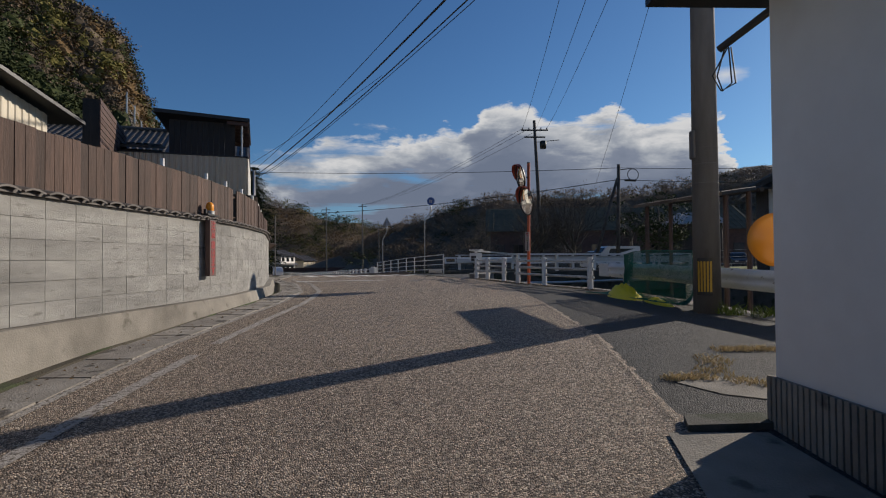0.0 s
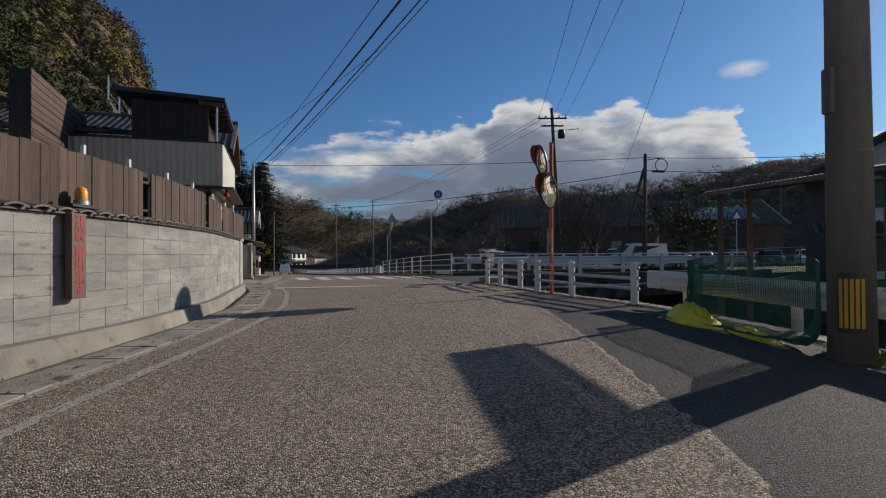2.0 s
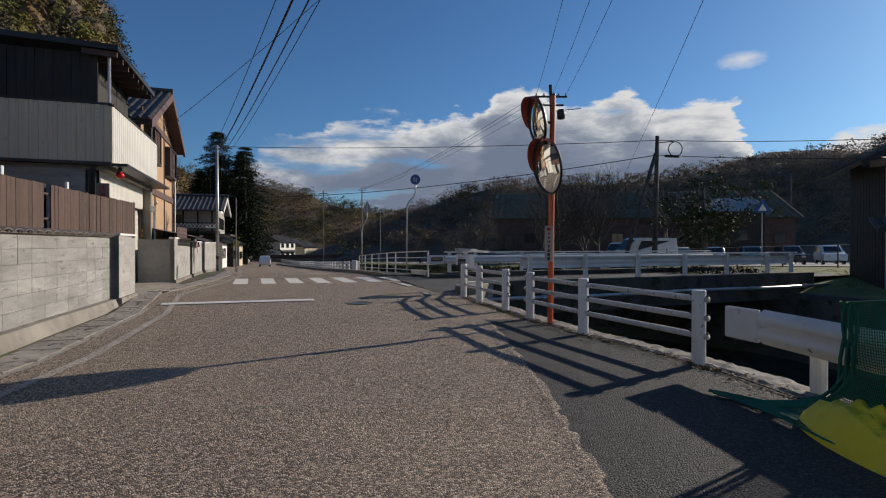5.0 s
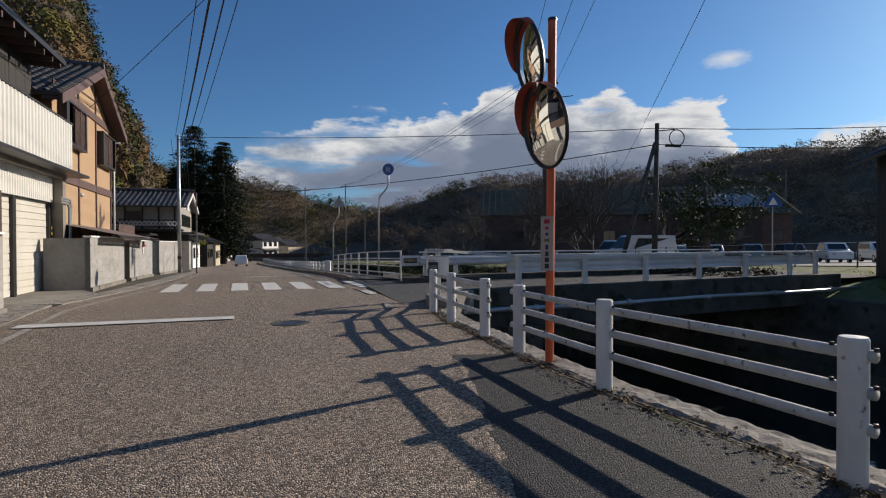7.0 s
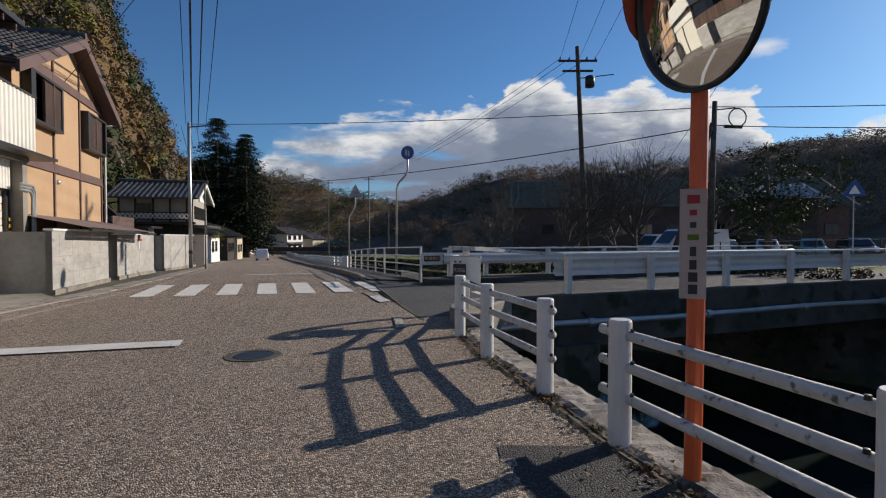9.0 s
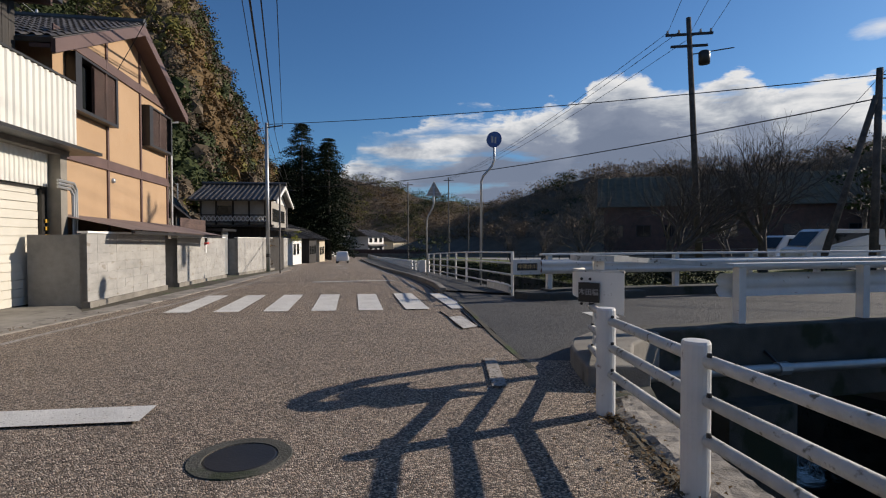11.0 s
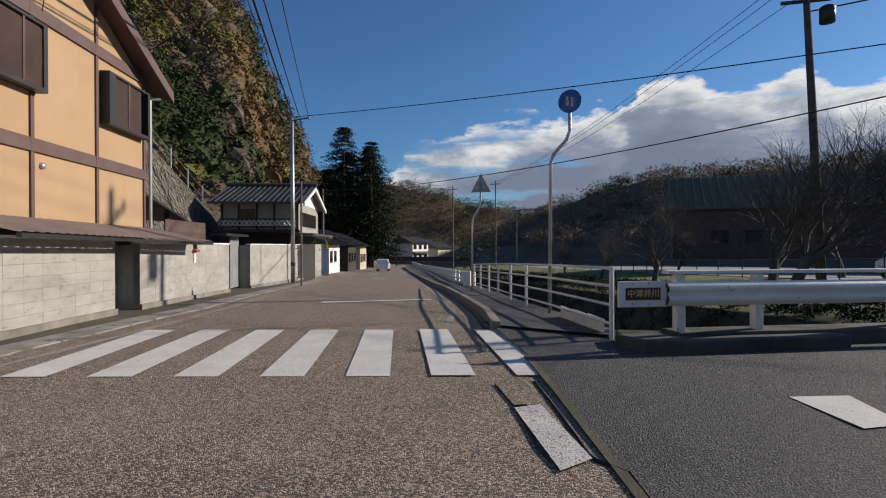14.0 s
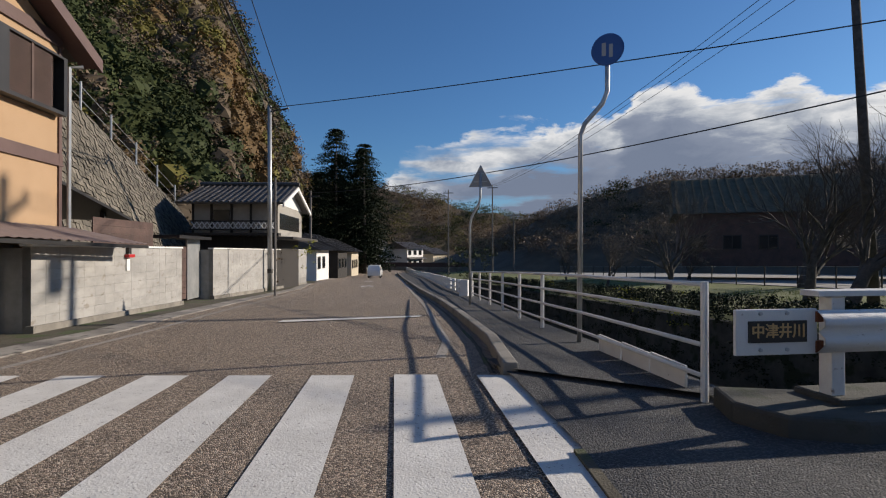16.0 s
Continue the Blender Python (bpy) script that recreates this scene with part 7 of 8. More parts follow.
def leafy(place, name, crowns, mat, label, trunk=None, seed=1, leaves=40):
    rng = random.Random(seed)
    t = thing(name, place, label, "tree" if trunk else "shrub")
    c = Mesh()
    for (x, y, z), s, k in crowns:
        for _ in range(k):
            o = Vector((rng.gauss(0, 0.5), rng.gauss(0, 0.5), rng.gauss(0, 0.45))) * s
            add_tuft(c, Vector((x, y, z)) + o, s * rng.uniform(0.22, 0.38), leaves // 2, rng)
    part("crown", c, mat, t)
    if trunk:
        part("trunk", Mesh().tube([(0, 0, -0.3), (0.1, 0, trunk * 0.5), (0, 0.1, trunk)], [0.22, 0.16, 0.08], 8), M_BARK, t, smooth=True)
    return t


# tall dark conifers beside the road
for n, (x, y, h) in enumerate(((-39.3, 108, 25.5), (-34.6, 109, 22.5), (-41.5, 114, 22), (-36.8, 113, 22), (-40.5, 104, 17))):
    rng = random.Random(40 + n)
    t = thing("cedar_tree", (x, y, ground_z(y)), "tall dark conifer with ragged drooping branches", "tree")
    c = Mesh()
    for k in range(34):
        v = 0.07 + 0.92 * (k + rng.random() * 0.7) / 34
        for b in range(12):
            r = min(1.0, 2.2 * (1 - v)) ** 0.75 * h * 0.20 * rng.uniform(0.5, 1.15) + 0.35
            a = rng.uniform(0, 2 * math.pi)
            for q in (0.25, 0.55, 0.8, 1.0):
                add_tuft(c, Vector((r * q * math.cos(a), r * q * math.sin(a), v * h + 0.10 * r - 0.28 * r * q * q)), 0.62 + 0.55 * (1 - v), 13, rng, 0.4, 0.0)
    part("crown", c, M_LEAF_DARK, t)
    part("trunk", Mesh().tube([(0, 0, -0.3), (0, 0, h * 0.97)], [0.5, 0.05], 8), M_BARK, t, smooth=True)

# pine and shrubs by the car park
leafy((18.4, 41.5, bank_z(18.4, 41.5)), "pine_tree", [((0, 0, 3.2), 2.0, 40), ((1.8, 0.3, 2.6), 1.6, 28), ((-1.6, 0.2, 3.8), 1.5, 26), ((0.4, 0, 5.0), 1.2, 20), ((2.8, 0, 4.2), 1.3, 20)], M_LEAF_GREEN, "dark spreading garden pine near the car park", 4.6, 3, 70)
for n, (x, y, s) in enumerate(((2.4, 45.5, 0.55), (4.0, 41.5, 0.5), (6.6, 39.6, 0.6), (8.3, 38.2, 0.45), (-2.2, 62, 0.9), (5.2, 40.4, 0.5), (1.2, 49.0, 0.6))):
    leafy((x + 1.2, y, bank_z(x + 1.2, y)), "yellow_shrub", [((0, 0, s), s * 1.2, 9)], M_LEAF_LIME if n % 2 == 0 else M_LEAF_OLIVE, "yellow-green shrub on the river bank", None, 60 + n, 24)
leafy((-15.4, 53.4, -0.6), "garden_shrub", [((0, 0, 1.9), 0.8, 14)], M_LEAF_LIME, "bright yellow-green shrub behind the wall", None, 5, 30)
leafy((-16.8, 51.0, -0.6), "garden_shrub", [((0, 0, 1.8), 1.0, 12)], M_LEAF_RUST, "brown leafless garden shrub behind the wall", None, 6, 20)
leafy((-7.8, 63, -1.1), "riverside_bush", [((0, 0, 1.6), 1.6, 26), ((0.6, 2.5, 2.2), 1.6, 22)], M_LEAF_GREEN, "dark evergreen bush beyond the railing", None, 7, 30)

# dark hedge hanging over the far bank
hedge = Mesh()
rng = random.Random(77)
for i in range(3400):
    y = 30.5 + 64.5 * rng.random() ** 1.4
    x = opposite_x(y) + rng.uniform(-0.7, 1.3)
    add_tuft(hedge, Vector((x, y, ground_z(y) + rng.uniform(-2.4 if x < opposite_x(y) else -0.4, 0.34))), rng.uniform(0.16, 0.32), 22, rng)
tagged(part("bank_ivy", hedge, M_LEAF_DARK), "dark ivy and brush hanging over the river bank", "shrub", kind="stuff")


def blades(name, spots, mat, label, h, n, seed):
    m = Mesh()
    rng = random.Random(seed)
    for x, y, z, r in spots:
        for _ in range(n):
            a, q = rng.uniform(0, 2 * math.pi), r * math.sqrt(rng.random())
            bx, by = x + q * math.cos(a), y + q * math.sin(a)
            lean = Vector((rng.gauss(0, 0.4), rng.gauss(0, 0.4), 1)) * h * rng.uniform(0.4, 1.0)
            w = Vector((math.cos(a * 3), math.sin(a * 3), 0)) * 0.006
            p = Vector((bx, by, z))
            mid = p + lean * 0.6
            tip = p + lean + Vector((lean.x, lean.y, -0.1 * h)) * 0.5
            m.add([p - w, p + w, mid + w * 0.7, tip, mid - w * 0.7], [(0, 1, 2, 3, 4)])
    tagged(part(name, m, mat), label, "grass", kind="stuff")


straw = [(2.82, 5.62, 0.09), (2.9, 5.8, 0.07), (3.05, 6.0, 0.07), (3.12, 6.15, 0.08)]
straw += [(2.95 + 0.09 * k, 5.42 - 0.05 * k, 0.06) for k in range(7)] + [(2.4 + 0.08 * k, 5.52, 0.04) for k in range(5)] + [(3.4 + 0.1 * k, 6.5, 0.05) for k in range(6)]
blades("dry_grass", [(x, y, ground_z(y), r * 2.2) for x, y, r in straw], M_STRAW, "tufts of dry straw-coloured grass on the verge", 0.06, 70, 1)
blades("green_grass", [(4.95, 8.95, ground_z(9), 0.2), (5.25, 8.6, ground_z(8.6), 0.2), (5.5, 8.2, ground_z(8.2), 0.2), (4.9, 9.5, ground_z(9.5), 0.12)], M_TUFT, "green grass tufts at the pole foot", 0.22, 120, 2)
edge_spots = []
rng = random.Random(9)
for k in range(46):
    y = 13.8 + 8 * rng.random()
    edge_spots.append((right_x(y) - 0.36 + rng.uniform(-0.06, 0.05), y, ground_z(y) + 0.005, 0.06))
blades("edge_weeds", edge_spots, M_LEAF_RUST, "brown weeds and moss along the river edge", 0.035, 34, 3)
bed = []
for k in range(26):
    y = rng.uniform(12, 23)
    bed.append((right_x(y) + rng.uniform(0.3, 1.6), y, ground_z(y) - 2.95, 0.35))
blades("river_weeds", bed, M_TUFT, "bright green weeds growing in the river bed", 0.4, 60, 4)
bank = []
for k in range(240):
    y = rng.uniform(28, 75)
    x = opposite_x(y) + rng.uniform(0.8, 9)
    bank.append((x, y, bank_z(x, y), 0.5))
blades("bank_grass", bank, M_TUFT, "sunlit green grass on the river bank", 0.22, 34, 5)

# ---- beyond the river: fence, cars, buildings ----


def lot_fence():
    f = thing("lot_fence", (14, 44, 0.4), "low wire fence with dark posts round the car park", "fence")
    line = [(opposite_x(y) + 10.6, y) for y in (24, 30, 33, 37, 44, 55, 70, 90)]
    line = [(p[0], p[1]) for p in line]
    pts = run_along(line, 2.4)
    for p, d in pts:
        under(f, "post", Mesh().tube([(p.x, p.y, bank_z(p.x, p.y) - 0.1), (p.x, p.y, bank_z(p.x, p.y) + 1.2)], 0.035, 6), M_BLACK)
    for h in (0.25, 0.7, 1.15):
        under(f, "wire", Mesh().tube([(p.x, p.y, bank_z(p.x, p.y) + h) for p, d in pts], 0.012, 4), M_STEEL)


lot_fence()


def car(place, turn, paint, label, van=False):
    """A small parked car or van: shaped body, glass, wheels, lamps."""
    c = thing("van" if van else "parked_car", place, label, "car", "cars in the car park")
    ln, w = (4.4, 1.68) if van else (3.9, 1.5)
    h = 1.95 if van else 1.52
    if van:
        side = [(0, 0.35), (ln, 0.35), (ln, 0.95), (ln - 0.25, 1.08), (ln - 0.95, 1.85), (ln - 1.15, h), (0.12, h), (0.0, 1.1)]
        glass = [(ln - 1.05, 1.12), (ln - 1.35, 1.75), (0.35, 1.75), (0.25, 1.12)]
    else:
        side = [(0, 0.32), (ln, 0.32), (ln, 0.75), (ln - 0.1, 0.85), (ln - 1.05, 0.98), (ln - 1.6, 1.45), (ln - 1.8, h), (0.35, h - 0.02), (0.05, 1.0), (0, 0.8)]
        glass = [(ln - 1.25, 0.99), (ln - 1.75, 1.42), (0.5, 1.42), (0.3, 1.0)]
    m = Mesh()
    n = len(side)
    m.add([(x - ln / 2, -w / 2 + (0.12 if z > 1.05 else 0), z) for x, z in side] + [(x - ln / 2, w / 2 - (0.12 if z > 1.05 else 0), z) for x, z in side],
          [tuple(range(n)), tuple(range(2 * n - 1, n - 1, -1)), *[(i, i + n, (i + 1) % n + n, (i + 1) % n) for i in range(n)]])
    part("body", m, paint, c, bevel=0.05)
    for sgn in (-1, 1):
        g = Mesh()
        g.add([(x - ln / 2, sgn * (w / 2 - (0.125 if z > 1.05 else 0) + 0.012), z) for x, z in glass], [(0, 1, 2, 3)])
        part("side_glass", g, M_GLASS, c)
    ws = Mesh()
    (xa, za), (xb, zb) = (side[3], side[4]) if van else (side[4], side[5])
    ws.add([(xa - ln / 2 + 0.015, -w / 2 + 0.2, za + 0.05), (xa - ln / 2 + 0.015, w / 2 - 0.2, za + 0.05), (xb - ln / 2 + 0.03, w / 2 - 0.22, zb - 0.02), (xb - ln / 2 + 0.03, -w / 2 + 0.22, zb - 0.02)], [(0, 1, 2, 3)])
    part("windscreen", ws, M_GLASS, c)
    for x in (0.75, ln - 0.75):
        for sgn in (-1, 1):
            f = Matrix.Translation((x - ln / 2, sgn * (w / 2 - 0.09), 0.3)) @ Matrix.Rotation(radians(90), 4, "X")
            wheel = part("wheel", Mesh().lathe([(0.18, -0.09), (0.29, -0.09), (0.30, 0), (0.29, 0.09), (0.18, 0.09)], 16, f), M_RUBBER, c)
            part("rim", Mesh().lathe([(0, -0.1), (0.18, -0.085)], 12, f).lathe([(0, 0.1), (0.18, 0.085)], 12, f), M_STEEL, wheel)
    for sgn in (-1, 1):
        part("headlight", Mesh().box((ln / 2 - 0.06, sgn * (w / 2 - 0.3) - 0.13, 0.62), (ln / 2 + 0.015, sgn * (w / 2 - 0.3) + 0.13, 0.74)), M_STEEL, c)
    c.rotation_euler = (0, 0, turn)
    return c


paints = [(M_CARWHITE, "white"), (M_CARSILVER, "silver"), (M_CARDARK, "dark blue"), (M_CARWHITE, "white"), (M_CARBLUE, "teal")]
for i in range(13):
    x, y = 25.5 + i * 2.45, 53.5 - i * 1.15
    mt, nm = paints[(i * 3 + 1) % 5]
    car((x, y, bank_z(x, y) + 0.08), radians(-112 + (i * 37 % 11) - 5), mt, nm + " small hatchback parked in the car park")
for i, (x, y) in enumerate(((18.2, 54.5), (21.5, 53.2))):
    mt, nm = ((M_CARWHITE, "white"), (M_CARBLUE, "teal"))[i]
    car((x, y, bank_z(x, y) + 0.08), radians(-150), mt, nm + (" minivan" if i == 0 else " small car") + " parked beside bare trees", i == 0)
car((16.5, 46.0, bank_z(16.5, 46) + 0.08), radians(-165), M_CARWHITE, "white van parked behind the wire fence", True)
car((-22.5, 83, ground_z(83)), radians(107), M_CARWHITE, "white car parked far along the road")


def simple_house(place, turn, size, wall, roof, label, storeys=1, hip=False):
    """A plain house with a tiled roof, eaves, windows and a door."""
    lx, ly, h = size
    c = thing("house", place, label, "house")
    part("wall", Mesh().box((-lx / 2, -ly / 2, -0.5), (lx / 2, ly / 2, h)), wall, c)
    o, rise = 0.7, ly * 0.27
    base = Mesh()
    inset = lx * 0.28 if hip else 0.0
    A, B, C, D = (-lx / 2 - o, -ly / 2 - o, h), (lx / 2 + o, -ly / 2 - o, h), (lx / 2 + o, ly / 2 + o, h), (-lx / 2 - o, ly / 2 + o, h)
    E, F = (-lx / 2 - o + inset, 0, h + rise), (lx / 2 + o - inset, 0, h + rise)
    base.add([A, B, C, D, E, F], [(0, 1, 5, 4), (2, 3, 4, 5), (1, 2, 5), (3, 0, 4), (3, 2, 1, 0)])
    n = int(lx / 0.7)
    rolls = Mesh()
    for k in range(n):
        t = (k + 0.5) / n
        for q0, q1, r0, r1 in ((A, B, E, F), (D, C, E, F)):
            a, b = Vector(q0).lerp(Vector(q1), t), Vector(r0).lerp(Vector(r1), t)
            rolls.tube([a + Vector((0, 0, 0.03)), b + Vector((0, 0, 0.03))], 0.06, 4, False)
    part("roof", base, roof, c)
    tagged(part("roof_ribbing", rolls, roof, c), kind="stuff")
    for s in range(storeys):
        z0 = 0.9 + s * 2.7
        for k in range(max(2, int(lx / 2.6))):
            x = -lx / 2 + 1.2 + k * 2.6
            if x > lx / 2 - 1.0:
                continue
            w = part("window", Mesh().box((x - 0.7, -ly / 2 - 0.06, z0), (x + 0.7, -ly / 2, z0 + 1.2)), M_BLACK, c)
            part("pane", Mesh().box((x - 0.62, -ly / 2 - 0.075, z0 + 0.08), (x - 0.03, -ly / 2 - 0.061, z0 + 1.12)).box((x + 0.03, -ly / 2 - 0.075, z0 + 0.08), (x + 0.62, -ly / 2 - 0.061, z0 + 1.12)), M_GLASS, w)
    if storeys > 1:
        part("lower_eave", Mesh().hexa([(-lx / 2 - 0.3, -ly / 2 - 1.1, 2.55), (lx / 2 + 0.3, -ly / 2 - 1.1, 2.55), (lx / 2 + 0.3, -ly / 2, 2.75), (-lx / 2 - 0.3, -ly / 2, 2.75)], [(-lx / 2 - 0.3, -ly / 2 - 1.1, 2.65), (lx / 2 + 0.3, -ly / 2 - 1.1, 2.65), (lx / 2 + 0.3, -ly / 2, 3.05), (-lx / 2 - 0.3, -ly / 2, 3.05)]), roof, c)
    c.rotation_euler = (0, 0, turn)
    return c


# across the river


def river_house():
    """Two-storey house whose plastered gable end looks over the river."""
    p, q = (17.7, 27.2), (26.25, 23.1)
    fr = frame_of(p, q)
    P, d, n, ln = fr
    h = thing("river_house", at(P, d, n, ln / 2, -4, -0.7), "white two-storey house, greyed for shade, with dark tiled gable roof across the river", "house")
    wall = Mesh()
    apex = ln / 2
    pts = [(0, -0.9), (ln, -0.9), (ln, 4.7), (apex, 7.3), (0, 4.7)]
    wall.add([at(P, d, n, s, 0, z) for s, z in pts] + [at(P, d, n, s, -4.6, z) for s, z in pts], [(0, 1, 2, 3, 4), (9, 8, 7, 6, 5), *[(i, i + 5, (i + 1) % 5 + 5, (i + 1) % 5) for i in range(5)]])
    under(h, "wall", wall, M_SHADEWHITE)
    flank = frame_of(at(P, d, n, 0, -4.6, 0)[:2], at(P, d, n, 0, 0, 0)[:2])
    for k in range(23):
        under(h, "side_board", bar(Mesh(), flank, k * 0.195, k * 0.195 + 0.185, -0.9, 4.6, 0.004, 0.02 + 0.006 * (k % 2)), M_DARKWOOD)
    for s_end in (-0.9, ln + 0.9):
        ze = 7.45 - abs(s_end - apex) * 0.55
        tiled_roof(h, [at(P, d, n, s_end, 0.8, ze), at(P, d, n, s_end, -5.2, ze), at(P, d, n, apex, -5.2, 7.45), at(P, d, n, apex, 0.8, 7.45)])
        m = Mesh()
        m.hexa([at(P, d, n, apex, 0.74, 7.12), at(P, d, n, s_end, 0.74, ze - 0.33), at(P, d, n, s_end, 0.83, ze - 0.33), at(P, d, n, apex, 0.83, 7.12)],
               [at(P, d, n, apex, 0.74, 7.4), at(P, d, n, s_end, 0.74, ze - 0.04), at(P, d, n, s_end, 0.83, ze - 0.04), at(P, d, n, apex, 0.83, 7.4)])
        under(h, "bargeboard", m, M_DARKWOOD)
    for z, name in ((4.22, "upper_pent_roof"), (1.85, "lower_pent_roof")):
        tiled_roof(h, [at(P, d, n, -0.5, 1.0, z), at(P, d, n, ln + 0.5, 1.0, z), at(P, d, n, ln + 0.5, 0.0, z + 0.45), at(P, d, n, -0.5, 0.0, z + 0.45)], name)
    for s0, s1, z0, z1, panes in ((0.8, 4.2, 2.95, 4.02, 4), (5.2, 8.4, 2.95, 4.02, 4), (1.3, 3.5, 0.25, 1.62, 2), (5.0, 8.0, -0.6, 1.6, 4)):
        w = under(h, "window", bar(Mesh(), fr, s0, s1, z0, z1, 0.0, 0.03), M_BLACK)
        under(w, "window_frame", bar(bar(Mesh(), fr, s0 - 0.05, s1 + 0.05, z1, z1 + 0.06, 0, 0.08), fr, s0 - 0.05, s1 + 0.05, z0 - 0.06, z0, 0, 0.1), M_BROWNWOOD)
        step = (s1 - s0) / panes
        for k in range(panes):
            under(w, "pane", bar(Mesh(), fr, s0 + k * step + 0.04, s0 + (k + 1) * step - 0.04, z0 + 0.05, z1 - 0.05, 0.032, 0.042), M_GLASS)
    mt = Mesh()
    bar(mt, fr, 0.45, 0.65, 0.75, 1.05, 0.0, 0.1)
    under(h, "meter_box", mt, M_STEEL)


river_house()
simple_house((34, 66, 0.8), radians(-30), (6, 6, 4.0), M_DARKWOOD, M_SIGNBACK, "dark house with a grey hipped roof by the car park", 1, True)
simple_house((62, 62, 0.8), radians(-35), (12, 8, 3.6), M_CREAM, M_SIGNBACK, "pale low house with grey roofs beyond the car park", 1, True)
simple_house((27, 78, 0.6), radians(-8), (34, 14, 3.9), M_BROWNWOOD, M_DULLROOF, "long low hall with a wide dull roof behind the trees", 1)


for n, (x, y, t, sz, wl, rf, st) in enumerate(((-30, 82, 107, (8, 7, 3.0), M_DARKWOOD, M_TILE, 1), (-34, 95, 107, (9, 7, 3.2), M_CREAM, M_TILE, 1), (-27, 72, 107, (7, 6, 2.7), M_WHITE, M_TILE, 1), (-52, 152, 70, (10, 8, 5.6), M_WHITE, M_TILE, 2), (-44, 160, 75, (8, 7, 5.2), M_WHITE, M_TILE, 2), (-60, 150, 80, (9, 8, 5.0), M_DARKWOOD, M_TILE, 2), (-47, 180, 70, (9, 7, 5), M_WHITE, M_TILE, 2), (-41, 175, 75, (8, 7, 4), M_CREAM, M_TILE, 1))):
    simple_house((x, y, ground_z(y) + 0.2), radians(t), sz, wl, rf, ("low dark wooden row house beside the far road", "far white village house with a dark tiled roof")[int(n > 1)], st)

br = thing("red_bridge", (-42, 140, -2.5), "far low bridge with a dark red parapet", "bridge")
part("parapet", Mesh().box((-2, -0.2, 0.3), (26, 0.2, 1.3)), M_TRIM, br)
part("deck", Mesh().box((-2, -2, -0.4), (26, 2, 0.3)), M_CONC, br)

# ---- small wear and clutter ----


def worn_strip(name, path, width, mat, label, seed, lift=0.02, cat="trim"):
    """A ragged ribbon lying on the ground along a plan path."""
    rng = random.Random(seed)
    m = Mesh()
    rows = []
    for p, d in run_along(path, 0.12):
        n = Vector((-d.y, d.x))
        a, b = p + n * width * rng.uniform(0.2, 0.6), p - n * width * rng.uniform(0.2, 0.6)
        rows.append([(*a, ground_z(a.y) + lift - 0.014), (*p, ground_z(p.y) + lift + 0.004), (*b, ground_z(b.y) + lift - 0.014)])
    m.grid(rows)
    tagged(part(name, m, mat), label, cat, kind="structure")




def coping():
    """Rough gritty top of the river wall, uneven and worn at its edges."""
    rng = random.Random(31)
    rows = []
    y = 5.0
    while y < 21.6:
        x, z = right_x(y), ground_z(y)
        rows.append([(x - 0.34 + w * 0.36 + (rng.uniform(-0.03, 0.03) if w in (0, 1) else 0), y, z + (0.004 if w in (0, 1) else 0.018 + rng.uniform(0, 0.022))) for w in (0, 0.2, 0.4, 0.6, 0.8, 0.96, 1)])
        y += 0.07
    tagged(part("coping", Mesh().grid(rows), M_GUTTER), "rough gritty concrete coping of the river wall", "trim", kind="structure")


coping()
worn_strip("edge_moss", [(right_x(y) - 0.40, y) for y in [9.6 + 0.4 * i for i in range(30)]], 0.16, M_SOIL, "brown moss and grit along the river edge", 1, 0.012)
worn_strip("gutter_grit", [(left_x(y) - 0.5, y) for y in [1 + 0.5 * i for i in range(38)]], 0.10, M_SOIL, "dark grit in the gutter by the footing", 2, 0.022)
VERGE = [(1.9, -2), (1.85, 2), (1.95, 4.4), (2.28, 7.2), (2.42, 10.5), (2.5, 13.7), (2.41, 17.4)]
worn_strip("frayed_edge", [(x + 0.03, y) for x, y in VERGE], 0.42, M_ROAD, "frayed edge of the old asphalt", 4, 0.008)
worn_strip("kerb_grit", [(-0.75, 30.5), (-1.35, 32.7), (-2.7, 36.8), (-4.2, 41.1), (-8.4, 52.5)], 0.14, M_SOIL, "dark grit along the kerb", 3, 0.006)
for n, (path, width) in enumerate((([(0.35, 27.06), (0.65, 25.99), (0.87, 25.13), (1.08, 24.97), (1.20, 24.45)], 0.045), ([(-0.02, 26.83), (0.25, 26.15), (0.52, 25.22), (0.69, 24.85)], 0.010), ([(0.25, 26.15), (0.45, 26.24)], 0.008))):
    worn_strip("crack", path, width, M_GRIT, "dark ragged crack in the asphalt", 10 + n, 0.014)


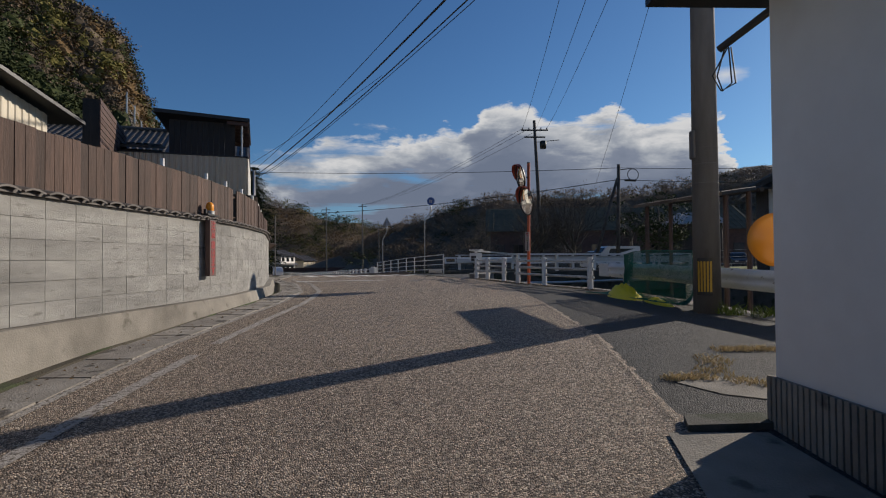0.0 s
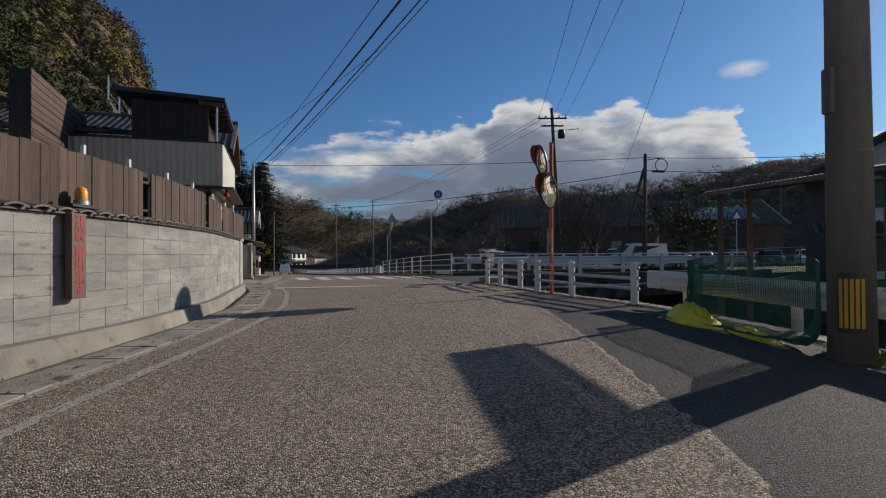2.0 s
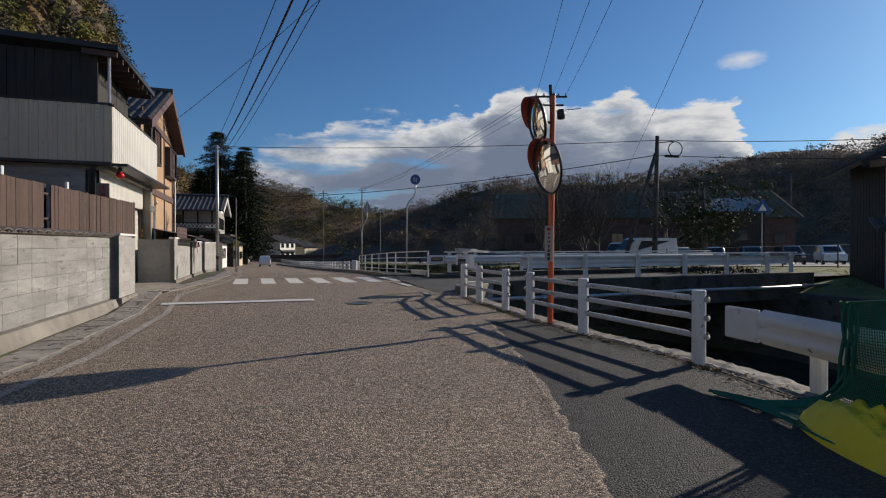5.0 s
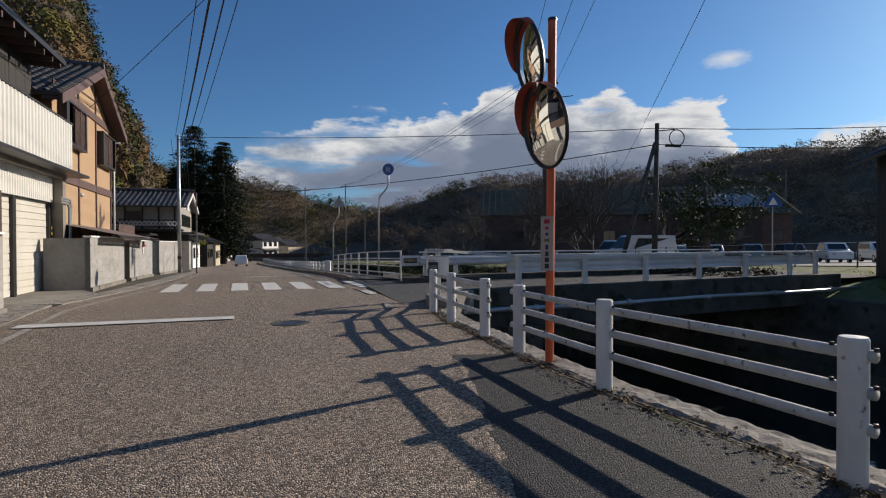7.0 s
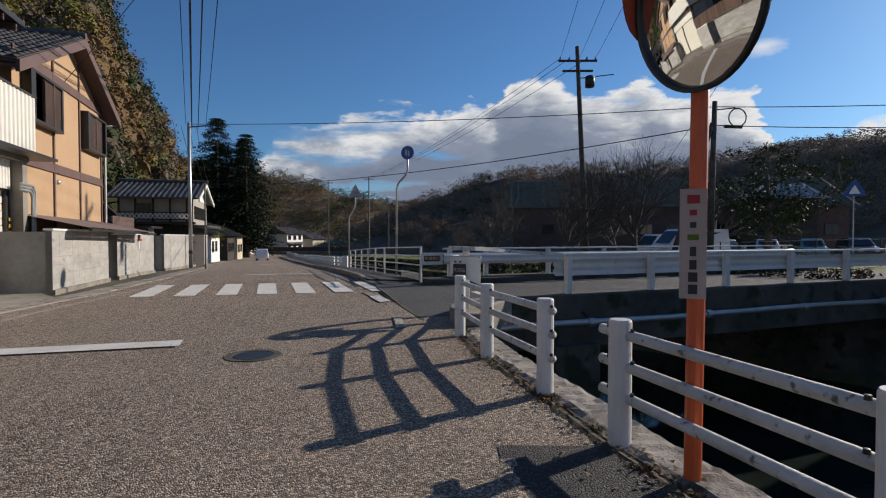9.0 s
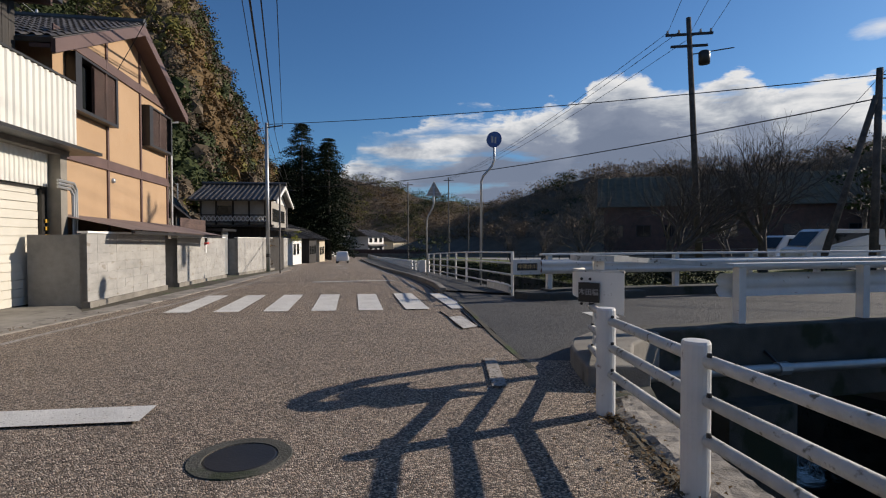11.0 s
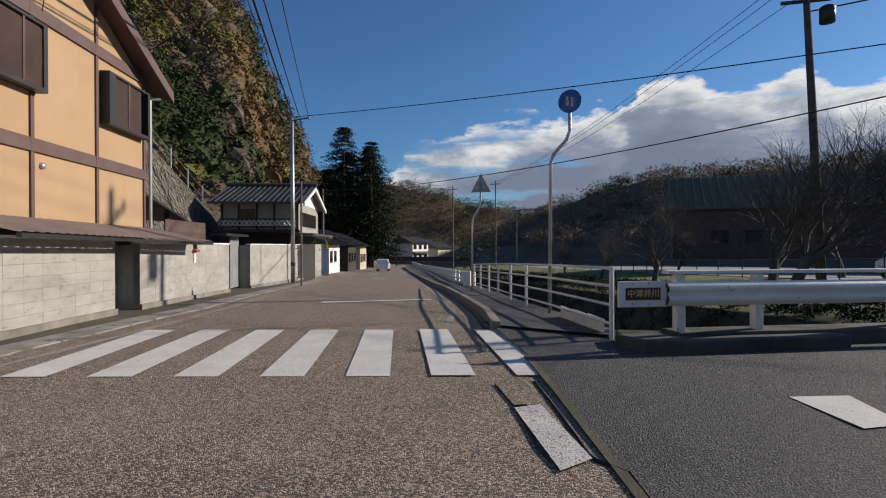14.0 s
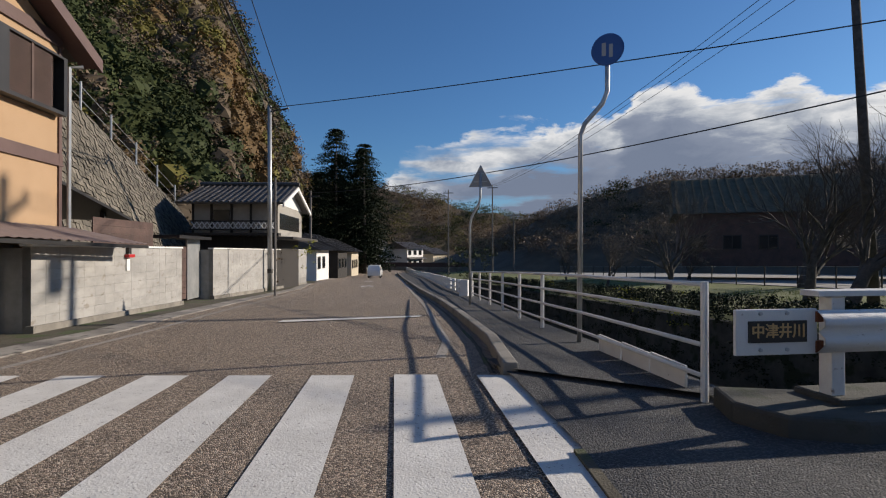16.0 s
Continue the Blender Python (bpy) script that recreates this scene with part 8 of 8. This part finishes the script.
def verge_bits():
    m = Mesh()
    for q, z in (([(2.0, 4.42), (2.62, 4.44), (2.62, 4.62), (2.06, 4.60)], 0.05),):
        m.hexa([(x, y, ground_z(y) - 0.02) for x, y in q], [(x, y, ground_z(y) + z) for x, y in q])
    tagged(part("concrete_lip", m, M_MOSSYSHADE), "low dark broken concrete lip before the building", "kerb", kind="structure")
    m = Mesh().add([(x, y, ground_z(y) + 0.012) for x, y in [(1.86, 4.40), (2.5, 4.38), (2.56, 3.0), (2.5, 0.0), (1.55, 0.0), (1.62, 3.3)]], [tuple(range(6))])
    tagged(part("concrete_apron", m, M_CONC), "pale cracked concrete apron by the building", "pavement", kind="structure")
    m = Mesh().add([(x, y, ground_z(y) + 0.013) for x, y in [(2.40, 5.40), (2.72, 5.60), (3.05, 5.42), (3.25, 5.0), (2.95, 4.95), (2.62, 5.1)]], [tuple(range(6))])
    tagged(part("concrete_patch", m, M_CONC), "worn pale concrete patch in the verge", "pavement", kind="structure")
    g = Mesh().box((2.18, 3.55, ground_z(3.6) + 0.013), (2.36, 3.6, ground_z(3.6) + 0.022))
    tagged(part("drain_slot", g, M_BLACK), "dark drain slot in the concrete", "drain")
    # fallen leaves and stones along the edges
    rng = random.Random(21)
    m = Mesh()
    for _ in range(900):
        y = rng.uniform(2, 26)
        x = rng.choice((right_x(y) - 0.5 - abs(rng.gauss(0, 0.25)), left_x(y) - 0.1 - abs(rng.gauss(0, 0.2))))
        if y > 21 and x > 1:
            continue
        s = rng.uniform(0.008, 0.022)
        a = rng.uniform(0, 6.3)
        z = ground_z(y) + 0.024
        m.add([(x + s * math.cos(a), y + s * math.sin(a), z), (x + s * math.cos(a + 2), y + s * math.sin(a + 2), z + s * 0.6), (x + s * math.cos(a + 4), y + s * math.sin(a + 4), z)], [(0, 1, 2)])
    for _ in range(1500):
        y = rng.uniform(12.5, 21.8)
        x = right_x(y) - 0.38 + rng.gauss(0, 0.09)
        s, a, z = rng.uniform(0.008, 0.024), rng.uniform(0, 6.3), ground_z(y) + 0.034
        m.add([(x + s * math.cos(a), y + s * math.sin(a), z), (x + s * math.cos(a + 2), y + s * math.sin(a + 2), z + s * 0.5), (x + s * math.cos(a + 4), y + s * math.sin(a + 4), z)], [(0, 1, 2)])
    tagged(part("leaf_litter", m, M_LEAF_RUST), "scattered dead leaves along the road edges", "leaves", kind="stuff")


verge_bits()
